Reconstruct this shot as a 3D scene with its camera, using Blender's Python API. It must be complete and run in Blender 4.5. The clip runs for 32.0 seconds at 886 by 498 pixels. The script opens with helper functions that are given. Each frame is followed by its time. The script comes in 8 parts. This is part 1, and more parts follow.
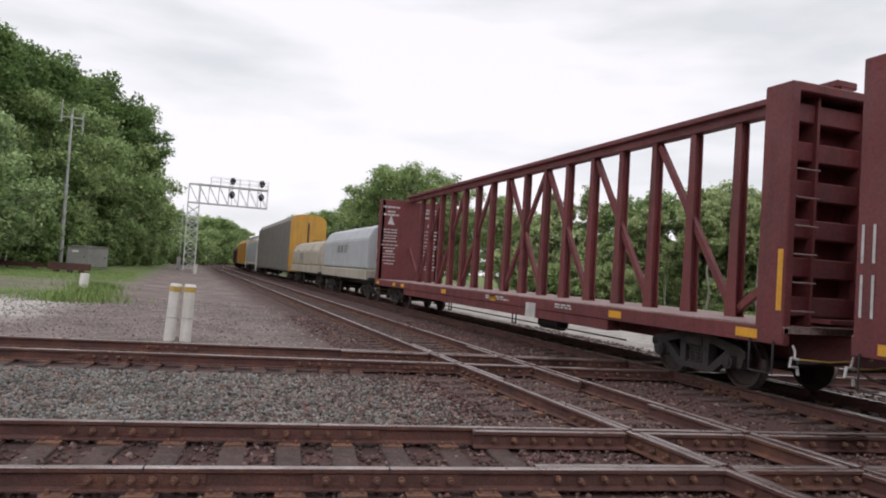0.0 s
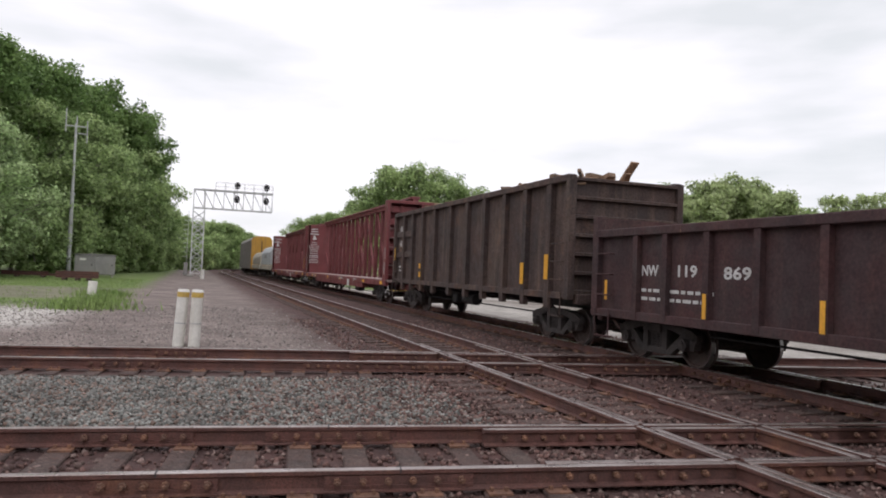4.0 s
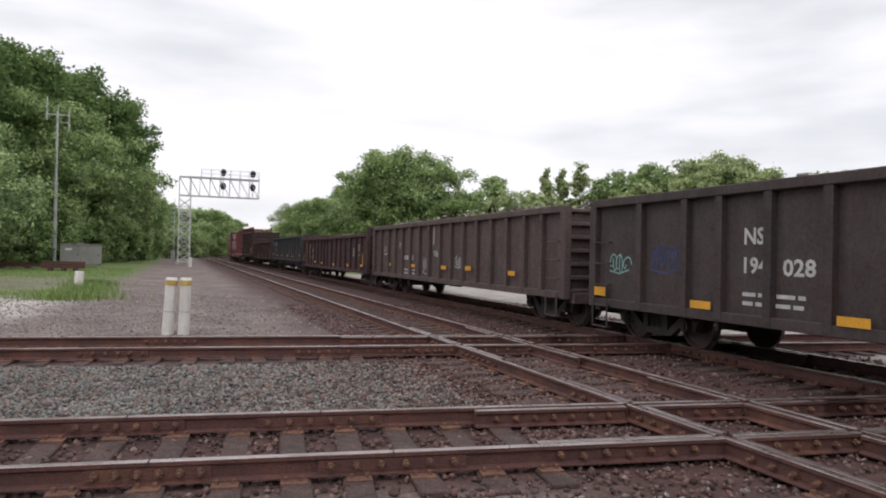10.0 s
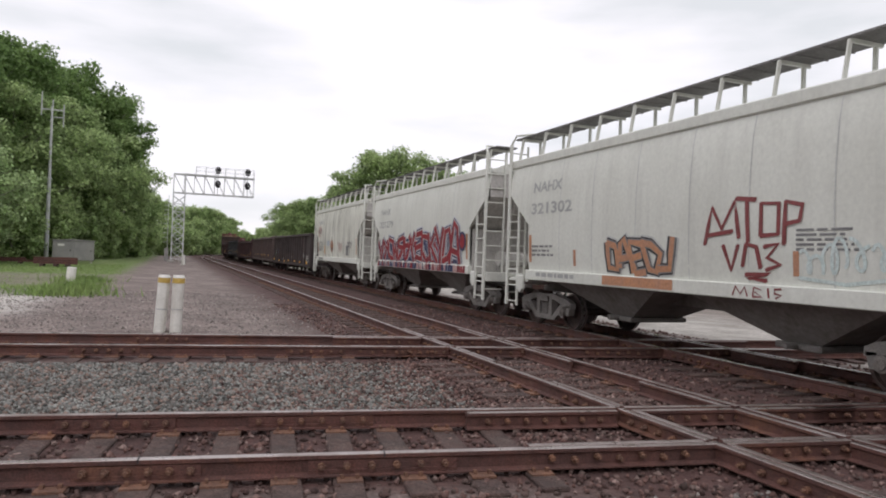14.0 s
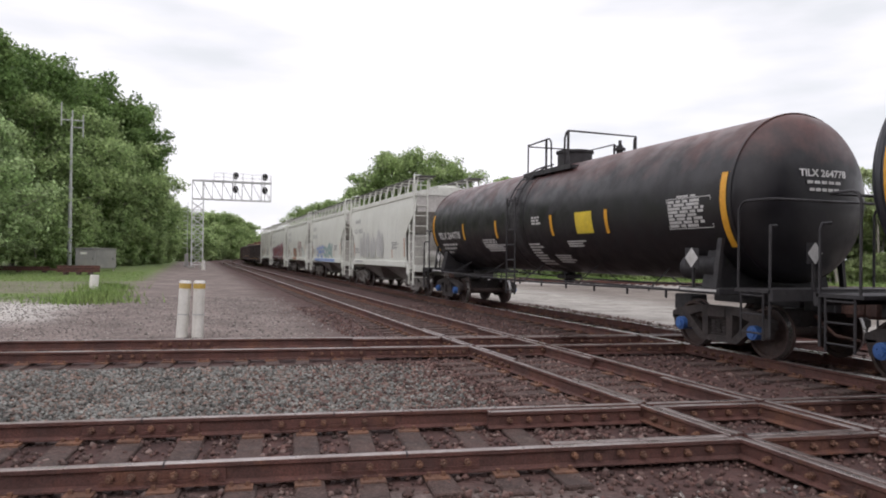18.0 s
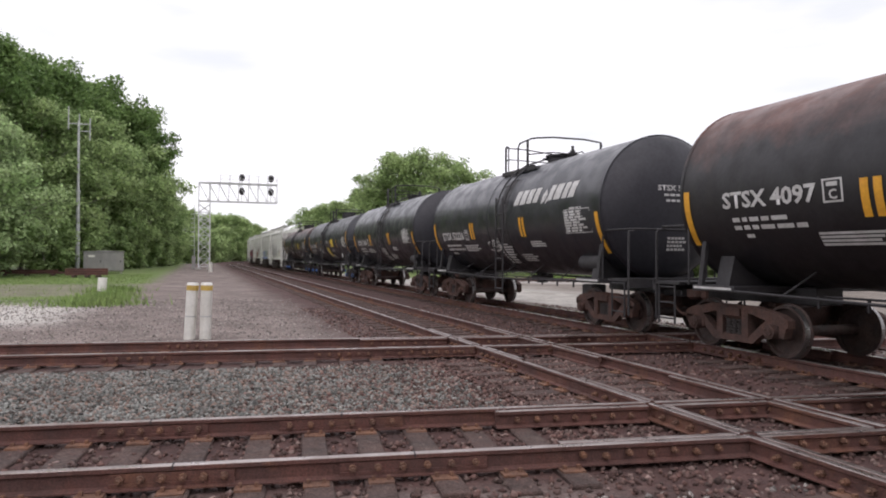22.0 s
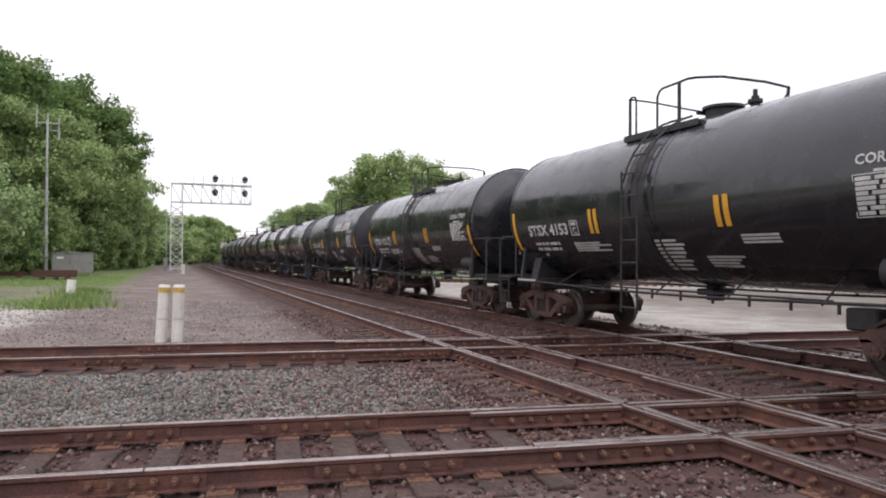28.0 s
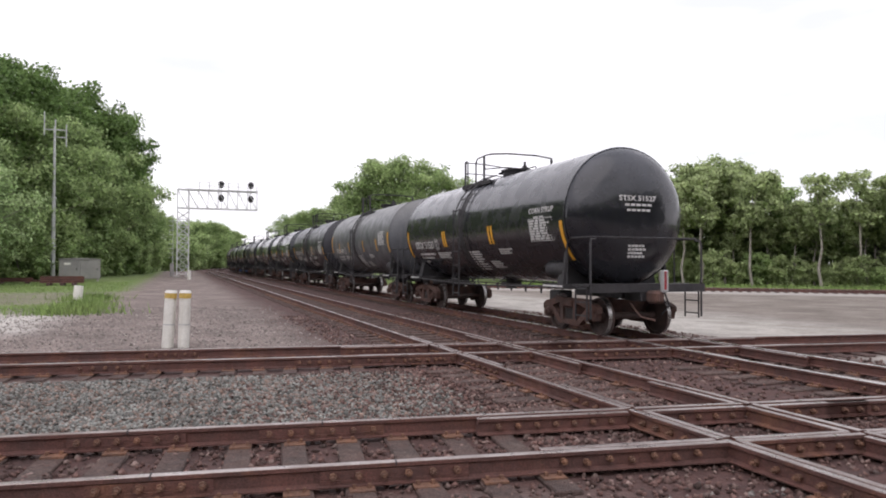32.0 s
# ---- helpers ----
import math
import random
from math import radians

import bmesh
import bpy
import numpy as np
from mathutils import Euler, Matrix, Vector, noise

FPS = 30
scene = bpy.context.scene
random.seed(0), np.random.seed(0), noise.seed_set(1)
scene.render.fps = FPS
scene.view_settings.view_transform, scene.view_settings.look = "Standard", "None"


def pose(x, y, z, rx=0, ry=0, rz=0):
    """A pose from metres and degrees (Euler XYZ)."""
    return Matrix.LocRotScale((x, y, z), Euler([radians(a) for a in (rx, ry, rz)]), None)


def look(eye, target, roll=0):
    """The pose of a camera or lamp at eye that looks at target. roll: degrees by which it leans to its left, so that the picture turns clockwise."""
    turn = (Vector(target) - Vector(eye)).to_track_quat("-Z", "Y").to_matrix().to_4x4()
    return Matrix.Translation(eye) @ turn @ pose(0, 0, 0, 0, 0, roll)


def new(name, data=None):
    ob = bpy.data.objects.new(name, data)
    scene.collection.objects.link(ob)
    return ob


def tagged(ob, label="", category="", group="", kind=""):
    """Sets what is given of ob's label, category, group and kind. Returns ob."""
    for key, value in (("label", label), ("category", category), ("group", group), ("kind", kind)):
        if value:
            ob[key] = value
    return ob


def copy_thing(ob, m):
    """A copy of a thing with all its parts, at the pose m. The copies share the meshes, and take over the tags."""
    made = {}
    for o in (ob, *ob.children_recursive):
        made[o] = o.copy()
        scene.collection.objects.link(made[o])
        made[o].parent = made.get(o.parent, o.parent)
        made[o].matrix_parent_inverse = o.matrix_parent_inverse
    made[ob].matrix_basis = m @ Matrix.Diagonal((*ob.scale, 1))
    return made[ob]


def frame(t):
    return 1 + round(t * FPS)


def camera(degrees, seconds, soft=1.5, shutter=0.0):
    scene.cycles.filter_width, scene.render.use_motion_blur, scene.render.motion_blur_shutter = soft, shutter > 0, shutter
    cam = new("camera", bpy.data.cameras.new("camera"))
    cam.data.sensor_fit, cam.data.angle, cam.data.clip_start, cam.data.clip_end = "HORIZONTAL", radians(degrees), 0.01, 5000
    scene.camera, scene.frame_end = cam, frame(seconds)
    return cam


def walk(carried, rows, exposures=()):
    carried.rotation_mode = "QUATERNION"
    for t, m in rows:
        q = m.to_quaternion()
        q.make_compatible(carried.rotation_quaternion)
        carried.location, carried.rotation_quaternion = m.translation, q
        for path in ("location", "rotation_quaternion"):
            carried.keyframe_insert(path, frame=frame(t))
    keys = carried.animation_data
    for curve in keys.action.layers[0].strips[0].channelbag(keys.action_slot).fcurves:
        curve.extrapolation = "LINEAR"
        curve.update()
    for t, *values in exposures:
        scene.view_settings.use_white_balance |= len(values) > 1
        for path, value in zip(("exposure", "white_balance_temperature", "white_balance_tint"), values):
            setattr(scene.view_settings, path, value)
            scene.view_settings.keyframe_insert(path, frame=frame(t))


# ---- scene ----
EYE_Z = 1.59
TURNS = [
    (0, -20.30, 1.94, -3.63),
    (0.5, -20.09, 1.93, -2.47),
    (1, -20.04, 1.98, -2.10),
    (1.5, -20.03, 2.07, -1.91),
    (2, -19.96, 2.15, -1.68),
    (2.5, -19.85, 2.25, -1.83),
    (4.5, -19.57, 1.47, -2.59),
    (5, -19.24, 1.10, -2.95),
    (5.5, -19.00, 1.00, -2.69),
    (6, -18.97, 0.53, -2.77),
    (6.5, -19.01, 0.37, -2.68),
    (7, -19.09, 0.49, -2.51),
    (7.5, -19.69, 1.37, -2.91),
    (8, -19.72, 1.53, -3.22),
    (8.5, -19.76, 1.71, -3.34),
    (9, -19.53, 2.04, -2.07),
    (9.5, -19.72, 1.52, -0.77),
    (10, -20.69, 0.51, -1.20),
    (10.5, -20.82, 1.93, -1.33),
    (11, -21.10, 2.55, -0.67),
    (11.5, -21.26, 2.74, -1.02),
    (12, -21.03, 2.73, -1.52),
    (12.5, -20.55, 2.24, -2.06),
    (13, -20.33, 2.12, -0.38),
    (13.5, -21.28, 1.51, -0.14),
    (14, -21.18, 0.66, -2.10),
    (14.5, -20.76, 0.49, -2.52),
    (16.5, -20.23, 1.18, -1.59),
    (17, -20.21, 1.16, -1.09),
    (17.5, -20.22, 1.15, -0.83),
    (18, -19.72, 0.59, -0.76),
    (18.5, -19.50, 0.41, -1.01),
    (19, -19.47, 0.54, -0.52),
    (19.5, -19.49, 0.55, -0.81),
    (20, -19.34, 0.66, -0.88),
    (20.5, -19.25, 0.74, -0.59),
    (21, -19.18, 0.77, -0.81),
    (21.5, -19.16, 0.75, -0.76),
    (22, -19.20, 0.59, -0.29),
    (22.5, -19.31, 0.57, -0.32),
    (23, -19.49, 0.47, -0.95),
    (23.5, -20.40, -0.06, -0.97),
    (24, -21.10, -0.13, -0.95),
    (24.5, -21.39, -0.05, -0.39),
    (25, -21.56, -0.02, -0.50),
    (25.5, -21.58, -0.03, -0.27),
    (27.5, -21.22, -0.48, -0.23),
    (28, -21.22, 0.77, -0.36),
    (28.5, -21.30, 1.38, -0.34),
    (29, -21.34, 1.71, -0.00),
    (29.5, -21.48, 1.93, 0.64),
    (30, -21.48, 1.42, -0.86),
    (30.5, -21.28, 1.22, -0.85),
    (31, -20.90, 1.20, -0.15),
    (31.5, -20.76, 1.26, -0.07),
    (32, -20.76, 1.18, -0.20),]
cam = camera(65.0, 32.0, soft=1.9)
walk(cam, [(t, pose(0, 0, EYE_Z, 90 + pitch, roll, yaw)) for t, yaw, pitch, roll in TURNS],
     exposures=[(0, -0.12, 6400, 18), (1, 0.0, 6400, 18), (5.5, 0.0, 6400, 18), (13, -0.06, 6400, 18), (18.5, 0.06, 6400, 19), (24, 0.22, 6400, 20), (28, 0.28, 6400, 20), (32, 0.24, 6400, 20)])

# ---- light: a bright overcast sky and a weak, wide sun behind the clouds ----
world = bpy.data.worlds.new("overcast_sky")
scene.world = world
world.use_nodes = True
wn, wl = world.node_tree.nodes, world.node_tree.links
wn.clear()
w_out, w_bg = wn.new("ShaderNodeOutputWorld"), wn.new("ShaderNodeBackground")
w_sky = wn.new("ShaderNodeTexSky")
w_sky.sky_type, w_sky.sun_disc = "NISHITA", False
w_sky.sun_elevation, w_sky.sun_rotation = radians(58), radians(200)
w_co, w_map = wn.new("ShaderNodeTexCoord"), wn.new("ShaderNodeMapping")
w_map.inputs["Scale"].default_value = (1.0, 1.0, 4.2)
w_n1, w_n2 = wn.new("ShaderNodeTexNoise"), wn.new("ShaderNodeTexNoise")
w_n1.inputs["Scale"].default_value, w_n1.inputs["Detail"].default_value = 2.6, 7.0
w_n1.inputs["Roughness"].default_value = 0.5
w_n2.inputs["Scale"].default_value, w_n2.inputs["Detail"].default_value = 1.9, 3.0
w_add = wn.new("ShaderNodeMath")
w_add.operation = "MULTIPLY_ADD"
w_add.inputs[1].default_value = 0.9
w_ramp = wn.new("ShaderNodeValToRGB")
w_ramp.color_ramp.elements[0].position, w_ramp.color_ramp.elements[0].color = 0.70, (0.855, 0.905, 0.885, 1)
w_ramp.color_ramp.elements[1].position, w_ramp.color_ramp.elements[1].color = 0.93, (1.14, 1.15, 1.14, 1)
w_mix = wn.new("ShaderNodeMixRGB")
w_mix.inputs[0].default_value = 0.90
w_scale = wn.new("ShaderNodeMixRGB")
w_scale.blend_type, w_scale.inputs[0].default_value = "MULTIPLY", 1.0
w_scale.inputs[2].default_value = (0.10, 0.10, 0.10, 1)
wl.new(w_co.outputs["Generated"], w_map.inputs["Vector"])
wl.new(w_map.outputs[0], w_n1.inputs["Vector"])
wl.new(w_map.outputs[0], w_n2.inputs["Vector"])
wl.new(w_n1.outputs["Fac"], w_add.inputs[0])
wl.new(w_n2.outputs["Fac"], w_add.inputs[2])
wl.new(w_add.outputs[0], w_ramp.inputs[0])
wl.new(w_sky.outputs[0], w_scale.inputs[1])
wl.new(w_scale.outputs[0], w_mix.inputs[1])
wl.new(w_ramp.outputs[0], w_mix.inputs[2])
wl.new(w_mix.outputs[0], w_bg.inputs["Color"])
w_bg.inputs["Strength"].default_value = 1.0
wl.new(w_bg.outputs[0], w_out.inputs["Surface"])
sun = new("sun", bpy.data.lights.new("sun", "SUN"))
sun.data.energy, sun.data.angle, sun.data.color = 0.7, radians(70), (1.0, 0.97, 0.92)
sun.matrix_world = look((-40, -60, 120), (0, 20, 0))


# ---- materials ----
def ramp_mix(nt, fac, a, b):
    m = nt.nodes.new("ShaderNodeMixRGB")
    nt.links.new(fac, m.inputs[0])
    for sock, val in ((m.inputs[1], a), (m.inputs[2], b)):
        if isinstance(val, tuple):
            sock.default_value = (*val, 1)
        else:
            nt.links.new(val, sock)
    return m.outputs[0]


def noise_fac(nt, vec, scale, detail=4.0, lo=0.4, hi=0.6, rough=0.6):
    n = nt.nodes.new("ShaderNodeTexNoise")
    n.inputs["Scale"].default_value, n.inputs["Detail"].default_value = scale, detail
    n.inputs["Roughness"].default_value = rough
    nt.links.new(vec, n.inputs["Vector"])
    r = nt.nodes.new("ShaderNodeMapRange")
    r.inputs[1].default_value, r.inputs[2].default_value = lo, hi
    nt.links.new(n.outputs["Fac"], r.inputs[0])
    return r.outputs[0]


def mat(name, c1, c2=None, rough=0.6, metal=0.0, big=1.2, fine=30.0, grain=0.25, bump=0.15, streak=None, streak_amt=0.5,
        stain=None, stain_lo=0.55, stain_hi=0.7, stain_scale=0.8, island=0.0, spec=0.5, coat=0.0, top=None, top_z=3.4, top_w=0.8, mixc=None):
    """A painted, worn or natural surface: two tones in large patches, fine grain, vertical streaks, stains, relief."""
    m = bpy.data.materials.new(name)
    m.use_nodes = True
    nt = m.node_tree
    bs = nt.nodes["Principled BSDF"]
    co = nt.nodes.new("ShaderNodeTexCoord")
    info = nt.nodes.new("ShaderNodeObjectInfo")
    shift = nt.nodes.new("ShaderNodeVectorMath")
    shift.operation = "MULTIPLY_ADD"
    comb = nt.nodes.new("ShaderNodeCombineXYZ")
    for i in range(3):
        nt.links.new(info.outputs["Random"], comb.inputs[i])
    nt.links.new(comb.outputs[0], shift.inputs[0])
    shift.inputs[1].default_value = (7.0, 13.0, 5.0)
    nt.links.new(co.outputs["Object"], shift.inputs[2])
    vec = shift.outputs[0]
    c2 = c2 or tuple(0.72 * v for v in c1)
    col = ramp_mix(nt, noise_fac(nt, vec, big, 5.0, 0.36, 0.64), c1, c2)
    if mixc:
        gi = nt.nodes.new("ShaderNodeNewGeometry")
        gr_ = nt.nodes.new("ShaderNodeMapRange")
        gr_.inputs[1].default_value, gr_.inputs[2].default_value = 0.55, 0.9
        wn_ = nt.nodes.new("ShaderNodeTexWhiteNoise")
        wn_.noise_dimensions = "1D"
        nt.links.new(gi.outputs["Random Per Island"], wn_.inputs["W"])
        nt.links.new(wn_.outputs["Value"], gr_.inputs[0])
        col = ramp_mix(nt, gr_.outputs[0], col, mixc)
    if stain:
        col = ramp_mix(nt, noise_fac(nt, vec, stain_scale, 6.0, stain_lo, stain_hi, 0.7), col, stain)
    if streak:
        mp = nt.nodes.new("ShaderNodeMapping")
        mp.inputs["Scale"].default_value = (3.0, 3.0, 0.22)
        nt.links.new(vec, mp.inputs["Vector"])
        f = noise_fac(nt, mp.outputs[0], 1.6, 5.0, 0.48, 0.72)
        k = nt.nodes.new("ShaderNodeMath")
        k.operation = "MULTIPLY"
        k.inputs[1].default_value = streak_amt
        nt.links.new(f, k.inputs[0])
        col = ramp_mix(nt, k.outputs[0], col, streak)
    # colour fading in with height: rust on some cars, painted sky sheen on others
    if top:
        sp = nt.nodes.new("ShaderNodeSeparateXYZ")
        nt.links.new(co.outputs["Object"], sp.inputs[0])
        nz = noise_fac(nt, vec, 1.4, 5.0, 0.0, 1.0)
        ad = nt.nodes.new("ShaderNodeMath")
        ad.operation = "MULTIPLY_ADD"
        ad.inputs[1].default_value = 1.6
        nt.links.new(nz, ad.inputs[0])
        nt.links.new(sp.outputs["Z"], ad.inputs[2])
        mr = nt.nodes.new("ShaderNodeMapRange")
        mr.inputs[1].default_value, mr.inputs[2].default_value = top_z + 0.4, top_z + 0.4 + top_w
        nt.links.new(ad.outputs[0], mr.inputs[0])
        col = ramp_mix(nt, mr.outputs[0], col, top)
    g = noise_fac(nt, vec, fine, 3.0, 0.3, 0.7)
    gm = nt.nodes.new("ShaderNodeMapRange")
    gm.inputs[3].default_value, gm.inputs[4].default_value = 1.0 - grain, 1.0 + grain
    nt.links.new(g, gm.inputs[0])
    val = gm.outputs[0]
    if island:
        geo = nt.nodes.new("ShaderNodeNewGeometry")
        im = nt.nodes.new("ShaderNodeMapRange")
        im.inputs[3].default_value, im.inputs[4].default_value = 1.0 - island, 1.0 + island
        nt.links.new(geo.outputs["Random Per Island"], im.inputs[0])
        mu = nt.nodes.new("ShaderNodeMath")
        mu.operation = "MULTIPLY"
        nt.links.new(val, mu.inputs[0])
        nt.links.new(im.outputs[0], mu.inputs[1])
        val = mu.outputs[0]
    hv = nt.nodes.new("ShaderNodeHueSaturation")
    nt.links.new(val, hv.inputs["Value"])
    nt.links.new(col, hv.inputs["Color"])
    nt.links.new(hv.outputs[0], bs.inputs["Base Color"])
    rr = nt.nodes.new("ShaderNodeMapRange")
    rr.inputs[3].default_value, rr.inputs[4].default_value = max(0.05, rough - 0.1), min(1.0, rough + 0.1)
    nt.links.new(noise_fac(nt, vec, big * 3, 4.0), rr.inputs[0])
    nt.links.new(rr.outputs[0], bs.inputs["Roughness"])
    bs.inputs["Metallic"].default_value = metal
    bs.inputs["Specular IOR Level"].default_value = spec
    bs.inputs["Coat Weight"].default_value = coat
    if bump:
        b = nt.nodes.new("ShaderNodeBump")
        b.inputs["Strength"].default_value, b.inputs["Distance"].default_value = bump, 0.02
        nt.links.new(g, b.inputs["Height"])
        nt.links.new(b.outputs[0], bs.inputs["Normal"])
    return m


PHI = radians(8.29)
CROSS = Vector((math.cos(PHI), -math.sin(PHI), 0))
NORM = Vector((math.sin(PHI), math.cos(PHI), 0))
RAIL_A, RAIL_B, RAIL_C, RAIL_D = 5.59, 7.10, 12.02, 13.52
RAIL_1, RAIL_2, RAIL_3, RAIL_4 = 4.64, 6.14, 8.80, 10.31
TRAIN_X = 9.555
CURVE_Y, CURVE_R = 118.0, 430.0
GROUND_Z = -0.22


def on_line(x0, d):
    """A point of the main line d metres ahead, at the offset x0, and the heading there in degrees."""
    if d <= CURVE_Y:
        return Vector((x0, d, 0)), 0.0
    a = (d - CURVE_Y) / CURVE_R
    r = CURVE_R - (x0 - TRAIN_X)
    return Vector((TRAIN_X + CURVE_R - r * math.cos(a), CURVE_Y + r * math.sin(a), 0)), -math.degrees(a)


def ground_mat():
    """Trodden gravel and dirt, rusty brown beside the rails, grass to one side, pale crushed stone beyond the train."""
    m = mat("ground_gravel", (0.270, 0.222, 0.202), (0.160, 0.128, 0.116), rough=0.95, big=0.7, fine=22, grain=0.45, bump=0.9)
    nt = m.node_tree
    bs = nt.nodes["Principled BSDF"]
    base = bs.inputs["Base Color"].links[0].from_socket
    co = nt.nodes.new("ShaderNodeTexCoord")
    P = co.outputs["Object"]
    sp = nt.nodes.new("ShaderNodeSeparateXYZ")
    nt.links.new(P, sp.inputs[0])
    X, Y = sp.outputs[0], sp.outputs[1]
    wob = noise_fac(nt, P, 0.35, 4.0, 0.0, 1.0)
    wob2 = noise_fac(nt, P, 1.7, 5.0, 0.0, 1.0)

    def op(kind, a, b, c=None):
        n = nt.nodes.new("ShaderNodeMath")
        n.operation = kind
        for i, val in enumerate((a, b, c)):
            if val is None:
                continue
            if isinstance(val, (int, float)):
                n.inputs[i].default_value = val
            else:
                nt.links.new(val, n.inputs[i])
        return n.outputs[0]

    def fade(val, lo, hi):
        r = nt.nodes.new("ShaderNodeMapRange")
        r.interpolation_type = "SMOOTHSTEP"
        r.inputs[1].default_value, r.inputs[2].default_value = lo, hi
        nt.links.new(val, r.inputs[0])
        return r.outputs[0]

    w = op("MULTIPLY_ADD", wob, 1.2, op("MULTIPLY", wob2, 0.7))
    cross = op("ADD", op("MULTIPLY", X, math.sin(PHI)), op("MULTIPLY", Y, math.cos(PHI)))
    # shade in the gaps of the loose stone between the crossing tracks, painted dark
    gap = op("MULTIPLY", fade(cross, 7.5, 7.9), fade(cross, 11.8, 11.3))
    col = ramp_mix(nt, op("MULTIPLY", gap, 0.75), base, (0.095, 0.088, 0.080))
    # pale stone lot beyond the train
    lot = op("MULTIPLY", fade(op("ADD", X, w), 12.6, 13.6), fade(op("SUBTRACT", Y, w), 4.0, 9.0))
    pale = ramp_mix(nt, noise_fac(nt, P, 1.1, 8.0, 0.35, 0.65), (0.54, 0.52, 0.48), (0.34, 0.32, 0.29))
    brown = ramp_mix(nt, noise_fac(nt, P, 0.5, 8.0, 0.35, 0.65), (0.275, 0.245, 0.215), (0.165, 0.140, 0.120))
    far_lot = op("SUBTRACT", op("MULTIPLY", X, 0.66), op("MULTIPLY", Y, -0.751))
    pale = ramp_mix(nt, fade(op("ADD", X, op("MULTIPLY", w, 2.4)), 17.0, 23.0), pale, brown)
    band = op("MULTIPLY", fade(op("ADD", far_lot, w), 45.5, 47.5), fade(far_lot, 52.0, 50.5))
    pale = ramp_mix(nt, op("MULTIPLY", band, 0.75), pale, (0.46, 0.44, 0.41))
    col = ramp_mix(nt, lot, col, pale)
    # grass and weeds
    green = ramp_mix(nt, noise_fac(nt, P, 0.8, 6.0, 0.35, 0.65), (0.12, 0.20, 0.045), (0.18, 0.225, 0.08))
    edge = op("ADD", op("MULTIPLY", X, 1.0), op("MULTIPLY", w, 1.6))
    gl = op("MULTIPLY", fade(edge, -0.6, -2.4), fade(op("ADD", Y, op("MULTIPLY", w, 4.0)), 30.0, 34.0))
    worn = op("MULTIPLY", fade(op("ADD", Y, op("MULTIPLY", w, 2.0)), 34.5, 37.0), fade(op("ADD", Y, op("MULTIPLY", w, 3.0)), 52.0, 47.0))
    gr = op("MULTIPLY", gl, op("SUBTRACT", 1.0, op("MULTIPLY", worn, 0.62)))
    col = ramp_mix(nt, gr, col, green)
    far_green = op("MULTIPLY", fade(far_lot, 51.0, 53.5), fade(X, 12.0, 15.0))
    col = ramp_mix(nt, far_green, col, green)
    # pale dust strip before the grass
    dust = op("MULTIPLY", fade(edge, -1.2, -3.2), op("MULTIPLY", fade(op("ADD", Y, w), 19.0, 23.0), fade(op("ADD", Y, op("MULTIPLY", w, 4.0)), 34.0, 30.0)))
    col = ramp_mix(nt, op("MULTIPLY", dust, 0.9), col, (0.60, 0.58, 0.54))
    # rusty brown dirt along the rails
    d_main = op("ABSOLUTE", op("SUBTRACT", X, 7.48), 0)
    rust_m = fade(op("ADD", d_main, op("MULTIPLY", w, 1.1)), 6.5, 4.6)
    d_a = op("ABSOLUTE", op("SUBTRACT", cross, 6.34), 0)
    rust_a = fade(op("ADD", d_a, op("MULTIPLY", w, 0.5)), 1.9, 1.2)
    d_c = op("ABSOLUTE", op("SUBTRACT", cross, 12.77), 0)
    rust_c = fade(op("ADD", d_c, op("MULTIPLY", w, 0.5)), 2.1, 1.3)
    rust = op("MAXIMUM", rust_m, op("MAXIMUM", rust_a, rust_c))
    rusty = ramp_mix(nt, noise_fac(nt, P, 2.2, 8.0, 0.35, 0.65), (0.106, 0.053, 0.046), (0.063, 0.036, 0.033))
    col = ramp_mix(nt, rust, col, rusty)
    grain = nt.nodes.new("ShaderNodeMixRGB")
    grain.blend_type, grain.inputs[0].default_value = "MULTIPLY", 0.75
    nt.links.new(col, grain.inputs[1])
    gs = nt.nodes.new("ShaderNodeValToRGB")
    gs.color_ramp.elements[0].color, gs.color_ramp.elements[1].color = (0.35, 0.34, 0.34, 1), (1.55, 1.53, 1.50, 1)
    nt.links.new(noise_fac(nt, P, 11.0, 8.0, 0.28, 0.72, 0.85), gs.inputs[0])
    nt.links.new(gs.outputs[0], grain.inputs[2])
    nt.links.new(grain.outputs[0], bs.inputs["Base Color"])
    return m


M_GROUND = ground_mat()
M_RAIL = mat("rusty_rail_steel", (0.135, 0.058, 0.046), (0.085, 0.042, 0.036), rough=0.75, big=2.5, fine=60, grain=0.35, bump=0.3, stain=(0.19, 0.085, 0.05))
M_HEAD = mat("worn_rail_head", (0.40, 0.355, 0.34), (0.21, 0.165, 0.15), rough=0.36, metal=0.75, big=1.2, fine=50, grain=0.25, bump=0.1)
M_SHINE = mat("polished_rail_head", (0.62, 0.60, 0.58), (0.45, 0.43, 0.42), rough=0.28, metal=0.9, big=1.2, fine=50, grain=0.15, bump=0.05)
M_TIE = mat("weathered_creosote_wood", (0.108, 0.067, 0.057), (0.062, 0.042, 0.037), rough=0.9, big=3.0, fine=45, grain=0.5, bump=0.6, stain=(0.135, 0.098, 0.083), stain_lo=0.5, stain_hi=0.75, stain_scale=2.5)
M_PLATE = mat("rusted_tie_plate", (0.23, 0.115, 0.070), (0.13, 0.072, 0.052), rough=0.85, big=5, fine=60, grain=0.4, bump=0.3)
M_STONE = mat("grey_ballast_stone", (0.208, 0.212, 0.196), (0.132, 0.131, 0.120), rough=0.9, big=0.9, fine=40, grain=0.3, bump=0.3, island=0.65, mixc=(0.190, 0.130, 0.105))
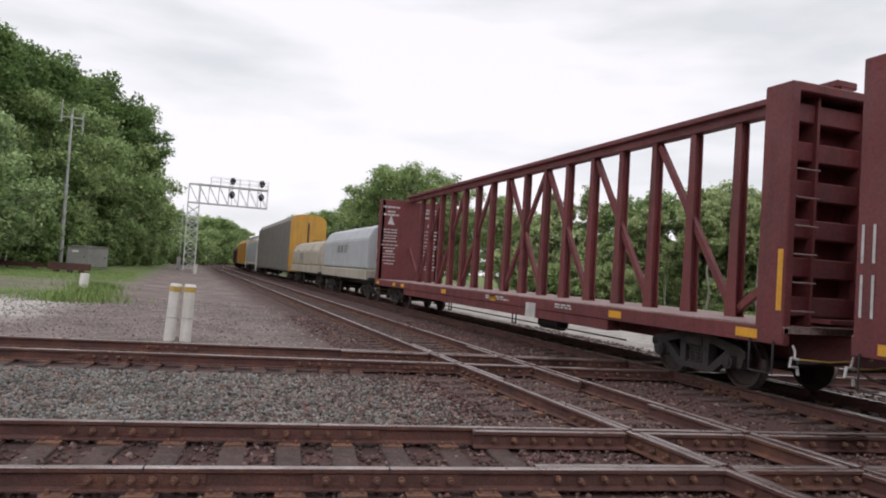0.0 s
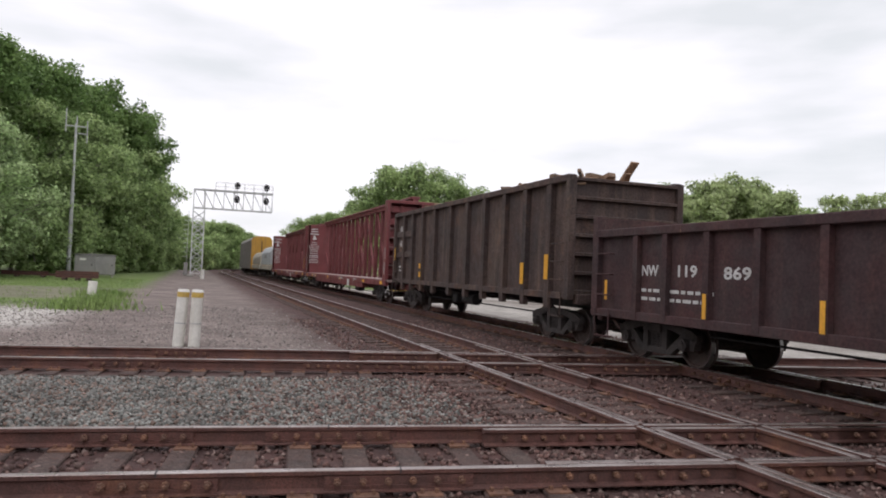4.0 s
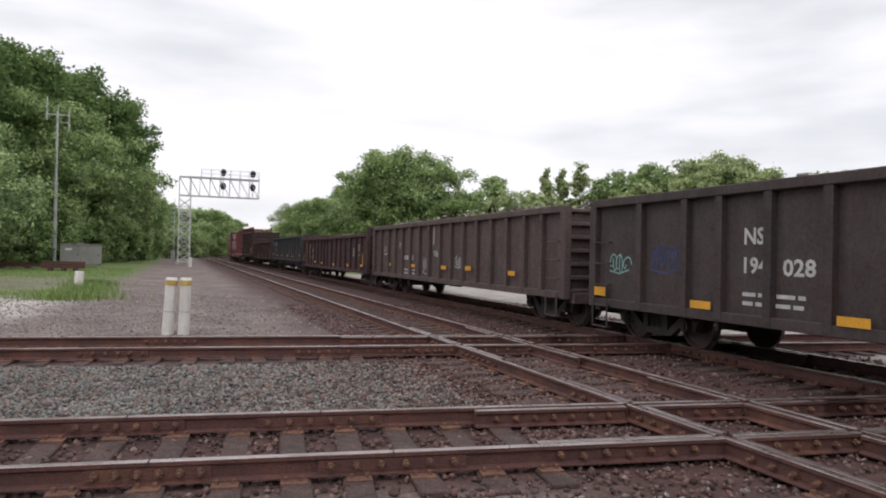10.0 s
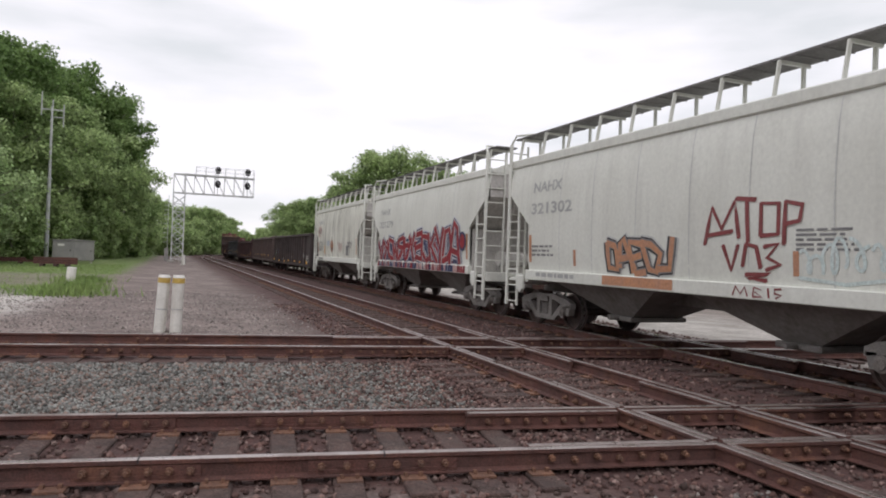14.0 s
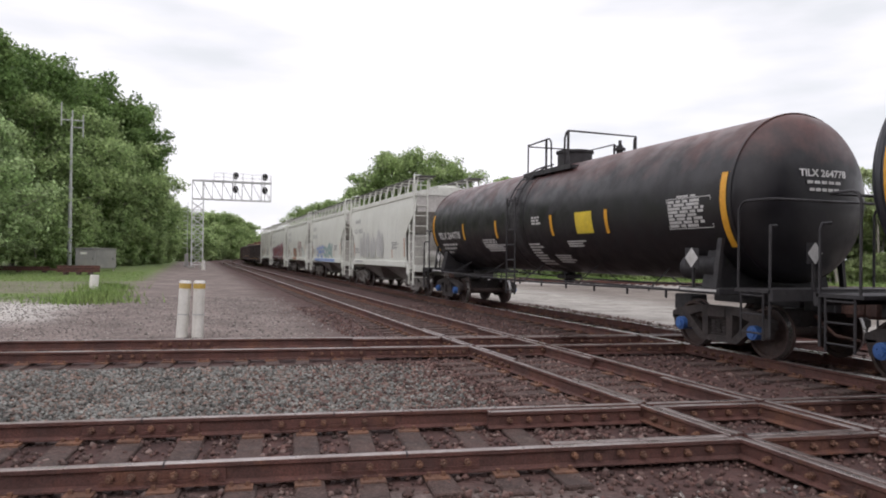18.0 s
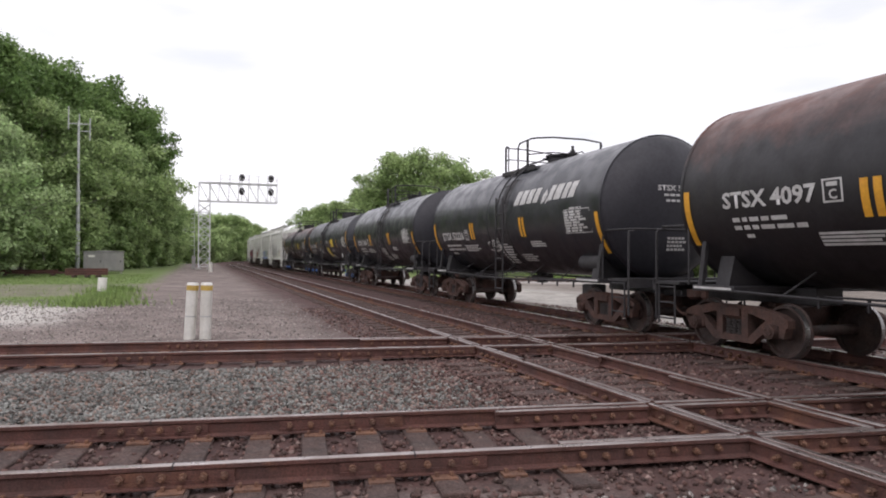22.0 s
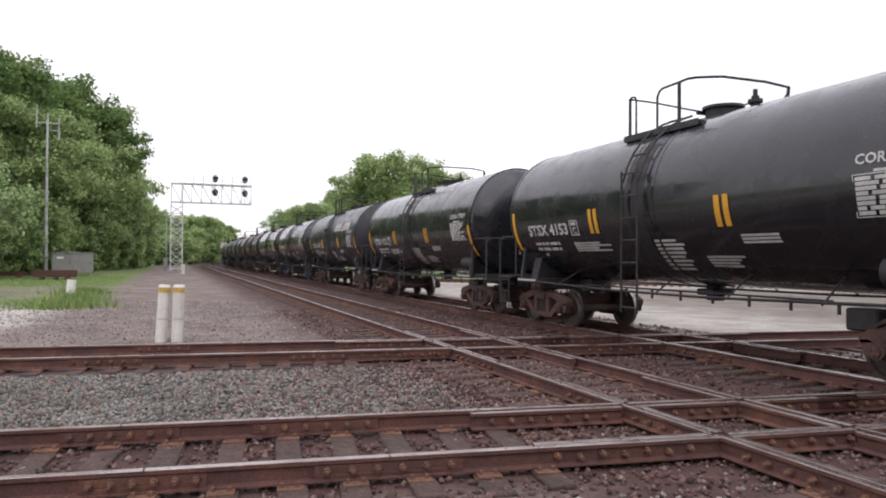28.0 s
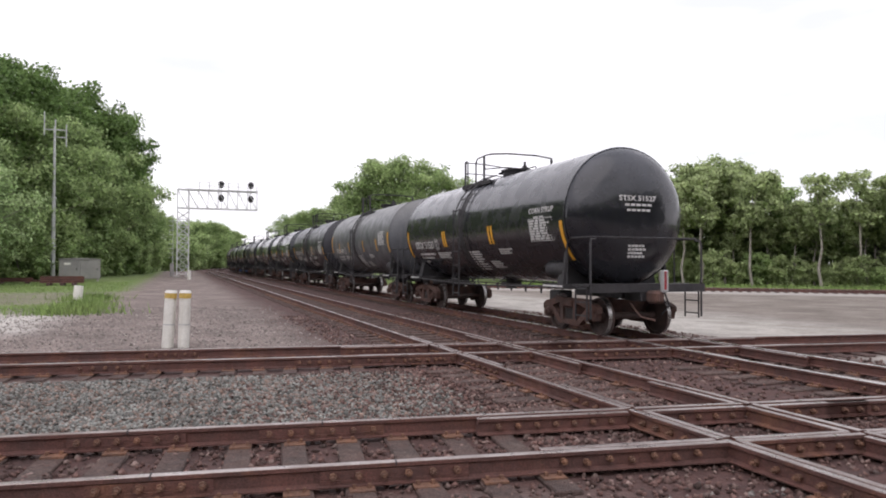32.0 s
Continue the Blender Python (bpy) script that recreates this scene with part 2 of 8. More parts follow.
M_RUSTSTONE = mat("rust_stained_ballast", (0.134, 0.073, 0.061), (0.085, 0.050, 0.044), rough=0.95, big=3, fine=40, grain=0.3, bump=0.3, island=0.6, mixc=(0.19, 0.135, 0.118))
M_LOTSTONE = mat("mixed_brown_gravel", (0.232, 0.206, 0.190), (0.146, 0.127, 0.116), rough=0.95, big=3, fine=40, grain=0.3, bump=0.3, island=0.5, mixc=(0.33, 0.30, 0.275))
M_WHITE = mat("weathered_white_paint", (0.78, 0.77, 0.72), (0.68, 0.67, 0.62), rough=0.55, big=2, fine=20, grain=0.08, bump=0.05, streak=(0.42, 0.38, 0.32), streak_amt=0.5)
M_GOLD = mat("faded_yellow_band", (0.62, 0.43, 0.10), (0.52, 0.36, 0.10), rough=0.6, big=4, fine=30, grain=0.15)
M_STEEL = mat("galvanised_steel", (0.50, 0.51, 0.50), (0.40, 0.41, 0.41), rough=0.5, metal=0.4, big=1.5, fine=30, grain=0.12, bump=0.05)
M_GREYBOX = mat("silver_painted_cabinet", (0.33, 0.32, 0.31), (0.26, 0.255, 0.25), rough=0.5, metal=0.3, big=1.0, fine=20, grain=0.1, bump=0.05, streak=(0.3, 0.27, 0.24), streak_amt=0.4)
M_DARK = mat("black_metal", (0.025, 0.024, 0.027), (0.036, 0.033, 0.035), rough=0.6, big=2, fine=30, grain=0.2)
M_CONC = mat("concrete", (0.42, 0.40, 0.37), (0.33, 0.31, 0.29), rough=0.9, big=1.5, fine=30, grain=0.2, bump=0.3)


# ---- mesh helpers ----
def mesh_ob(name, bm, material, smooth=False):
    me = bpy.data.meshes.new(name)
    bm.to_mesh(me)
    bm.free()
    for mt in (material if isinstance(material, (list, tuple)) else [material]):
        me.materials.append(mt)
    if smooth:
        me.shade_smooth()
        me.set_sharp_from_angle(angle=radians(40))
    return new(name, me)


def part(name, bm, material, parent, label="", smooth=False):
    ob = mesh_ob(name, bm, material, smooth)
    ob.parent = parent
    return tagged(ob, label)


def again(ob, m, parent=None):
    """Another part on the same mesh."""
    c = new(ob.name.split(".")[0], ob.data)
    c.parent, c.matrix_basis = parent or ob.parent, m
    for ch in ob.children:
        again(ch, ch.matrix_basis.copy(), c)
    return c


def box(bm, x0, x1, y0, y1, z0, z1, mi=0, bev=0.0):
    vs = [bm.verts.new((x, y, z)) for x in (x0, x1) for y in (y0, y1) for z in (z0, z1)]
    fs = [bm.faces.new([vs[i] for i in f]) for f in ((0, 1, 3, 2), (4, 6, 7, 5), (0, 4, 5, 1), (2, 3, 7, 6), (0, 2, 6, 4), (1, 5, 7, 3))]
    for f in fs:
        f.material_index = mi
    if bev:
        es = list({e for f in fs for e in f.edges})
        bmesh.ops.bevel(bm, geom=es, offset=bev, segments=1, affect="EDGES", profile=0.5)
    return fs


def prism(bm, pts, axis, a, b, mi=0):
    """A polygon pushed along an axis: 'x' takes (y, z), 'y' takes (x, z), 'z' takes (x, y)."""
    def at(p, k):
        return {"x": (k, p[0], p[1]), "y": (p[0], k, p[1]), "z": (p[0], p[1], k)}[axis]
    lo = [bm.verts.new(at(p, a)) for p in pts]
    hi = [bm.verts.new(at(p, b)) for p in pts]
    n = len(pts)
    fs = [bm.faces.new(lo), bm.faces.new(hi[::-1])]
    fs += [bm.faces.new((lo[i], hi[i], hi[(i + 1) % n], lo[(i + 1) % n])) for i in range(n)]
    for f in fs:
        f.material_index = mi
    bmesh.ops.recalc_face_normals(bm, faces=fs)
    return fs


def cyl(bm, p0, p1, r, n=8, r2=None, mi=0):
    p0, p1 = Vector(p0), Vector(p1)
    d = (p1 - p0).normalized()
    u = d.orthogonal().normalized()
    w = d.cross(u)
    r2 = r if r2 is None else r2
    rings = [[bm.verts.new(p + (u * math.cos(t) + w * math.sin(t)) * q) for t in [2 * math.pi * i / n for i in range(n)]] for p, q in ((p0, r), (p1, r2))]
    fs = [bm.faces.new((rings[0][i], rings[0][(i + 1) % n], rings[1][(i + 1) % n], rings[1][i])) for i in range(n)]
    fs += [bm.faces.new(rings[0][::-1]), bm.faces.new(rings[1])]
    for f in fs:
        f.material_index = mi
    return fs


def tube(bm, pts, r, n=6):
    """A bent pipe in one piece through the points."""
    pts = [Vector(q) for q in pts]
    up = None
    rings = []
    for i, q in enumerate(pts):
        d = ((q - pts[i - 1]).normalized() if i else Vector()) + ((pts[i + 1] - q).normalized() if i + 1 < len(pts) else Vector())
        d = d.normalized() if d.length > 1e-5 else (q - pts[i - 1]).normalized()
        if up is None:
            up = d.orthogonal().normalized()
        up = (up - d * up.dot(d)).normalized()
        side = d.cross(up)
        rings.append([bm.verts.new(q + (up * math.cos(6.2832 * k / n) + side * math.sin(6.2832 * k / n)) * r) for k in range(n)])
    for ra, rb in zip(rings, rings[1:]):
        for k in range(n):
            bm.faces.new((ra[k], ra[(k + 1) % n], rb[(k + 1) % n], rb[k]))
    bm.faces.new(rings[0][::-1])
    bm.faces.new(rings[-1])


def beam(bm, p0, p1, w, h, mi=0):
    """A square bar from point to point."""
    p0, p1 = Vector(p0), Vector(p1)
    d = (p1 - p0).normalized()
    up = Vector((0, 0, 1)) if abs(d.z) < 0.9 else Vector((0, 1, 0))
    s = d.cross(up).normalized()
    t = s.cross(d)
    ring = [[bm.verts.new(p + s * (a * w / 2) + t * (b * h / 2)) for a, b in ((-1, -1), (1, -1), (1, 1), (-1, 1))] for p in (p0, p1)]
    fs = [bm.faces.new((ring[0][i], ring[0][(i + 1) % 4], ring[1][(i + 1) % 4], ring[1][i])) for i in range(4)]
    fs += [bm.faces.new(ring[0][::-1]), bm.faces.new(ring[1])]
    for f in fs:
        f.material_index = mi
    return fs


def thing(name, m, label, category, group="", kind=""):
    ob = new(name)
    ob.matrix_basis = m
    ob.empty_display_size = 0.2
    return tagged(ob, label, category, group, kind)


def sheet(name, verts, faces, material):
    me = bpy.data.meshes.new(name)
    me.from_pydata(verts, [], faces)
    me.materials.append(material)
    return new(name, me)


# ---- ground ----
gx = [-1500, -400, -120, -60, -30, -15, 0, 15, 30, 60, 120, 400, 1500]
gy = [-1500, -300, -60, -15, 0, 15, 30, 60, 120, 250, 500, 1500]
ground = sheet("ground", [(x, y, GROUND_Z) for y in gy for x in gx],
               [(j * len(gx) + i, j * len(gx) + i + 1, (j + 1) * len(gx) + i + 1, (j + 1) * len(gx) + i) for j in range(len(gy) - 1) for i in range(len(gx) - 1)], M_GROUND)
tagged(ground, "gravel and dirt ground with grass beside the railway", "ground", kind="structure")


# ---- railway tracks ----
RAIL_PROFILE = [(-0.07, -0.172), (0.07, -0.172), (0.07, -0.160), (0.012, -0.142), (0.009, -0.052), (0.036, -0.038), (0.0365, -0.006), (0.030, 0.0),
                (-0.030, 0.0), (-0.0365, -0.006), (-0.036, -0.038), (-0.009, -0.052), (-0.012, -0.142), (-0.07, -0.160)]


def rail_bm(points, profile=RAIL_PROFILE, lift=0.0, head=True):
    """A rail swept along points; the running surface takes the second material."""
    bm = bmesh.new()
    rings = []
    for i, p in enumerate(points):
        a, b = points[max(0, i - 1)], points[min(len(points) - 1, i + 1)]
        d = (b - a).normalized()
        s = Vector((d.y, -d.x, 0))
        rings.append([bm.verts.new(p + s * q[0] + Vector((0, 0, q[1] + lift))) for q in profile])
    n = len(profile)
    for r0, r1 in zip(rings, rings[1:]):
        for i in range(n):
            f = bm.faces.new((r0[i], r1[i], r1[(i + 1) % n], r0[(i + 1) % n]))
            if head and i in (6, 7, 8):
                f.material_index = 1
    bm.faces.new(rings[0])
    bm.faces.new(rings[-1][::-1])
    bmesh.ops.recalc_face_normals(bm, faces=bm.faces[:])
    return bm


def cross_pt(off, u, z=0.0):
    return NORM * off + CROSS * u + Vector((0, 0, z))


def cross_u(x, off):
    return (x - off * math.sin(PHI)) / math.cos(PHI)


def main_y(x, off):
    return (off - x * math.sin(PHI)) / math.cos(PHI)


def cut(lo, hi, gaps):
    out, a = [], lo
    for g0, g1 in sorted(gaps):
        out.append((a, g0))
        a = g1
    return out + [(a, hi)]


MAIN = [(RAIL_1, 1), (RAIL_2, -1), (RAIL_3, 1), (RAIL_4, -1)]
OVER = [(RAIL_A, 1), (RAIL_B, -1), (RAIL_C, 1), (RAIL_D, -1)]
TIE = bmesh.new()
box(TIE, -0.115, 0.115, -1.30, 1.30, -0.17, 0.0, bev=0.012)
tie_src = mesh_ob("tie", TIE, M_TIE)
PL = bmesh.new()
box(PL, -0.10, 0.10, -0.19, 0.19, 0.0, 0.018)
for sx, sy in ((-0.06, -0.11), (0.06, -0.11), (-0.06, 0.11), (0.06, 0.11)):
    box(PL, sx - 0.014, sx + 0.014, sy - 0.018, sy + 0.018, 0.018, 0.05)
plate_src = mesh_ob("tie_plate", PL, M_PLATE)
BO = bmesh.new()
cyl(BO, (0, 0, 0), (0, 0.040, 0), 0.031, 6)
cyl(BO, (0, 0.040, 0), (0, 0.075, 0), 0.016, 6)
bolt_src = mesh_ob("bolt", BO, M_PLATE)


def put(src, m, parent):
    c = new(src.name.split(".")[0], src.data)
    c.parent, c.matrix_basis = parent, m
    return c


def joined(name, src, mats, parent, label):
    """Many copies of one small mesh joined into a single part."""
    vs = np.array([v.co for v in src.data.vertices])
    fs = [list(p.vertices) for p in src.data.polygons]
    V, Fc = [], []
    for i, m in enumerate(mats):
        a = np.array(m)
        V.append(vs @ a[:3, :3].T + a[:3, 3])
        Fc += [[k + i * len(vs) for k in f] for f in fs]
    ob = sheet(name, np.concatenate(V).tolist(), Fc, src.data.materials[0])
    ob.parent = parent
    return tagged(ob, label, kind="stuff")


def crossing_track(name, label, off0, sgn_rails):
    track = thing(name, Matrix(), label, "railway track", kind="structure")
    for off, sgn in sgn_rails:
        gaps = []
        for x, s in MAIN:
            u = cross_u(x, off)
            gaps.append((min(u + s * 0.045, u + s * 0.088), max(u + s * 0.045, u + s * 0.088)))
        for a, b in cut(-45, 70, gaps):
            part("rail", rail_bm([cross_pt(off, a), cross_pt(off, b)]), [M_RAIL, M_HEAD], track)
        # guard rails in the diamonds
        for xa, xb in ((RAIL_1, RAIL_2), (RAIL_3, RAIL_4)):
            ua, ub = cross_u(xa, off), cross_u(xb, off)
            for a, b in ((ua - 1.75, ua - 0.06), (ua + 0.14, ub - 0.14), (ub + 0.06, ub + 1.5)):
                part("guard_rail", rail_bm([cross_pt(off + sgn * 0.128, a), cross_pt(off + sgn * 0.128, b)], lift=-0.008), [M_RAIL, M_HEAD], track)
            # filler blocks and bolts on the web
            for k in range(-7, 12):
                u = ua - 0.12 + k * 0.21
                if min(abs(u - ua), abs(u - ub)) < 0.13:
                    continue
                put(bolt_src, Matrix.Translation(cross_pt(off - 0.012, u, -0.10 + 0.02 * (k % 2))) @ pose(0, 0, 0, 0, 0, 180 - math.degrees(PHI)), track)
                if sgn < 0:
                    put(bolt_src, Matrix.Translation(cross_pt(off - 0.140, u + 0.07, -0.10)) @ pose(0, 0, 0, 0, 0, 180 - math.degrees(PHI)), track)
    ties, plates, far = [], [], []
    rng = random.Random(int(off0 * 10))
    k = -45.0
    while k < 70:
        u = k + rng.uniform(-0.05, 0.05)
        k += 0.53
        inside = cross_u(RAIL_1, off0) - 1.2 < u < cross_u(RAIL_4, off0) + 1.2
        dz = rng.uniform(-0.012, 0.004)
        m = Matrix.Translation(cross_pt(off0 + rng.uniform(-0.07, 0.07), u, -0.180 + dz)) @ pose(0, 0, 0, 0, 0, -math.degrees(PHI) + rng.uniform(-1.5, 1.5))
        if inside:
            continue
        if -9 < u < 14:
            ties.append(m)
        else:
            far.append(m)
        for off, sgn in sgn_rails:
            pm = Matrix.Translation(cross_pt(off, u, -0.186)) @ pose(0, 0, 0, 0, 0, -math.degrees(PHI))
            plates.append(pm)
    for m in ties:
        put(tie_src, m, track)
    joined("far_ties", tie_src, far, track, "weathered wooden ties further along the track")
    for pm in plates:
        u = Vector(pm.translation).dot(CROSS)
        if -6 < u < 9:
            put(plate_src, pm, track)
    return track


def joint_bar(track, off, side, u0, u1):
    """A fishplate bolted to the web, with its bolts and the gap between rail ends."""
    bm = bmesh.new()
    for a, b, z0, z1, d in ((u0, u1, -0.135, -0.048, 0.030), (u0, u1, -0.150, -0.120, 0.045)):
        p = [cross_pt(off + side * 0.008, a), cross_pt(off + side * d, a), cross_pt(off + side * d, b), cross_pt(off + side * 0.008, b)]
        lo = [bm.verts.new(q + Vector((0, 0, z0))) for q in p]
        hi = [bm.verts.new(q + Vector((0, 0, z1))) for q in p]
        bm.faces.new(lo)
        bm.faces.new(hi[::-1])
        for i in range(4):
            bm.faces.new((lo[i], hi[i], hi[(i + 1) % 4], lo[(i + 1) % 4]))
    bmesh.ops.recalc_face_normals(bm, faces=bm.faces[:])
    part("joint_bar", bm, M_RAIL, track, "bolted steel joint bar")
    n = 6 if u1 - u0 > 0.8 else 4
    for i in range(n):
        u = u0 + (u1 - u0) * (i + 0.5) / n
        put(bolt_src, Matrix.Translation(cross_pt(off + side * 0.03, u, -0.09)) @ pose(0, 0, 0, 0, 0, (180 if side < 0 else 0) - math.degrees(PHI)), track)
    bm = bmesh.new()
    um = (u0 + u1) / 2
    p = [cross_pt(off - 0.039, um - 0.006), cross_pt(off - 0.039, um + 0.006), cross_pt(off + 0.039, um + 0.006), cross_pt(off + 0.039, um - 0.006)]
    lo = [bm.verts.new(q + Vector((0, 0, -0.030))) for q in p]
    hi = [bm.verts.new(q + Vector((0, 0, 0.0035))) for q in p]
    bm.faces.new(lo)
    bm.faces.new(hi[::-1])
    for i in range(4):
        bm.faces.new((lo[i], hi[i], hi[(i + 1) % 4], lo[(i + 1) % 4]))
    part("rail_gap", bm, M_DARK, track)


near_track = crossing_track("track_near", "rusty crossing track with worn rails on wooden ties", (RAIL_A + RAIL_B) / 2, OVER[:2])
far_track = crossing_track("track_far", "rusty crossing track with jointed rails on wooden ties", (RAIL_C + RAIL_D) / 2, OVER[2:])
for off, u0, u1 in ((RAIL_A, -1.45, -0.55), (RAIL_A, 0.25, 1.45), (RAIL_B, -2.0, -0.95), (RAIL_B, -0.28, 0.95)):
    joint_bar(near_track, off, -1, u0, u1)
for off, u0, u1 in ((RAIL_C, -3.3, -2.2), (RAIL_C, 0.1, 1.1), (RAIL_D, -2.6, -1.6), (RAIL_C, 2.0, 2.9)):
    joint_bar(far_track, off, -1, u0, u1)


def main_track(name, label, rails, head):
    xc = (rails[0][0] + rails[1][0]) / 2
    track = thing(name, Matrix(), label, "railway track", kind="structure")
    for x, s in rails:
        gaps = []
        for off, sgn in OVER:
            y = main_y(x, off)
            gaps.append((min(y + sgn * 0.045, y + sgn * 0.088), max(y + sgn * 0.045, y + sgn * 0.088)))
        for a, b in cut(-160, 330, gaps):
            pts = [Vector((x, a, 0))] + [Vector((x, yy, 0)) for yy in (60,) if a < yy < b]
            if b > CURVE_Y:
                pts += [on_line(x, CURVE_Y + 12 * i)[0] for i in range(0, 18)]
            else:
                pts.append(Vector((x, b, 0)))
            part("rail", rail_bm(pts, lift=0.004), [M_RAIL, head], track)
        for oa, ob in ((RAIL_A, RAIL_B), (RAIL_C, RAIL_D)):
            ya, yb = main_y(x, oa), main_y(x, ob)
            for a, b in ((ya - 1.6, ya - 0.06), (ya + 0.14, yb - 0.14), (yb + 0.06, yb + 1.6)):
                part("guard_rail", rail_bm([Vector((x + s * 0.128, a, 0)), Vector((x + s * 0.128, b, 0))], lift=-0.005), [M_RAIL, M_HEAD], track)
            for k in range(-7, 13):
                y = ya - 0.12 + k * 0.22
                if min(abs(y - ya), abs(y - yb)) < 0.13 or s < 0 and k % 2:
                    continue
                put(bolt_src, pose(x - 0.012, y, -0.10, 0, 0, 90), track)
    rng = random.Random(int(xc * 10))
    near, far, plates = [], [], []
    k = -30.0
    while k < 290:
        d = k + rng.uniform(-0.05, 0.05)
        k += 0.53
        inside = any(main_y(xc, a) - 0.5 < d < main_y(xc, b) + 0.5 for a, b in ((RAIL_A, RAIL_B), (RAIL_C, RAIL_D)))
        if inside:
            continue
        p, h = on_line(xc, d)
        longer = 0.25 if 7.5 < d < 13 else 0.0
        m = Matrix.Translation(p + Vector((rng.uniform(-0.06, 0.06) - longer, 0, -0.176 + rng.uniform(-0.015, 0.0)))) @ pose(0, 0, 0, 0, 0, 90 + h + rng.uniform(-1.5, 1.5))
        (near if 0 < d < 62 else far).append(m)
        if 2 < d < 40:
            for x, s in rails:
                plates.append(Matrix.Translation(Vector((x, d, -0.182))) @ pose(0, 0, 0, 0, 0, 90))
    for m in near:
        put(tie_src, m, track)
    joined("far_ties", tie_src, far, track, "weathered wooden ties further along the track")
    joined("tie_plates", plate_src, plates, track, "rusted tie plates and spikes")
    return track


main_1 = main_track("track_main_empty", "empty main line with rusty rails on dark ties", MAIN[:2], M_HEAD)
main_2 = main_track("track_main_busy", "main line with polished rails that carries the train", MAIN[2:], M_SHINE)

# a far siding beyond the stone lot
siding = thing("track_siding", Matrix(), "far siding with brown rails at the wood's edge", "railway track", kind="structure")
S_DIR, S_AT = Vector((0.751, -0.66, 0)), Vector((36.6, 33.9, 0.0))
S_SIDE = Vector((0.66, 0.751, 0))
for k in (0.0, 1.5):
    part("rail", rail_bm([S_AT + S_DIR * -26 + S_SIDE * k, S_AT + S_DIR * 60 + S_SIDE * k]), [M_RAIL, M_HEAD], siding)
joined("ties", tie_src, [Matrix.Translation(S_AT + S_DIR * (-26 + 0.55 * i) + S_SIDE * 0.75 + Vector((0, 0, -0.176))) @ pose(0, 0, 0, 0, 0, math.degrees(math.atan2(-0.66, 0.751))) for i in range(156)], siding, "dark wooden ties of the siding")
for src in (tie_src, plate_src, bolt_src):
    bpy.data.objects.remove(src)


# ---- loose stone ----
def stones(name, label, material, count, pick, size, seed):
    """Many small angular stones in one mesh; pick(rng, n) gives their places on the ground."""
    rng = np.random.default_rng(seed)
    base = np.array([(1, 0, 0), (-1, 0, 0), (0, 1, 0), (0, -1, 0), (0, 0, 0.8), (0, 0, -0.8)], float)
    tri = np.array([(0, 2, 4), (2, 1, 4), (1, 3, 4), (3, 0, 4), (2, 0, 5), (1, 2, 5), (3, 1, 5), (0, 3, 5)])
    pos = pick(rng, count)
    n = len(pos)
    a, b = rng.uniform(0, 6.283, n), rng.uniform(-0.9, 0.9, n)
    s = size * rng.uniform(0.55, 1.5, n)[:, None, None] * rng.uniform(0.6, 1.3, (n, 6, 1))
    v = base[None] * s
    ca, sa, cb, sb = np.cos(a)[:, None], np.sin(a)[:, None], np.cos(b)[:, None], np.sin(b)[:, None]
    x, y, z = v[..., 0], v[..., 1] * cb - v[..., 2] * sb, v[..., 1] * sb + v[..., 2] * cb
    V = np.stack([x * ca - y * sa + pos[:, 0:1], x * sa + y * ca + pos[:, 1:2], z + pos[:, 2:3]], -1).reshape(-1, 3)
    T = (tri[None] + 6 * np.arange(n)[:, None, None]).reshape(-1, 3)
    me = bpy.data.meshes.new(name)
    me.vertices.add(len(V))
    me.vertices.foreach_set("co", V.ravel())
    me.loops.add(len(T) * 3)
    me.loops.foreach_set("vertex_index", T.ravel().astype(np.int32))
    me.polygons.add(len(T))
    me.polygons.foreach_set("loop_start", np.arange(0, len(T) * 3, 3, dtype=np.int32))
    me.update()
    me.validate()
    me.materials.append(material)
    return tagged(new(name, me), label, "stones", kind="stuff")


def strip(c0, c1, u0, u1, z):
    def pick(rng, n):
        c, u = rng.uniform(c0, c1, n), rng.uniform(u0, u1, n)
        x, y = c * NORM.x + u * CROSS.x, c * NORM.y + u * CROSS.y
        keep = ~((x > RAIL_1 - 1.0 - rng.uniform(0, 1.5, n) * rng.uniform(0, 1.7, n)) & (x < RAIL_4 + 1.0))
        return np.stack([x, y, z + rng.uniform(-0.012, 0.012, n)], 1)[keep]
    return pick


def strip_all(c0, c1, u0, u1, z):
    def pick(rng, n):
        c, u = rng.uniform(c0, c1, n), rng.uniform(u0, u1, n)
        return np.stack([c * NORM.x + u * CROSS.x, c * NORM.y + u * CROSS.y, z + rng.uniform(-0.012, 0.012, n)], 1)
    return pick


stones("grey_ballast", "grey crushed stone between the crossing tracks", M_STONE, 36000, strip(7.7, 11.4, -7.5, 7.0, GROUND_Z + 0.010), 0.030, 1)
stones("rusty_ballast", "rust-brown stone between and beside the rails", M_RUSTSTONE, 9500, strip_all(4.2, 7.9, -5.0, 12.0, GROUND_Z + 0.01), 0.030, 2)
stones("rusty_ballast", "rust-brown stone round the crossing", M_RUSTSTONE, 9000, lambda rng, n: np.stack([rng.uniform(3.2, 12.4, n), rng.uniform(6.0, 24.0, n) ** 1.0, GROUND_Z + 0.01 + rng.uniform(-0.012, 0.012, n)], 1), 0.034, 3)
stones("rusty_ballast", "rust-stained stone at the edge of the grey ballast", M_RUSTSTONE, 5200, lambda rng, n: np.stack([rng.uniform(0, 1, n) ** 0.6 * 6.5 - 1.0, rng.uniform(7.7, 11.6, n), np.full(n, GROUND_Z + 0.018)], 1) @ np.array([[CROSS.x, CROSS.y, 0], [NORM.x, NORM.y, 0], [0, 0, 1]]), 0.030, 6)
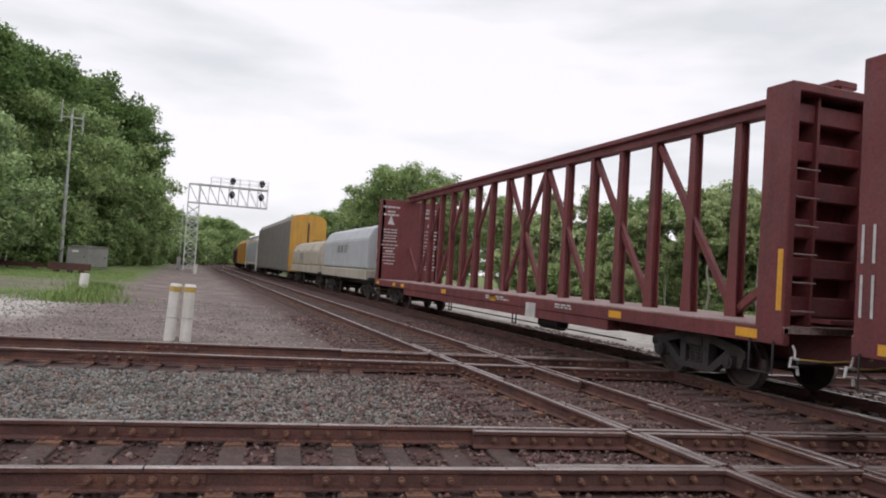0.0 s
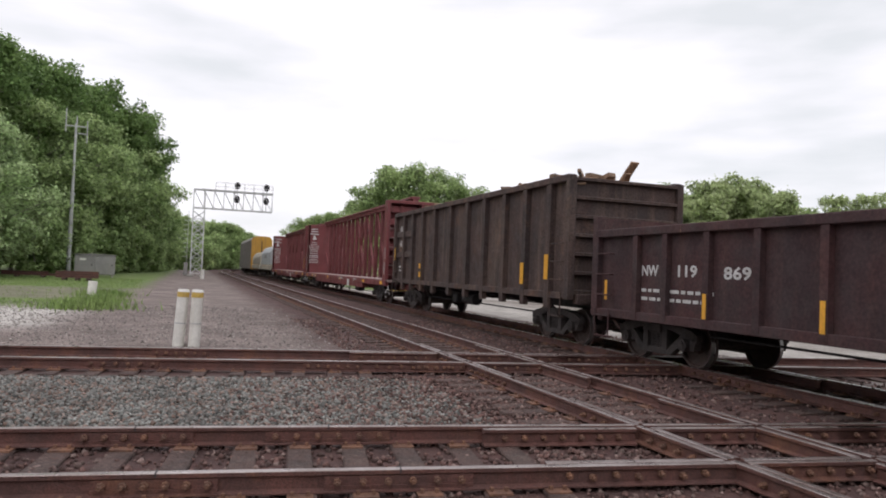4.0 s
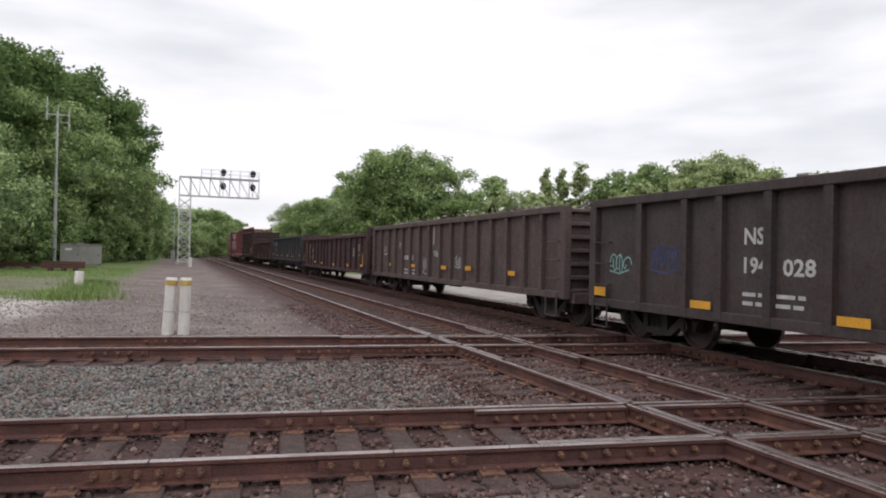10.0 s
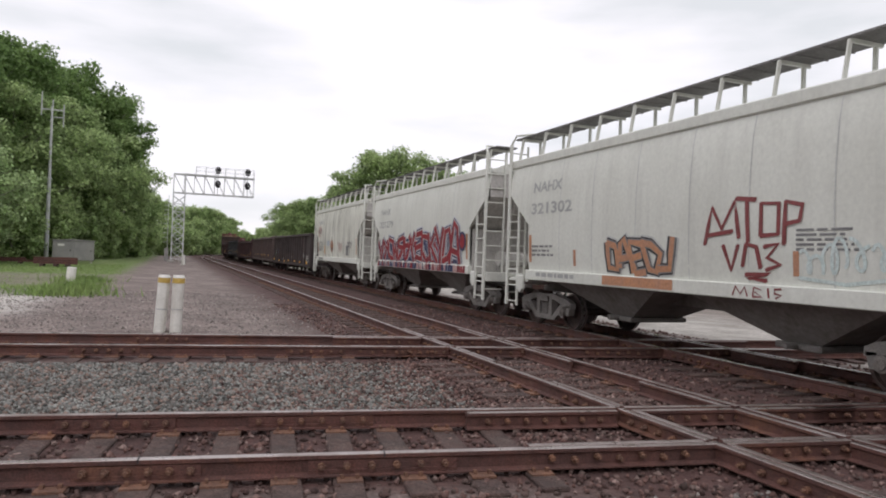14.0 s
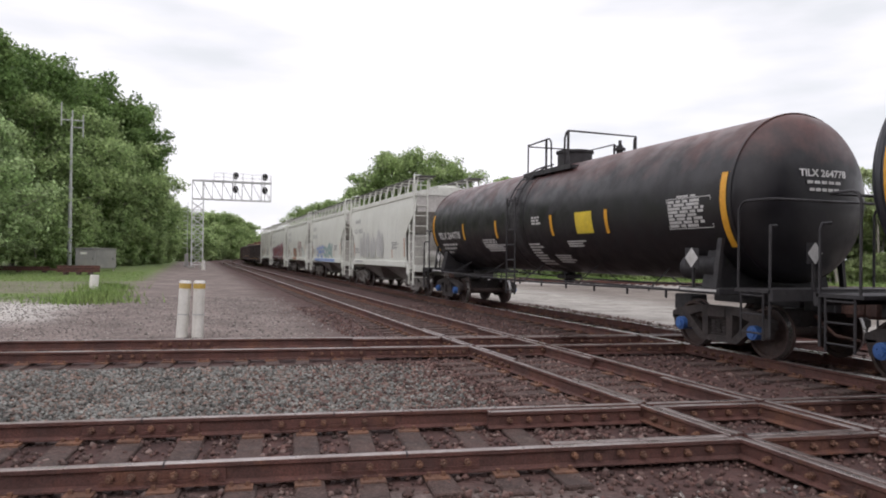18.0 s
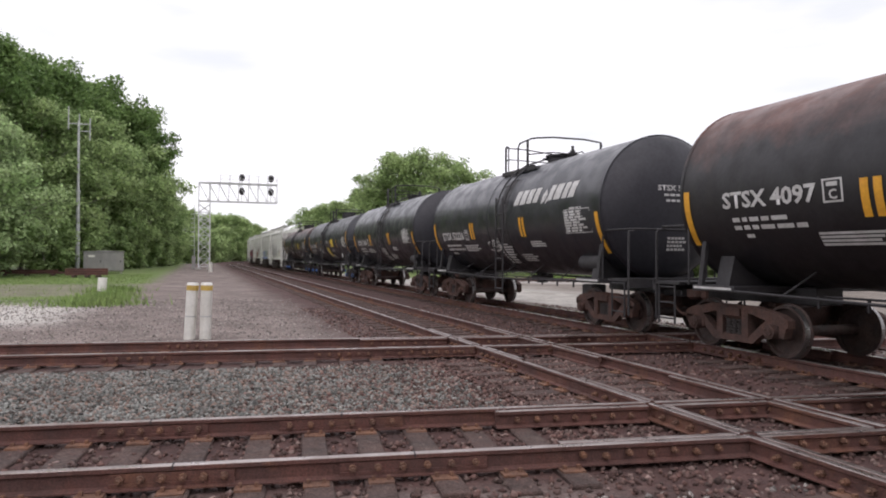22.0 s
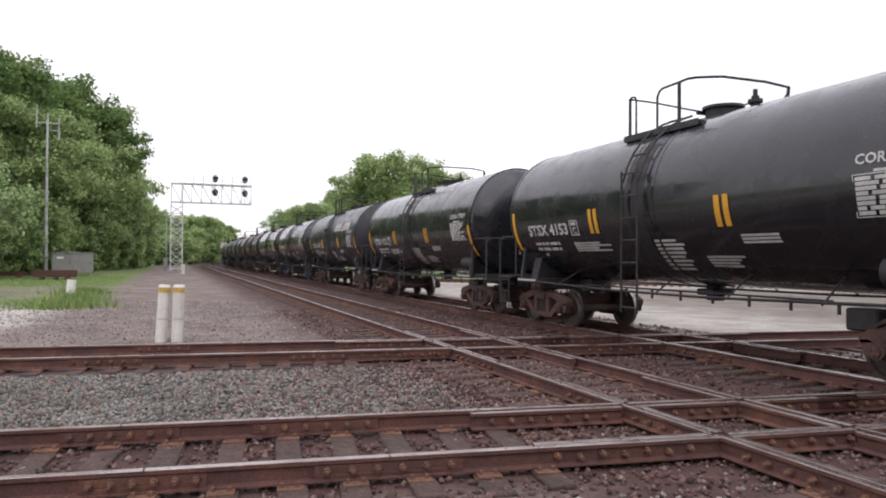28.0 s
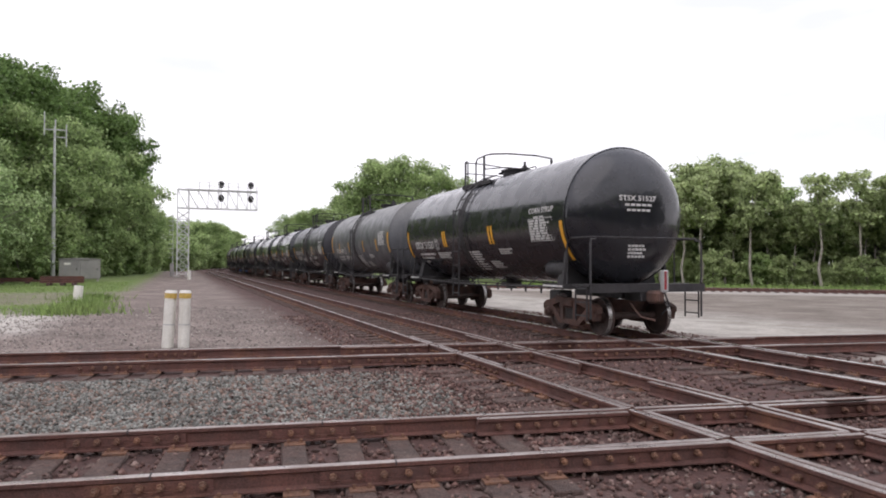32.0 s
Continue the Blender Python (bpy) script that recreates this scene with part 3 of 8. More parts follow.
stones("brown_gravel", "trodden brown and grey gravel behind the tracks", M_LOTSTONE, 16000, strip(13.4, 30.0, -12.0, 6.0, GROUND_Z + 0.0), 0.025, 4)
stones("brown_gravel", "trodden gravel in front of the tracks", M_LOTSTONE, 3000, strip_all(2.6, 4.9, -3.5, 5.5, GROUND_Z + 0.0), 0.028, 5)


# ---- marker posts, cabinet, mast, signal bridge ----
def marker_post(m, h, r, label, band=True):
    t = thing("marker_post", m, label, "post", "white marker posts")
    bm = bmesh.new()
    cyl(bm, (0, 0, 0), (0, 0, h), r, 18)
    part("pipe", bm, M_WHITE, t, smooth=True)
    if band:
        bm = bmesh.new()
        cyl(bm, (0, 0, h - 0.13), (0, 0, h - 0.02), r + 0.006, 18)
        part("band", bm, M_GOLD, t, "faded yellow band", smooth=True)
        bm = bmesh.new()
        cyl(bm, (0, 0, h - 0.02), (0, 0, h + 0.035), r + 0.010, 18, r * 0.9)
        part("cap", bm, M_WHITE, t, smooth=True)
        bm = bmesh.new()
        cyl(bm, (0, 0, h * 0.42), (0, 0, h * 0.42 + 0.02), r + 0.008, 18)
        part("strap", bm, M_STEEL, t, smooth=True)
    return t


marker_post(pose(-0.22, 15.9, GROUND_Z - 0.02, 0, 3.0, 0), 1.20, 0.118, "white pipe post with a faded yellow band, leaning")
marker_post(pose(0.10, 15.8, GROUND_Z - 0.02, 0, 1.3, 0), 1.20, 0.118, "white pipe post with a faded yellow band beside its twin")
marker_post(pose(0.98, 78.0, GROUND_Z - 0.02), 1.05, 0.20, "short white post beside the signal tower", False)
marker_post(pose(-4.45, 36.6, GROUND_Z - 0.02, 0, 4, 0), 0.72, 0.20, "stubby white post among tall weeds", False)

cabinet = thing("signal_cabinet", pose(-8.7, 73.0, GROUND_Z, 0, 0, 6), "silver metal signal cabinet on short legs in the grass", "cabinet")
bm = bmesh.new()
box(bm, -1.72, 1.72, -0.8, 0.8, 0.22, 2.05, bev=0.03)
part("body", bm, M_GREYBOX, cabinet)
bm = bmesh.new()
prism(bm, [(-1.80, 2.06), (1.80, 2.06), (1.80, 2.12), (0, 2.20), (-1.80, 2.12)], "y", -0.9, 0.9)
part("roof", bm, M_GREYBOX, cabinet)
for x in (-0.85, 0.85):
    bm = bmesh.new()
    box(bm, x - 0.8, x + 0.8, -0.83, -0.803, 0.30, 1.95, bev=0.01)
    part("door", bm, M_GREYBOX, cabinet)
    bm = bmesh.new()
    box(bm, x + 0.55, x + 0.62, -0.88, -0.831, 1.05, 1.25)
    part("handle", bm, M_DARK, cabinet, "dark latch handle")
bm = bmesh.new()
box(bm, -1.3, -0.75, -0.845, -0.832, 1.55, 1.75)
part("plate", bm, M_WHITE, cabinet, "small white plate")
for x in (-1.5, 1.5):
    for y in (-0.6, 0.6):
        bm = bmesh.new()
        box(bm, x - 0.08, x + 0.08, y - 0.08, y + 0.08, 0.0, 0.22)
        part("leg", bm, M_CONC, cabinet)

# rusty rails stacked on blocks before the cabinet
pile = thing("rail_pile", pose(-8.35, 60, GROUND_Z, 0, 0, 0), "rusty spare rails stacked on wooden blocks in the grass", "rail pile")
for i, (dx, dz) in enumerate([(0.15 * k + 0.04 * r, 0.2 + 0.172 * r) for r in range(3) for k in range(5)]):
    bm = rail_bm([Vector((-1.50 + 0.12 * (i * 7 % 5), dx, dz + 0.172)), Vector((1.50 - 0.12 * (i * 3 % 5), dx, dz + 0.172))], head=False)
    part("rail", bm, M_RAIL, pile)
for x in (-0.90, 0.0, 0.80):
    bm = bmesh.new()
    box(bm, x - 0.12, x + 0.12, -0.3, 0.95, 0, 0.2, bev=0.01)
    part("block", bm, M_TIE, pile)

# a longer, lower pile further back
pile = thing("rail_pile", pose(-13.64, 66, GROUND_Z, 0, 0, 1), "long low pile of rusty rails in the grass", "rail pile")
for i, (dx, dz) in enumerate(((0, 0.16), (0.16, 0.16), (0.32, 0.16), (0.10, 0.33), (0.26, 0.33))):
    bm = rail_bm([Vector((-2.89 + 0.3 * i, dx, dz + 0.172)), Vector((2.89 - 0.2 * i, dx, dz + 0.172))], head=False)
    part("rail", bm, M_RAIL, pile)
for x in (-1.69, 0.0, 1.89):
    bm = bmesh.new()
    box(bm, x - 0.12, x + 0.12, -0.4, 0.7, 0, 0.16, bev=0.01)
    part("block", bm, M_TIE, pile)

mast = thing("radio_mast", pose(-11.4, 76.0, GROUND_Z), "tall grey steel radio mast with antennas at its top", "mast")
bm = bmesh.new()
cyl(bm, (0, 0, 0), (0, 0, 8.0), 0.20, 14, 0.17)
part("lower_tube", bm, M_STEEL, mast, smooth=True)
bm = bmesh.new()
cyl(bm, (0, 0, 8.0), (0, 0, 14.9), 0.14, 12, 0.10)
part("upper_tube", bm, M_STEEL, mast, smooth=True)
bm = bmesh.new()
cyl(bm, (0, 0, 7.9), (0, 0, 8.08), 0.24, 14)
part("flange", bm, M_STEEL, mast)
bm = bmesh.new()
beam(bm, (-0.95, 0, 14.6), (1.05, 0, 14.6), 0.1, 0.1)
beam(bm, (0.2, 0, 13.9), (1.05, 0, 13.9), 0.08, 0.08)
part("cross_arm", bm, M_STEEL, mast)
for x, z0, z1 in ((-0.9, 14.0, 16.3), (1.0, 13.0, 15.2), (0.05, 14.9, 15.6)):
    bm = bmesh.new()
    cyl(bm, (x, 0, z0), (x, 0, z1), 0.06, 8)
    part("antenna", bm, M_STEEL, mast)


M_SILVER = mat("aluminium_paint", (0.66, 0.67, 0.66), (0.56, 0.57, 0.57), rough=0.5, metal=0.15, big=1.5, fine=30, grain=0.1, bump=0.03)


def signal_head(parent, x, z):
    bm = bmesh.new()
    cyl(bm, (x, -0.32, z), (x, -0.27, z), 0.36, 22)
    head = part("target", bm, M_DARK, parent, "round black signal target")
    bm = bmesh.new()
    box(bm, x - 0.22, x + 0.22, -0.26, 0.05, z - 0.42, z + 0.42, bev=0.03)
    part("housing", bm, M_DARK, head)
    for dx, dz in ((0, 0.22), (-0.19, -0.1), (0.19, -0.1)):
        bm = bmesh.new()
        cyl(bm, (x + dx, -0.52, z + dz), (x + dx, -0.33, z + dz), 0.105, 12)
        part("lens_hood", bm, M_DARK, head)


G_Y = 90.0
bridge = thing("signal_bridge", pose(0, G_Y, GROUND_Z), "silver lattice cantilever signal bridge over the main lines", "signal bridge")
LEG_X, TOP, BOT, END = (-0.28, 1.02), 10.65, 8.40, 9.05
for x in LEG_X:
    for y in (-0.6, 0.6):
        bm = bmesh.new()
        beam(bm, (x, y, 0), (x, y, TOP), 0.13, 0.13)
        part("leg", bm, M_SILVER, bridge)


def web_bar(p0, p1, w):
    bm = bmesh.new()
    beam(bm, p0, p1, w, w)
    part("web_bar", bm, M_SILVER, bridge)


for i in range(8):
    z0, z1 = 0.4 + i * 0.95, 0.4 + (i + 1) * 0.95
    for y in (-0.6, 0.6):
        web_bar((LEG_X[0], y, z0), (LEG_X[1], y, z1), 0.06)
        web_bar((LEG_X[1], y, z0), (LEG_X[0], y, z1), 0.06)
        web_bar((LEG_X[0], y, z0), (LEG_X[1], y, z0), 0.05)
    for x in LEG_X:
        web_bar((x, -0.6, z0), (x, 0.6, z1), 0.05)
for z in (BOT, TOP):
    for y in (-0.6, 0.6):
        bm = bmesh.new()
        beam(bm, (LEG_X[0], y, z), (END, y, z), 0.12, 0.13)
        part("chord", bm, M_SILVER, bridge)
n = 8
for i in range(n):
    x0, x1 = LEG_X[0] + (END - LEG_X[0]) * i / n, LEG_X[0] + (END - LEG_X[0]) * (i + 1) / n
    for y in (-0.6, 0.6):
        web_bar((x0, y, TOP), (x1, y, BOT), 0.055)
        web_bar((x1, y, BOT), (x1, y, TOP), 0.055)
    web_bar((x1, -0.6, BOT), (x1, 0.6, BOT), 0.05)
    web_bar((x1, -0.6, TOP), (x1, 0.6, TOP), 0.05)
bm = bmesh.new()
box(bm, 0.6, END, -0.45, 0.45, TOP + 0.09, TOP + 0.13)
part("walkway", bm, M_SILVER, bridge)
bm = bmesh.new()
for y in (-0.7, 0.7):
    for z in (TOP + 0.55, TOP + 1.05):
        beam(bm, (2.2, y, z), (END, y, z), 0.04, 0.04)
    for i in range(7):
        x = 2.2 + (END - 2.2) * i / 6
        beam(bm, (x, y, TOP), (x, y, TOP + 1.05), 0.05, 0.05)
part("railing", bm, M_SILVER, bridge)
bm = bmesh.new()
for y in (-0.18, 0.18):
    tube(bm, [(-0.75, y, 0.3), (-0.75, y, 8.0)], 0.03, 6)
for i in range(25):
    cyl(bm, (-0.75, -0.18, 0.5 + 0.3 * i), (-0.75, 0.18, 0.5 + 0.3 * i), 0.018, 6)
for i in range(10):
    z = 2.4 + i * 0.55
    tube(bm, [(-0.75, -0.3, z), (-1.1, -0.3, z), (-1.25, 0, z), (-1.1, 0.3, z), (-0.75, 0.3, z)], 0.022, 5)
part("caged_ladder", bm, M_SILVER, bridge)
for x in LEG_X:
    bm = bmesh.new()
    box(bm, x - 0.4, x + 0.4, -0.95, 0.95, 0, 0.25, bev=0.02)
    part("footing", bm, M_CONC, bridge)
for x in (4.75, 8.28):
    signal_head(bridge, x, TOP + 0.80)
    signal_head(bridge, x, BOT + 1.35)
    bm = bmesh.new()
    beam(bm, (x, -0.1, BOT), (x, -0.1, TOP + 0.5), 0.09, 0.09)
    part("signal_mast", bm, M_SILVER, bridge)
bm = bmesh.new()
box(bm, -1.05, -0.6, -0.9, -0.3, 0.15, 1.7, bev=0.02)
part("case", bm, M_GREYBOX, bridge, "grey case at the foot of the tower")


# ---- trees ----
def leaf_mat(name, c1, c2, island=0.35):
    """Leaf with light shining through it."""
    m = mat(name, c1, c2, rough=0.62, big=0.3, fine=1.5, grain=0.2, bump=0, island=island, spec=0.22)
    nt = m.node_tree
    bs, out = nt.nodes["Principled BSDF"], nt.nodes["Material Output"]
    tr, mx = nt.nodes.new("ShaderNodeBsdfTranslucent"), nt.nodes.new("ShaderNodeMixShader")
    nt.links.new(bs.inputs["Base Color"].links[0].from_socket, tr.inputs["Color"])
    mx.inputs[0].default_value = 0.45
    nt.links.new(bs.outputs[0], mx.inputs[1])
    nt.links.new(tr.outputs[0], mx.inputs[2])
    nt.links.new(mx.outputs[0], out.inputs["Surface"])
    return m


M_BARK = mat("grey_brown_bark", (0.36, 0.33, 0.29), (0.22, 0.20, 0.175), rough=0.95, big=4, fine=30, grain=0.4, bump=0.6)
M_LEAF = [leaf_mat("leaves_deep_green", (0.23, 0.345, 0.115), (0.14, 0.235, 0.075)),
          leaf_mat("leaves_mid_green", (0.44, 0.56, 0.25), (0.30, 0.42, 0.17)),
          leaf_mat("leaves_silvery", (0.49, 0.61, 0.32), (0.34, 0.48, 0.21), 0.45),
          leaf_mat("leaves_light_green", (0.52, 0.61, 0.31), (0.38, 0.47, 0.22))]


def tree_parts(seed, h, r, base, leaves, leaf, limbs, shape="round", size=0.17, bare=0.0):
    """Trunk, limbs and branches, with leaves in flat uneven clumps round the branch ends."""
    rng = np.random.default_rng(seed)
    bm = bmesh.new()
    tr = 0.011 * h + 0.03
    stem = [Vector((0, 0, -0.1))]
    for i in range(1, 6):
        stem.append(Vector((rng.normal() * 0.018 * h, rng.normal() * 0.018 * h, h * 0.90 * i / 5)))
    for i in range(5):
        cyl(bm, stem[i], stem[i + 1], tr * (1 - 0.17 * i), 7, tr * (1 - 0.17 * (i + 1)))
    C, R = [], []
    bulge = rng.uniform(0.70, 1.15, 8)
    for i in range(limbs):
        f = (i + rng.uniform(0, 1)) / limbs
        a = i * 2.4 + rng.uniform(-0.5, 0.5)
        env = {"round": math.sin(math.pi * (0.22 + 0.68 * f)) ** 0.8, "cone": 1.08 - 0.95 * f, "tall": 0.55 + 0.45 * math.sin(math.pi * f) - 0.25 * f, "flat": 0.45 + 0.65 * f ** 0.8 - 0.35 * max(0, f - 0.8) / 0.2}[shape]
        zs = h * (base + (0.86 - base) * f)
        k = min(4.999, max(0.0, zs / (h * 0.90) * 5))
        p0 = stem[int(k)].lerp(stem[int(k) + 1], k - int(k))
        run = r * env * bulge[int(a % 6.2832 / 6.2832 * 8) % 8] * rng.uniform(0.65, 1.12)
        rise = run * rng.uniform(0.0, 0.75) + (0.06 + 0.10 * f) * h * rng.uniform(0.4, 1.1)
        p1 = p0 + Vector((math.cos(a) * run, math.sin(a) * run, rise))
        p1.z = min(p1.z, h * 0.99)
        lr = tr * 0.30 * (1.15 - 0.7 * f)
        bend = p0.lerp(p1, 0.5) + Vector((0, 0, -0.06 * run))
        cyl(bm, p0, bend, lr, 5, lr * 0.7)
        cyl(bm, bend, p1, lr * 0.7, 5, lr * 0.3)
        for j in range(6):
            q = rng.uniform(0.35, 1.0) if j else 1.0
            s0 = p0.lerp(bend, q * 2) if q < 0.5 else bend.lerp(p1, q * 2 - 1)
            t = Vector((rng.normal(), rng.normal(), rng.normal() * 0.45 + 0.25)).normalized() * (0.18 * r + 0.20 * run) * rng.uniform(0.4, 1.2) * (1 if j else 0.2)
            e = s0 + t
            if j % 2:
                cyl(bm, s0, e, lr * 0.35, 4, lr * 0.12)
            if rng.random() < bare:
                continue
            C.append(tuple(e))
            R.append(size * r * rng.uniform(0.55, 1.45))
    C, R = np.array(C), np.array(R)
    lobes = len(C)
    w = R ** 2
    which = rng.choice(lobes, leaves, p=w / w.sum())
    d = rng.normal(size=(leaves, 3))
    d[:, 2] = d[:, 2] * 0.9 + 0.20
    d /= np.linalg.norm(d, axis=1)[:, None]
    squash = rng.uniform(0.60, 1.0, lobes)[which]
    rad = R[which] * (0.30 + 0.85 * rng.random(leaves) ** 0.55) * rng.uniform(0.75, 1.35, leaves)
    pos = C[which] + d * rad[:, None] * np.stack([np.full(leaves, 1.05), np.full(leaves, 1.05), squash], 1)
    n = d * 0.6 + rng.normal(size=(leaves, 3)) * 0.6
    n[:, 2] += 0.35
    n /= np.linalg.norm(n, axis=1)[:, None]
    t = np.cross(n, rng.normal(size=(leaves, 3)))
    t /= np.linalg.norm(t, axis=1)[:, None]
    b = np.cross(n, t)
    sz = leaf * rng.uniform(0.5, 1.4, leaves)[:, None]
    V = np.stack([pos - t * sz - b * sz * 0.35, pos + t * sz - b * sz * 0.2, pos + b * sz * 0.85], 1).reshape(-1, 3)
    me = bpy.data.meshes.new("crown")
    me.vertices.add(len(V))
    me.vertices.foreach_set("co", V.ravel())
    me.loops.add(len(V))
    me.loops.foreach_set("vertex_index", np.arange(len(V), dtype=np.int32))
    me.polygons.add(leaves)
    me.polygons.foreach_set("loop_start", np.arange(0, len(V), 3, dtype=np.int32))
    me.update()
    soft = d * 0.65 + rng.normal(size=(leaves, 3)) * 0.35
    soft[:, 2] += 0.55
    soft /= np.linalg.norm(soft, axis=1)[:, None]
    me.normals_split_custom_set_from_vertices(np.repeat(soft, 3, 0).tolist())
    return bm, me


TREES = {}


def tree_kind(key, label, leafmat, *args):
    bm, me = tree_parts(*args)
    me.materials.append(leafmat)
    t = thing("tree", Matrix(), label, "tree", "trees beside the railway")
    part("trunk", bm, M_BARK, t)
    crown = new("crown", me)
    crown.parent = t
    TREES[key] = (t, args[1])


tree_kind("oak_a", "tall broad tree with a dense deep green crown", M_LEAF[0], 11, 20.0, 6.0, 0.10, 34000, 0.20, 34)
tree_kind("oak_b", "tall broad tree with an uneven deep green crown", M_LEAF[0], 12, 21.0, 5.6, 0.14, 32000, 0.20, 30)
tree_kind("oak_c", "leafy tree with a ragged rounded mid green crown", M_LEAF[1], 13, 14.0, 5.6, 0.08, 24000, 0.17, 30)
tree_kind("oak_d", "leafy tree with a ragged mid green crown", M_LEAF[1], 23, 14.0, 5.0, 0.10, 15000, 0.20, 24)
tree_kind("silver", "bushy tree with pale silvery green leaves", M_LEAF[2], 14, 11.0, 4.8, 0.02, 24000, 0.15, 28, "round", 0.15)
tree_kind("lone", "small rounded tree with a fresh green crown", M_LEAF[1], 25, 11.0, 3.0, 0.06, 12000, 0.15, 26, "round", 0.16)
tree_kind("thin", "slender young tree with a sparse light crown", M_LEAF[3], 15, 11.0, 1.7, 0.10, 5200, 0.13, 42, "cone", 0.16, 0.25)
tree_kind("edge", "open-crowned tree with visible pale stems", M_LEAF[3], 16, 11.5, 3.9, 0.42, 7500, 0.19, 15, "flat", 0.15, 0.10)
tree_kind("edge_b", "tall thin-stemmed tree with a ragged high crown", M_LEAF[1], 26, 11.5, 3.0, 0.34, 5600, 0.18, 14, "round", 0.17, 0.15)
tree_kind("pole", "pale bare-stemmed young tree with a small crown", M_LEAF[3], 27, 9.0, 1.7, 0.48, 2200, 0.16, 10, "round", 0.22, 0.20)
tree_kind("bush", "low leafy bush at the wood's edge", M_LEAF[1], 17, 4.5, 2.5, 0.0, 7000, 0.15, 16, "round", 0.2)
tree_kind("scrub", "low light green scrub at the wood's edge", M_LEAF[3], 18, 4.0, 2.3, 0.0, 4500, 0.15, 14, "round", 0.2)


def plant(key, x, y, h, turn=0.0):
    src, h0 = TREES[key]
    c = copy_thing(src, pose(x, y, GROUND_Z - 0.05, 0, 0, turn))
    c.scale = (h / h0,) * 3
    return c


# left wood beside the line
for key, x, y, h in (
        ("oak_a", -31, 66, 20.2), ("oak_b", -25.5, 70, 21.0), ("oak_a", -21.5, 76, 22.0), ("oak_b", -17.6, 82, 21.4), ("oak_c", -15.5, 80, 16.0),
        ("oak_a", -18.2, 90, 23.2), ("oak_b", -14.6, 97, 22.4), ("oak_a", -13.8, 103, 24.0), ("oak_b", -11.0, 108, 22.6), ("oak_c", -12.0, 95, 17), ("oak_d", -9.6, 103, 16.5),
        ("oak_a", -10.0, 116, 23.6), ("oak_c", -8.8, 112, 15), ("oak_d", -8.2, 122, 13.0), ("oak_b", -8.0, 128, 15), ("oak_c", -6.2, 134, 12), ("oak_d", -5.8, 146, 12),
        ("oak_a", -38, 70, 22), ("oak_b", -28, 84, 24), ("oak_a", -24, 94, 25.5), ("oak_b", -19.5, 106, 25), ("oak_a", -17, 120, 24),
        ("oak_c", -20.5, 70, 14.5), ("oak_d", -18.2, 74, 13.5), ("oak_d", -14.0, 86, 14.5), ("oak_c", -10.8, 98, 13.5), ("oak_d", -8.6, 107, 12.5),
        ("silver", -15.8, 60, 12.0), ("silver", -20.5, 57, 13), ("silver", -16.6, 66, 10.0), ("oak_c", -26, 60, 13.5),
        ("bush", -11.8, 80, 5), ("bush", -12.5, 87, 6), ("bush", -10.8, 92, 5), ("bush", -9.0, 99, 6), ("bush", -7.7, 106, 5), ("bush", -13.5, 72, 5), ("bush", -16.5, 68, 5),
        ("bush", -7.0, 113, 6), ("bush", -6.2, 121, 5), ("bush", -5.2, 131, 5), ("bush", -14.2, 76, 6), ("bush", -13.4, 83, 7), ("bush", -11.4, 95, 7), ("bush", -9.9, 103, 7)):
    plant(key, x, y, h, (x * 37 + y * 11) % 360)
# unseen woods added to close the place behind the camera and along the line to the rear, so the tanks reflect a dark
# band
rng_c = random.Random(33)
for i in range(46):
    az = math.radians(112 + 168 * i / 45)
    d = 62 + rng_c.uniform(-5, 9)
    plant(("oak_a", "oak_b", "oak_c")[i % 3], d * math.sin(az), d * math.cos(az), rng_c.uniform(15, 20), rng_c.uniform(0, 360))
# far trees where the line bends away
for x, y, h in ((2.5, 190, 12), (5.5, 205, 13), (8.5, 212, 13.5), (11, 225, 13), (14, 240, 13), (0, 175, 11), (17, 255, 13), (-3, 165, 12), (20, 268, 12), (3, 225, 14), (9, 250, 14)):
    plant("oak_d", x, y, h, (x * 53 + y * 7) % 360)
for i in range(26):
    q, _ = on_line(-1.5 - 3.0 * (i % 2), 150 + 5.2 * i)
    plant("bush", q.x, q.y, 5.0 + (i * 7 % 5) * 0.6, i * 47 % 360)
for i in range(14):
    q, _ = on_line(16.5 + 2.0 * (i % 2), 92 + 9.0 * i)
    plant("bush", q.x, q.y, 5.0 + (i * 3 % 4) * 0.6, i * 61 % 360)
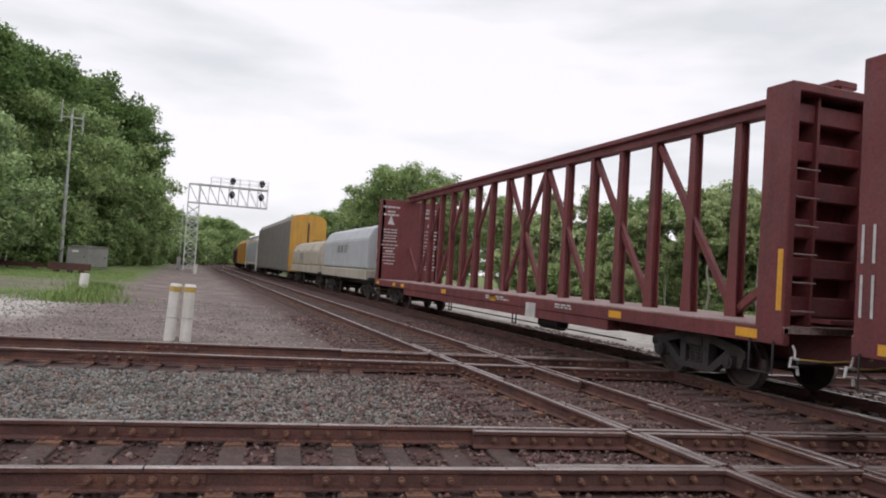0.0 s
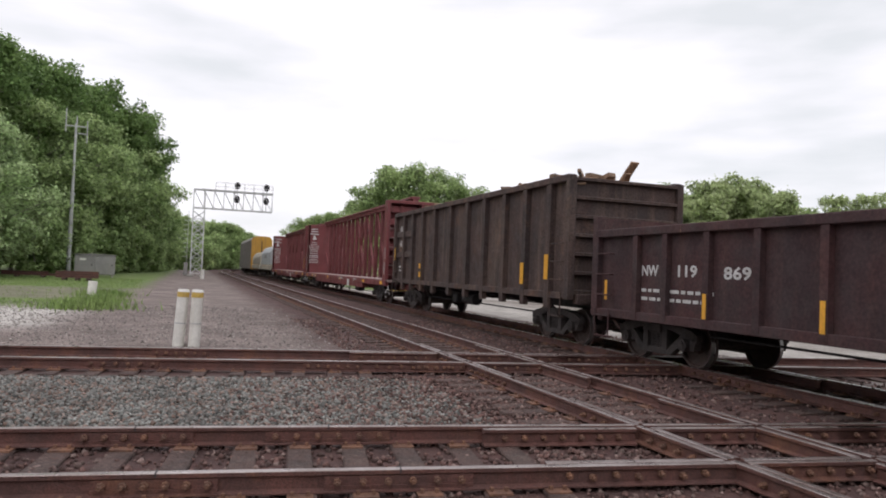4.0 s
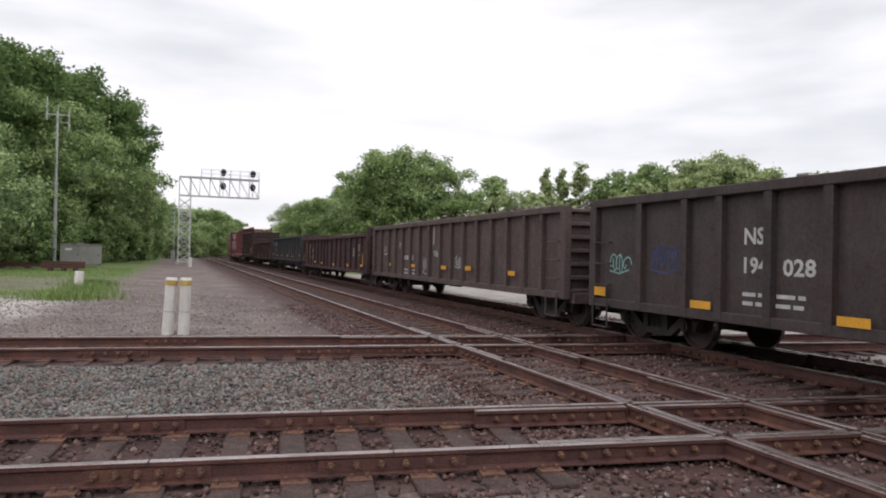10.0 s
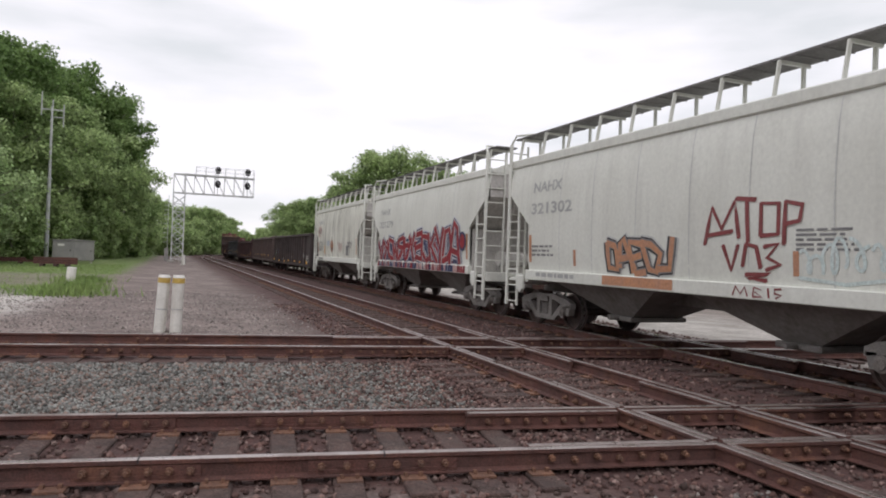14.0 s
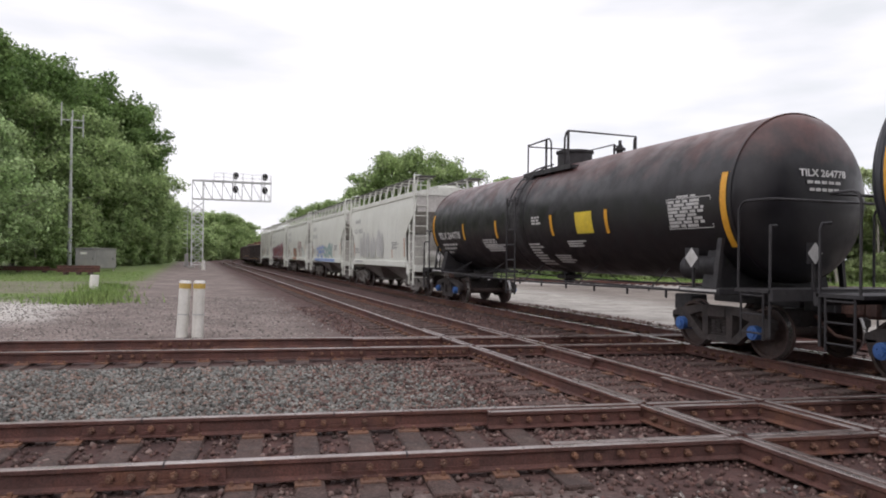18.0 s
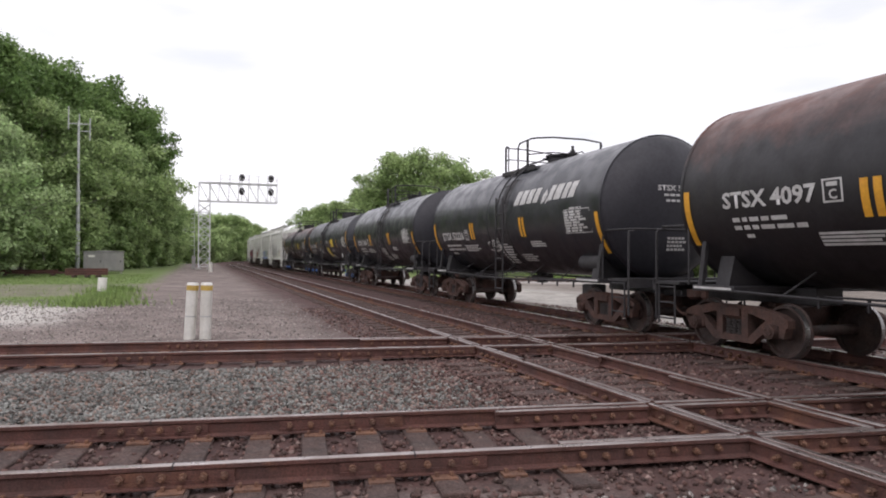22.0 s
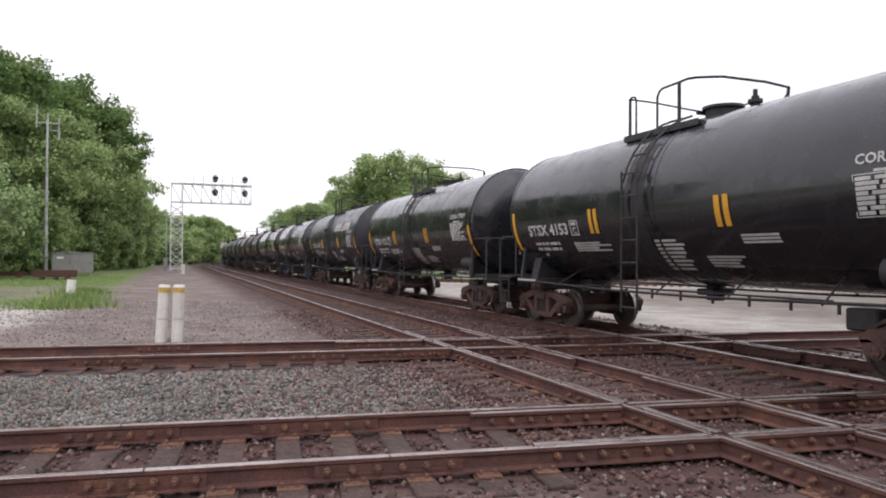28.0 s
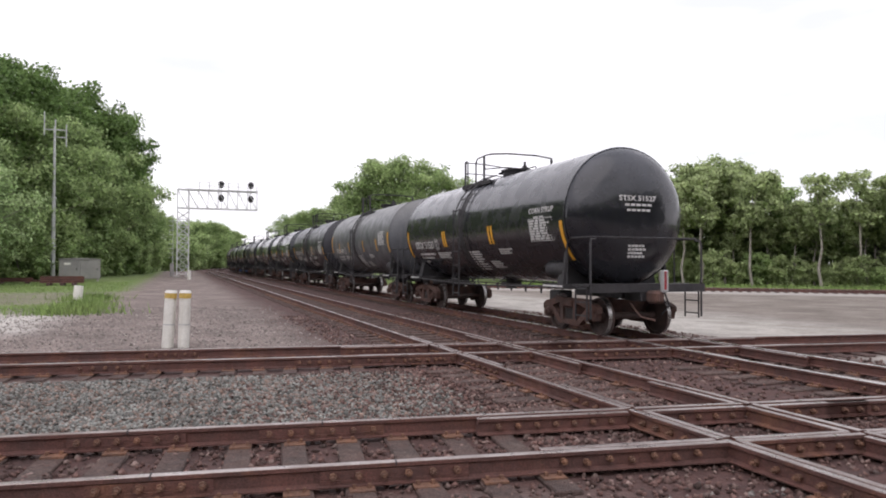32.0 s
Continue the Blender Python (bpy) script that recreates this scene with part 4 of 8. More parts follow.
# wood beyond the train and the stone lot
for key, x, y, h in (
        ("oak_c", 19.9, 75.4, 12.8), ("oak_c", 23.4, 73.3, 13.3), ("oak_c", 27.4, 74.1, 11.8), ("oak_d", 18.7, 81.9, 10.5), ("oak_d", 17.3, 90.4, 9.4), ("oak_c", 15.9, 98.7, 8.6),
        ("oak_d", 31.0, 75.9, 9.7), ("oak_d", 24.7, 84.5, 12.7), ("lone", 31.2, 67.1, 10.5), ("oak_d", 37.6, 75.1, 8.3), ("scrub", 32.6, 62.0, 7.8), ("thin", 33.2, 61.6, 8.6),
        ("thin", 34.7, 61.9, 11.4), ("thin", 35.5, 60.3, 11.2), ("thin", 36.8, 59.6, 11.9), ("thin", 37.5, 57.9, 10.0), ("edge_b", 38.3, 56.2, 10.3), ("edge_b", 38.9, 54.6, 10.9),
        ("edge_b", 41.1, 55.4, 10.9), ("edge_b", 40.5, 52.2, 11.4), ("edge_b", 43.0, 52.6, 11.0), ("edge", 43.3, 49.8, 11.8), ("edge", 44.2, 47.7, 11.2), ("edge", 45.5, 46.4, 10.7),
        ("edge_b", 45.5, 50.5, 11.6), ("edge_b", 47.7, 49.9, 11.4), ("edge_b", 47.4, 45.9, 9.9), ("edge_b", 48.4, 44.9, 9.1), ("oak_d", 47.0, 64.7, 5.7), ("oak_d", 50.1, 61.1, 5.9),
        ("oak_d", 53.4, 58.2, 5.9), ("oak_d", 56.5, 55.2, 5.8), ("edge_b", 48.0, 43.9, 6.8), ("edge", 48.2, 42.1, 7.3), ("edge_b", 50.6, 42.3, 6.3), ("edge_b", 50.5, 40.9, 6.6),
        ("edge", 50.5, 39.3, 7.1), ("edge_b", 52.6, 39.8, 8.4), ("edge", 51.8, 37.5, 8.9), ("edge_b", 52.8, 36.1, 9.1), ("edge", 54.0, 34.4, 8.7), ("edge", 55.5, 31.9, 8.5),
        ("edge_b", 57.0, 29.0, 8.4), ("oak_d", 57.2, 50.0, 3.6), ("oak_d", 59.3, 47.5, 3.7), ("oak_d", 62.0, 45.6, 4.3), ("oak_c", 65.3, 42.7, 7.4), ("oak_c", 67.8, 38.6, 7.7),
        ("oak_c", 70.3, 33.9, 7.8), ("oak_c", 17.5, 96.0, 9.0), ("oak_c", 18.0, 110.0, 9.0), ("oak_c", 19.5, 125.0, 9.5), ("oak_c", 21.5, 140.0, 10.0), ("oak_c", 24.0, 156.0, 10.0),
        ("oak_c", 27.0, 172.0, 10.0)):
    plant(key, x, y, h * (0.91 if key.startswith("edge") else 0.95), (x * 41 + y * 13) % 360)
rng_p0 = random.Random(21)
for i in range(30):
    s_ = -12 + i * 1.75 + rng_p0.uniform(-0.7, 0.7)
    q = S_AT + S_DIR * s_ + S_SIDE * (10.8 + rng_p0.uniform(-0.8, 4.5))
    plant("pole", q.x, q.y, rng_p0.uniform(5.5, 9.0), rng_p0.uniform(0, 360))
rng_b = random.Random(8)
for i in range(78):
    s = -18 + i * 0.85
    p = S_AT + S_DIR * s + S_SIDE * (11.5 + rng_b.uniform(-1.0, 2.0) + 4.5 * (i % 2))
    plant("bush" if i % 5 == 0 else "scrub", p.x, p.y, rng_b.uniform(1.5, 3.2) + 2.4 * (i % 2), rng_b.uniform(0, 360))
for src, h0 in TREES.values():
    for o in (*src.children, src):
        bpy.data.objects.remove(o)


# ---- grass and weeds ----
M_GRASS = mat("grass_blades", (0.16, 0.26, 0.06), (0.21, 0.29, 0.09), rough=0.7, big=0.6, fine=4, grain=0.3, bump=0, island=0.4)


def blades(name, label, spots, height, width, seed):
    rng = np.random.default_rng(seed)
    n = len(spots)
    a = rng.uniform(0, 6.283, n)
    h = height * rng.uniform(0.4, 1.3, n)
    lean = rng.normal(size=(n, 2)) * h[:, None] * 0.35
    s = np.stack([np.cos(a), np.sin(a)], 1) * width
    lo = np.full(n, GROUND_Z)
    V = np.stack([np.c_[spots - s, lo], np.c_[spots + s, lo], np.c_[spots + lean, lo + h]], 1).reshape(-1, 3)
    me = bpy.data.meshes.new(name)
    me.from_pydata(V.tolist(), [], (3 * np.arange(n)[:, None] + np.array([[0, 1, 2]])).tolist())
    me.materials.append(M_GRASS)
    return tagged(new(name, me), label, "grass", kind="stuff")


rng_g = np.random.default_rng(5)
spots = np.c_[rng_g.uniform(-22, -2.6, 26000), rng_g.uniform(28, 70, 26000)]
spots = spots[((spots[:, 1] < 33) | (spots[:, 1] > 47) | (rng_g.random(26000) < 0.15)) & (spots[:, 0] < -2.2 - 0.05 * (spots[:, 1] - 28) + rng_g.normal(size=26000) * 0.3)]
blades("grass", "short green grass on the verge", spots, 0.08, 0.02, 6)
weed = np.r_[rng_g.normal(size=(1100, 2)) * (0.55, 1.8) + (-3.6, 30.5), rng_g.normal(size=(900, 2)) * (0.55, 0.5) + (-4.0, 37.2), rng_g.normal(size=(500, 2)) * (0.9, 0.5) + (-3.6, 27.4)]
blades("weeds", "tall green weeds round a white stub post", weed, 0.34, 0.022, 7)
siding_g = np.array([(S_AT + S_DIR * a + S_SIDE * b)[:2] for a, b in zip(rng_g.uniform(-20, 45, 6000), rng_g.uniform(3.5, 9.5, 6000))])
blades("grass", "rough grass between the siding and the wood", siding_g, 0.35, 0.04, 8)


# ---- the train ----
SPEED, GAIN = 12.164, 0.0152
CARS = []
M_TRUCK = {"rust": mat("rusty_cast_steel", (0.115, 0.060, 0.046), (0.070, 0.043, 0.037), rough=0.85, big=3, fine=40, grain=0.35, bump=0.3),
           "dark": mat("grimy_cast_steel", (0.064, 0.052, 0.049), (0.042, 0.037, 0.036), rough=0.85, big=3, fine=40, grain=0.35, bump=0.3),
           "dusty": mat("dusty_brown_cast_steel", (0.15, 0.13, 0.115), (0.095, 0.080, 0.072), rough=0.85, big=3, fine=40, grain=0.3, bump=0.3),
           "grey": mat("pale_dusty_cast_steel", (0.25, 0.235, 0.22), (0.18, 0.165, 0.155), rough=0.8, big=3, fine=40, grain=0.25, bump=0.3, stain=(0.18, 0.15, 0.13))}
M_WHEEL = mat("brown_wheel_steel", (0.070, 0.043, 0.036), (0.045, 0.032, 0.029), rough=0.75, big=4, fine=40, grain=0.3, bump=0.2)
M_TREAD = mat("polished_wheel_tread", (0.40, 0.39, 0.38), (0.30, 0.29, 0.28), rough=0.35, metal=0.9, big=4, fine=40, grain=0.1)
# the sky's reflection is painted into this black: blue-grey towards the top
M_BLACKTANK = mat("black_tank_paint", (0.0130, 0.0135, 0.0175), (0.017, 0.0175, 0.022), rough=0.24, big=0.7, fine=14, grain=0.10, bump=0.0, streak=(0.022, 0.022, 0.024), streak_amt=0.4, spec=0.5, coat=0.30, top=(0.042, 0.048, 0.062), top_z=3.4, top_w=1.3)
# sky sheen put into the colour here too, paler on the upper flank
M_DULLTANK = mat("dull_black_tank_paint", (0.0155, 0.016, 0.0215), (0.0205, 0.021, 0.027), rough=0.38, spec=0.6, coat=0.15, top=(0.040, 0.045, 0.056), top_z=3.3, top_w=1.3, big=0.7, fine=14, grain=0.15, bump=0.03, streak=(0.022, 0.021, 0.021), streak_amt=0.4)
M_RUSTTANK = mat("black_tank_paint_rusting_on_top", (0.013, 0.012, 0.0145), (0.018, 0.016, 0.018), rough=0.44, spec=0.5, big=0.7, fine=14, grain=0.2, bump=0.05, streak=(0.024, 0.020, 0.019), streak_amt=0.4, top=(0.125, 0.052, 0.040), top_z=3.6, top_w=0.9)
M_TANKEND = mat("grimy_black_tank_end", (0.028, 0.028, 0.034), (0.036, 0.035, 0.042), rough=0.5, spec=0.4, big=0.9, fine=14, grain=0.15, bump=0.02)
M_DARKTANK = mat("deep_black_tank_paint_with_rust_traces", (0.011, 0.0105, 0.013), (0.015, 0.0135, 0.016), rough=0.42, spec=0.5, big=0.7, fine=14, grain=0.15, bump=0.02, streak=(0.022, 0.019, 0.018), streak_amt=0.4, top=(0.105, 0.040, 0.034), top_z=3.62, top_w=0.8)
M_BLUETANK = mat("blue_black_tank_paint", (0.020, 0.022, 0.029), (0.028, 0.030, 0.037), spec=0.55, rough=0.40, big=0.7, fine=14, grain=0.12, bump=0.03, streak=(0.075, 0.075, 0.080), streak_amt=0.5)
# light from above is painted into the grey as a paler top
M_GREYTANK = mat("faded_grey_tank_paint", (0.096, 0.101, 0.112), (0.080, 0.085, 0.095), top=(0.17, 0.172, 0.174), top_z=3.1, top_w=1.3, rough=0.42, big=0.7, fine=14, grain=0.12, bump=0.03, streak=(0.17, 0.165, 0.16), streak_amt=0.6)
M_YELLOW = mat("yellow_reflector", (0.80, 0.40, 0.03), (0.70, 0.34, 0.03), rough=0.45, big=3, fine=20, grain=0.1, bump=0)
M_LEMON = mat("yellow_placard", (0.80, 0.60, 0.05), (0.70, 0.52, 0.05), rough=0.5, big=3, fine=20, grain=0.1, bump=0)
M_PAINTW = mat("white_stencil_paint", (0.62, 0.62, 0.61), (0.48, 0.47, 0.45), rough=0.6, big=4, fine=30, grain=0.12, bump=0)
M_STENCIL = mat("faded_grey_stencil", (0.36, 0.37, 0.36), (0.46, 0.47, 0.45), rough=0.65, big=4, fine=30, grain=0.15, bump=0)
M_FAINT = mat("worn_pale_spray_paint", (0.46, 0.47, 0.49), (0.27, 0.28, 0.29), rough=0.7, big=5, fine=30, grain=0.3, bump=0)
M_PAINTG = mat("grey_stencil_paint", (0.19, 0.19, 0.19), (0.25, 0.25, 0.25), rough=0.6, big=4, fine=30, grain=0.12, bump=0)
M_OXIDE = mat("oxide_red_car_paint", (0.190, 0.044, 0.046), (0.145, 0.036, 0.038), rough=0.6, big=0.6, fine=20, grain=0.2, bump=0.05, streak=(0.085, 0.035, 0.032), streak_amt=0.6)
M_DECK = mat("pale_worn_deck", (0.36, 0.27, 0.25), (0.25, 0.17, 0.16), rough=0.85, big=1.5, fine=20, grain=0.3, bump=0.2)
M_GON_BROWN = mat("rust_brown_gondola_paint", (0.072, 0.030, 0.030), (0.042, 0.023, 0.025), rough=0.8, big=0.7, fine=18, grain=0.3, bump=0.12, streak=(0.085, 0.042, 0.036), streak_amt=0.5, stain=(0.045, 0.034, 0.033), stain_lo=0.5, stain_hi=0.75)
M_GON_DUSK = mat("brown_black_gondola_paint", (0.048, 0.037, 0.037), (0.068, 0.052, 0.050), rough=0.75, big=0.7, fine=18, grain=0.25, bump=0.1, streak=(0.085, 0.066, 0.056), streak_amt=0.5, stain=(0.060, 0.040, 0.034), stain_lo=0.5, stain_hi=0.7)
M_GON_BLACK = mat("faded_black_gondola_paint", (0.031, 0.033, 0.039), (0.045, 0.044, 0.048), rough=0.65, big=0.7, fine=18, grain=0.2, bump=0.08, streak=(0.075, 0.066, 0.060), streak_amt=0.5)
M_GON_WORN = mat("scraped_black_gondola_paint", (0.080, 0.056, 0.053), (0.112, 0.080, 0.074), rough=0.75, big=0.8, fine=18, grain=0.3, bump=0.12, streak=(0.15, 0.12, 0.105), streak_amt=0.42, stain=(0.085, 0.052, 0.042), stain_lo=0.5, stain_hi=0.7)
M_GON_OLD = mat("rotted_brown_gondola_paint", (0.072, 0.045, 0.039), (0.046, 0.034, 0.032), rough=0.85, big=1.1, fine=22, grain=0.4, bump=0.3, streak=(0.17, 0.115, 0.085), streak_amt=0.55, stain=(0.125, 0.068, 0.045), stain_lo=0.56, stain_hi=0.7)
M_ENDRUST = mat("orange_rusted_panel", (0.24, 0.075, 0.042), (0.16, 0.060, 0.042), rough=0.9, big=2.0, fine=22, grain=0.4, bump=0.3)
M_SCRAP = mat("mixed_scrap_metal", (0.30, 0.28, 0.27), (0.14, 0.095, 0.075), rough=0.7, metal=0.2, big=3.0, fine=22, grain=0.4, bump=0.2, island=0.6)
M_HOPW = mat("dusty_white_hopper_paint", (0.72, 0.735, 0.675), (0.65, 0.66, 0.60), rough=0.6, big=0.5, fine=14, grain=0.06, bump=0.03, streak=(0.52, 0.52, 0.48), streak_amt=0.35)
M_HOPD = mat("dirt_streaked_hopper_paint", (0.72, 0.725, 0.645), (0.60, 0.60, 0.53), rough=0.65, big=0.5, fine=14, grain=0.1, bump=0.03, streak=(0.15, 0.14, 0.125), streak_amt=0.85)
M_HOPDARK = mat("dusty_grey_slope_sheet", (0.55, 0.535, 0.505), (0.44, 0.425, 0.40), rough=0.7, big=1.0, fine=14, grain=0.15, bump=0.05, streak=(0.30, 0.27, 0.24), streak_amt=0.6)
M_GRATE = mat("dull_walkway_grating", (0.20, 0.195, 0.185), (0.15, 0.145, 0.14), rough=0.7, big=1.0, fine=20, grain=0.2, bump=0.05)
M_BAY = mat("grimy_hopper_bay_paint", (0.26, 0.245, 0.23), (0.19, 0.175, 0.165), rough=0.75, big=1.0, fine=14, grain=0.15, bump=0.05, streak=(0.13, 0.115, 0.10), streak_amt=0.6)
M_COIL = mat("pale_grey_hood_paint", (0.50, 0.53, 0.55), (0.44, 0.465, 0.48), rough=0.55, big=0.8, fine=14, grain=0.08, streak=(0.33, 0.32, 0.31), streak_amt=0.4)
M_TAN = mat("grimy_cream_hood_paint", (0.50, 0.46, 0.38), (0.40, 0.37, 0.30), rough=0.65, big=0.8, fine=14, grain=0.12, streak=(0.25, 0.20, 0.16), streak_amt=0.6)
M_RACK = mat("dull_galvanised_rack_side", (0.25, 0.235, 0.215), (0.20, 0.185, 0.17), rough=0.65, big=0.8, fine=14, grain=0.15, streak=(0.15, 0.12, 0.10), streak_amt=0.6)
M_AMBER = mat("amber_yellow_car_paint", (0.58, 0.31, 0.045), (0.48, 0.26, 0.045), rough=0.6, big=0.8, fine=14, grain=0.12, streak=(0.30, 0.18, 0.07), streak_amt=0.5)
M_RED = mat("red_spray_paint", (0.34, 0.026, 0.036), (0.20, 0.018, 0.030), rough=0.6, big=3, fine=20, grain=0.2, bump=0)
M_BLUE = mat("dark_blue_spray_paint", (0.030, 0.034, 0.085), (0.060, 0.070, 0.15), rough=0.6, big=3, fine=20, grain=0.2, bump=0)
M_SKYB = mat("light_blue_spray_paint", (0.20, 0.30, 0.58), (0.28, 0.38, 0.62), rough=0.6, big=3, fine=20, grain=0.2, bump=0)
M_PUMP = mat("faded_orange_spray_paint", (0.52, 0.25, 0.13), (0.46, 0.24, 0.15), rough=0.6, big=3, fine=20, grain=0.2, bump=0)
M_HAZE = mat("thin_violet_overspray", (0.50, 0.50, 0.56), (0.62, 0.64, 0.66), rough=0.6, big=4, fine=20, grain=0.15, bump=0)
M_GHOST = mat("buffed_grey_paint", (0.58, 0.59, 0.565), (0.50, 0.51, 0.49), rough=0.65, big=2, fine=20, grain=0.1, bump=0)
M_PALETEAL = mat("washed_teal_spray_paint", (0.56, 0.66, 0.64), (0.62, 0.70, 0.68), rough=0.6, big=3, fine=20, grain=0.2, bump=0)
M_PALERED = mat("faded_red_spray_paint", (0.46, 0.25, 0.23), (0.52, 0.36, 0.33), rough=0.6, big=3, fine=20, grain=0.2, bump=0)
M_PALEBLUE = mat("faded_blue_spray_paint", (0.42, 0.50, 0.60), (0.50, 0.56, 0.62), rough=0.6, big=3, fine=20, grain=0.2, bump=0)
M_MARON = mat("thin_maroon_spray_paint", (0.26, 0.060, 0.060), (0.22, 0.055, 0.055), rough=0.6, big=3, fine=20, grain=0.2, bump=0)
M_TEAL = mat("pale_teal_spray_paint", (0.20, 0.40, 0.36), (0.24, 0.42, 0.40), rough=0.6, big=3, fine=20, grain=0.2, bump=0)
M_PLANK = mat("broken_timber", (0.30, 0.20, 0.13), (0.19, 0.125, 0.085), rough=0.9, big=3, fine=20, grain=0.35, bump=0.3, island=0.4)
M_BLUECAP = mat("blue_bearing_cap", (0.06, 0.16, 0.42), (0.05, 0.13, 0.36), rough=0.5, big=4, fine=20, grain=0.1)


def motions():
    for car, s0 in CARS:
        rows = []
        for t in range(0, 33):
            p, h = on_line(TRAIN_X, s0 + SPEED * (t - 16) + GAIN * (t - 16) ** 2)
            rows.append((t, Matrix.Translation(p) @ pose(0, 0, 0, 0, 0, h)))
        walk(car, rows)


def lathe(bm, prof, axis, centre, n=32, mi=0, close=True):
    """(radius, along) pairs turned about an axis through centre."""
    c = Vector(centre)
    rings = []
    for r, a in prof:
        ring = []
        for i in range(n):
            t = 2 * math.pi * i / n
            p = (a, r * math.cos(t), r * math.sin(t)) if axis == "x" else (r * math.cos(t), a, r * math.sin(t)) if axis == "y" else (r * math.cos(t), r * math.sin(t), a)
            ring.append(bm.verts.new(c + Vector(p)))
        rings.append(ring)
    fs = []
    for r0, r1 in zip(rings, rings[1:]):
        for i in range(n):
            fs.append(bm.faces.new((r0[i], r0[(i + 1) % n], r1[(i + 1) % n], r1[i])))
    if close:
        fs += [bm.faces.new(rings[0]), bm.faces.new(rings[-1])]
    for f in fs:
        f.material_index = mi
    bmesh.ops.recalc_face_normals(bm, faces=fs)
    return fs


SHARED = {}


def shared(key, name, make, material, parent, m=None, label="", smooth=False):
    """A part on a mesh that all alike parts share."""
    if key not in SHARED:
        bm = bmesh.new()
        make(bm)
        ob = mesh_ob(name, bm, material, smooth)
        SHARED[key] = ob.data
    else:
        ob = new(name, SHARED[key])
    ob.parent = parent
    if m is not None:
        ob.matrix_basis = m
    return tagged(ob, label)


def side_frame_mesh(bm):
    a, b = -0.075, 0.075
    prism(bm, [(-1.18, 0.50), (-1.18, 0.62), (-1.02, 0.70), (-0.45, 0.80), (0.45, 0.80), (1.02, 0.70), (1.18, 0.62), (1.18, 0.50), (0.92, 0.54), (0.45, 0.665), (-0.45, 0.665), (-0.92, 0.54)], "x", a, b)
    prism(bm, [(-0.92, 0.56), (-0.44, 0.19), (0.44, 0.19), (0.92, 0.56), (0.74, 0.60), (0.37, 0.305), (-0.37, 0.305), (-0.74, 0.60)], "x", a + 0.01, b - 0.01)
    for s in (-1, 1):
        prism(bm, [(s * 0.22, 0.28), (s * 0.36, 0.28), (s * 0.36, 0.68), (s * 0.22, 0.68)], "x", a - 0.01, b + 0.01)
        prism(bm, [(s * 0.70, 0.36), (s * 0.76, 0.36), (s * 0.76, 0.56), (s * 0.70, 0.56)], "x", a, b)
        prism(bm, [(s * 1.00, 0.34), (s * 1.10, 0.34), (s * 1.16, 0.56), (s * 1.00, 0.56)], "x", a, b)


def cap_mesh(bm):
    cyl(bm, (-0.10, 0, 0), (0.16, 0, 0), 0.115, 14)
    cyl(bm, (0.16, 0, 0), (0.19, 0, 0), 0.075, 14)
    for i in range(3):
        t = 2.1 * i + 0.4
        cyl(bm, (0.18, 0.045 * math.cos(t), 0.045 * math.sin(t)), (0.205, 0.045 * math.cos(t), 0.045 * math.sin(t)), 0.016, 6)


def wheelset_mesh(bm):
    for s in (-1, 1):
        lathe(bm, [(0.10, s * 0.66), (0.13, s * 0.685), (0.36, s * 0.715), (0.37, s * 0.690), (0.448, s * 0.695), (0.448, s * 0.715), (0.422, s * 0.735)], "x", (0, 0, 0.42), 30, 0, False)
        lathe(bm, [(0.422, s * 0.735), (0.415, s * 0.825)], "x", (0, 0, 0.42), 30, 1, False)
        lathe(bm, [(0.415, s * 0.825), (0.37, s * 0.825), (0.35, s * 0.775), (0.15, s * 0.745), (0.13, s * 0.80), (0.085, s * 0.80)], "x", (0, 0, 0.42), 30, 0, False)
    cyl(bm, (-0.98, 0, 0.42), (0.98, 0, 0.42), 0.085, 12)


def spring_mesh(bm):
    prof = []
    for k in range(6):
        z = 0.31 + k * 0.052
        prof += [(0.046, z), (0.068, z + 0.008), (0.068, z + 0.030), (0.046, z + 0.038)]
    lathe(bm, prof, "z", (0, 0, 0), 10)


def bolster_mesh(bm):
    prism(bm, [(-1.10, 0.62), (-0.9, 0.46), (-0.35, 0.40), (0.35, 0.40), (0.9, 0.46), (1.10, 0.62), (1.10, 0.74), (-1.10, 0.74)], "y", -0.2, 0.2)
    cyl(bm, (0, 0, 0.74), (0, 0, 0.86), 0.2, 14)
    for y in (-0.42, 0.42):
        beam(bm, (-0.72, y, 0.36), (0.72, y, 0.36), 0.08, 0.12)
        for x in (-0.70, 0.70):
            box(bm, x - 0.05, x + 0.05, y - 0.05 + (0.06 if y > 0 else -0.06), y + 0.05 + (0.06 if y > 0 else -0.06), 0.26, 0.52)


def truck(parent, y, key, cap=None):
    t = shared(("bolster", key), "truck", bolster_mesh, M_TRUCK[key], parent, pose(0, y, 0))
    for s in (-1, 1):
        shared(("frame", key), "side_frame", side_frame_mesh, M_TRUCK[key], t, pose(s * 0.99, 0, 0, 0, 0, 0 if s > 0 else 180))
        for dy in (-0.13, 0.0, 0.13):
            shared(("spring", key), "spring", spring_mesh, M_TRUCK["dark" if key not in ("grey", "dusty") else key], t, pose(s * 0.99, dy, 0), smooth=True)
        for dy in (-0.875, 0.875):
            shared(("cap", key, cap), "bearing_cap", cap_mesh, M_BLUECAP if cap == "blue" else M_TRUCK[key], t, pose(s * 0.99, dy, 0.43, 0, 0, 0 if s > 0 else 180), "blue bearing cap" if cap == "blue" else "", True)
    for dy in (-0.875, 0.875):
        shared("wheelset", "wheelset", wheelset_mesh, [M_WHEEL, M_TREAD], t, pose(0, dy, 0), "", True)
    return t


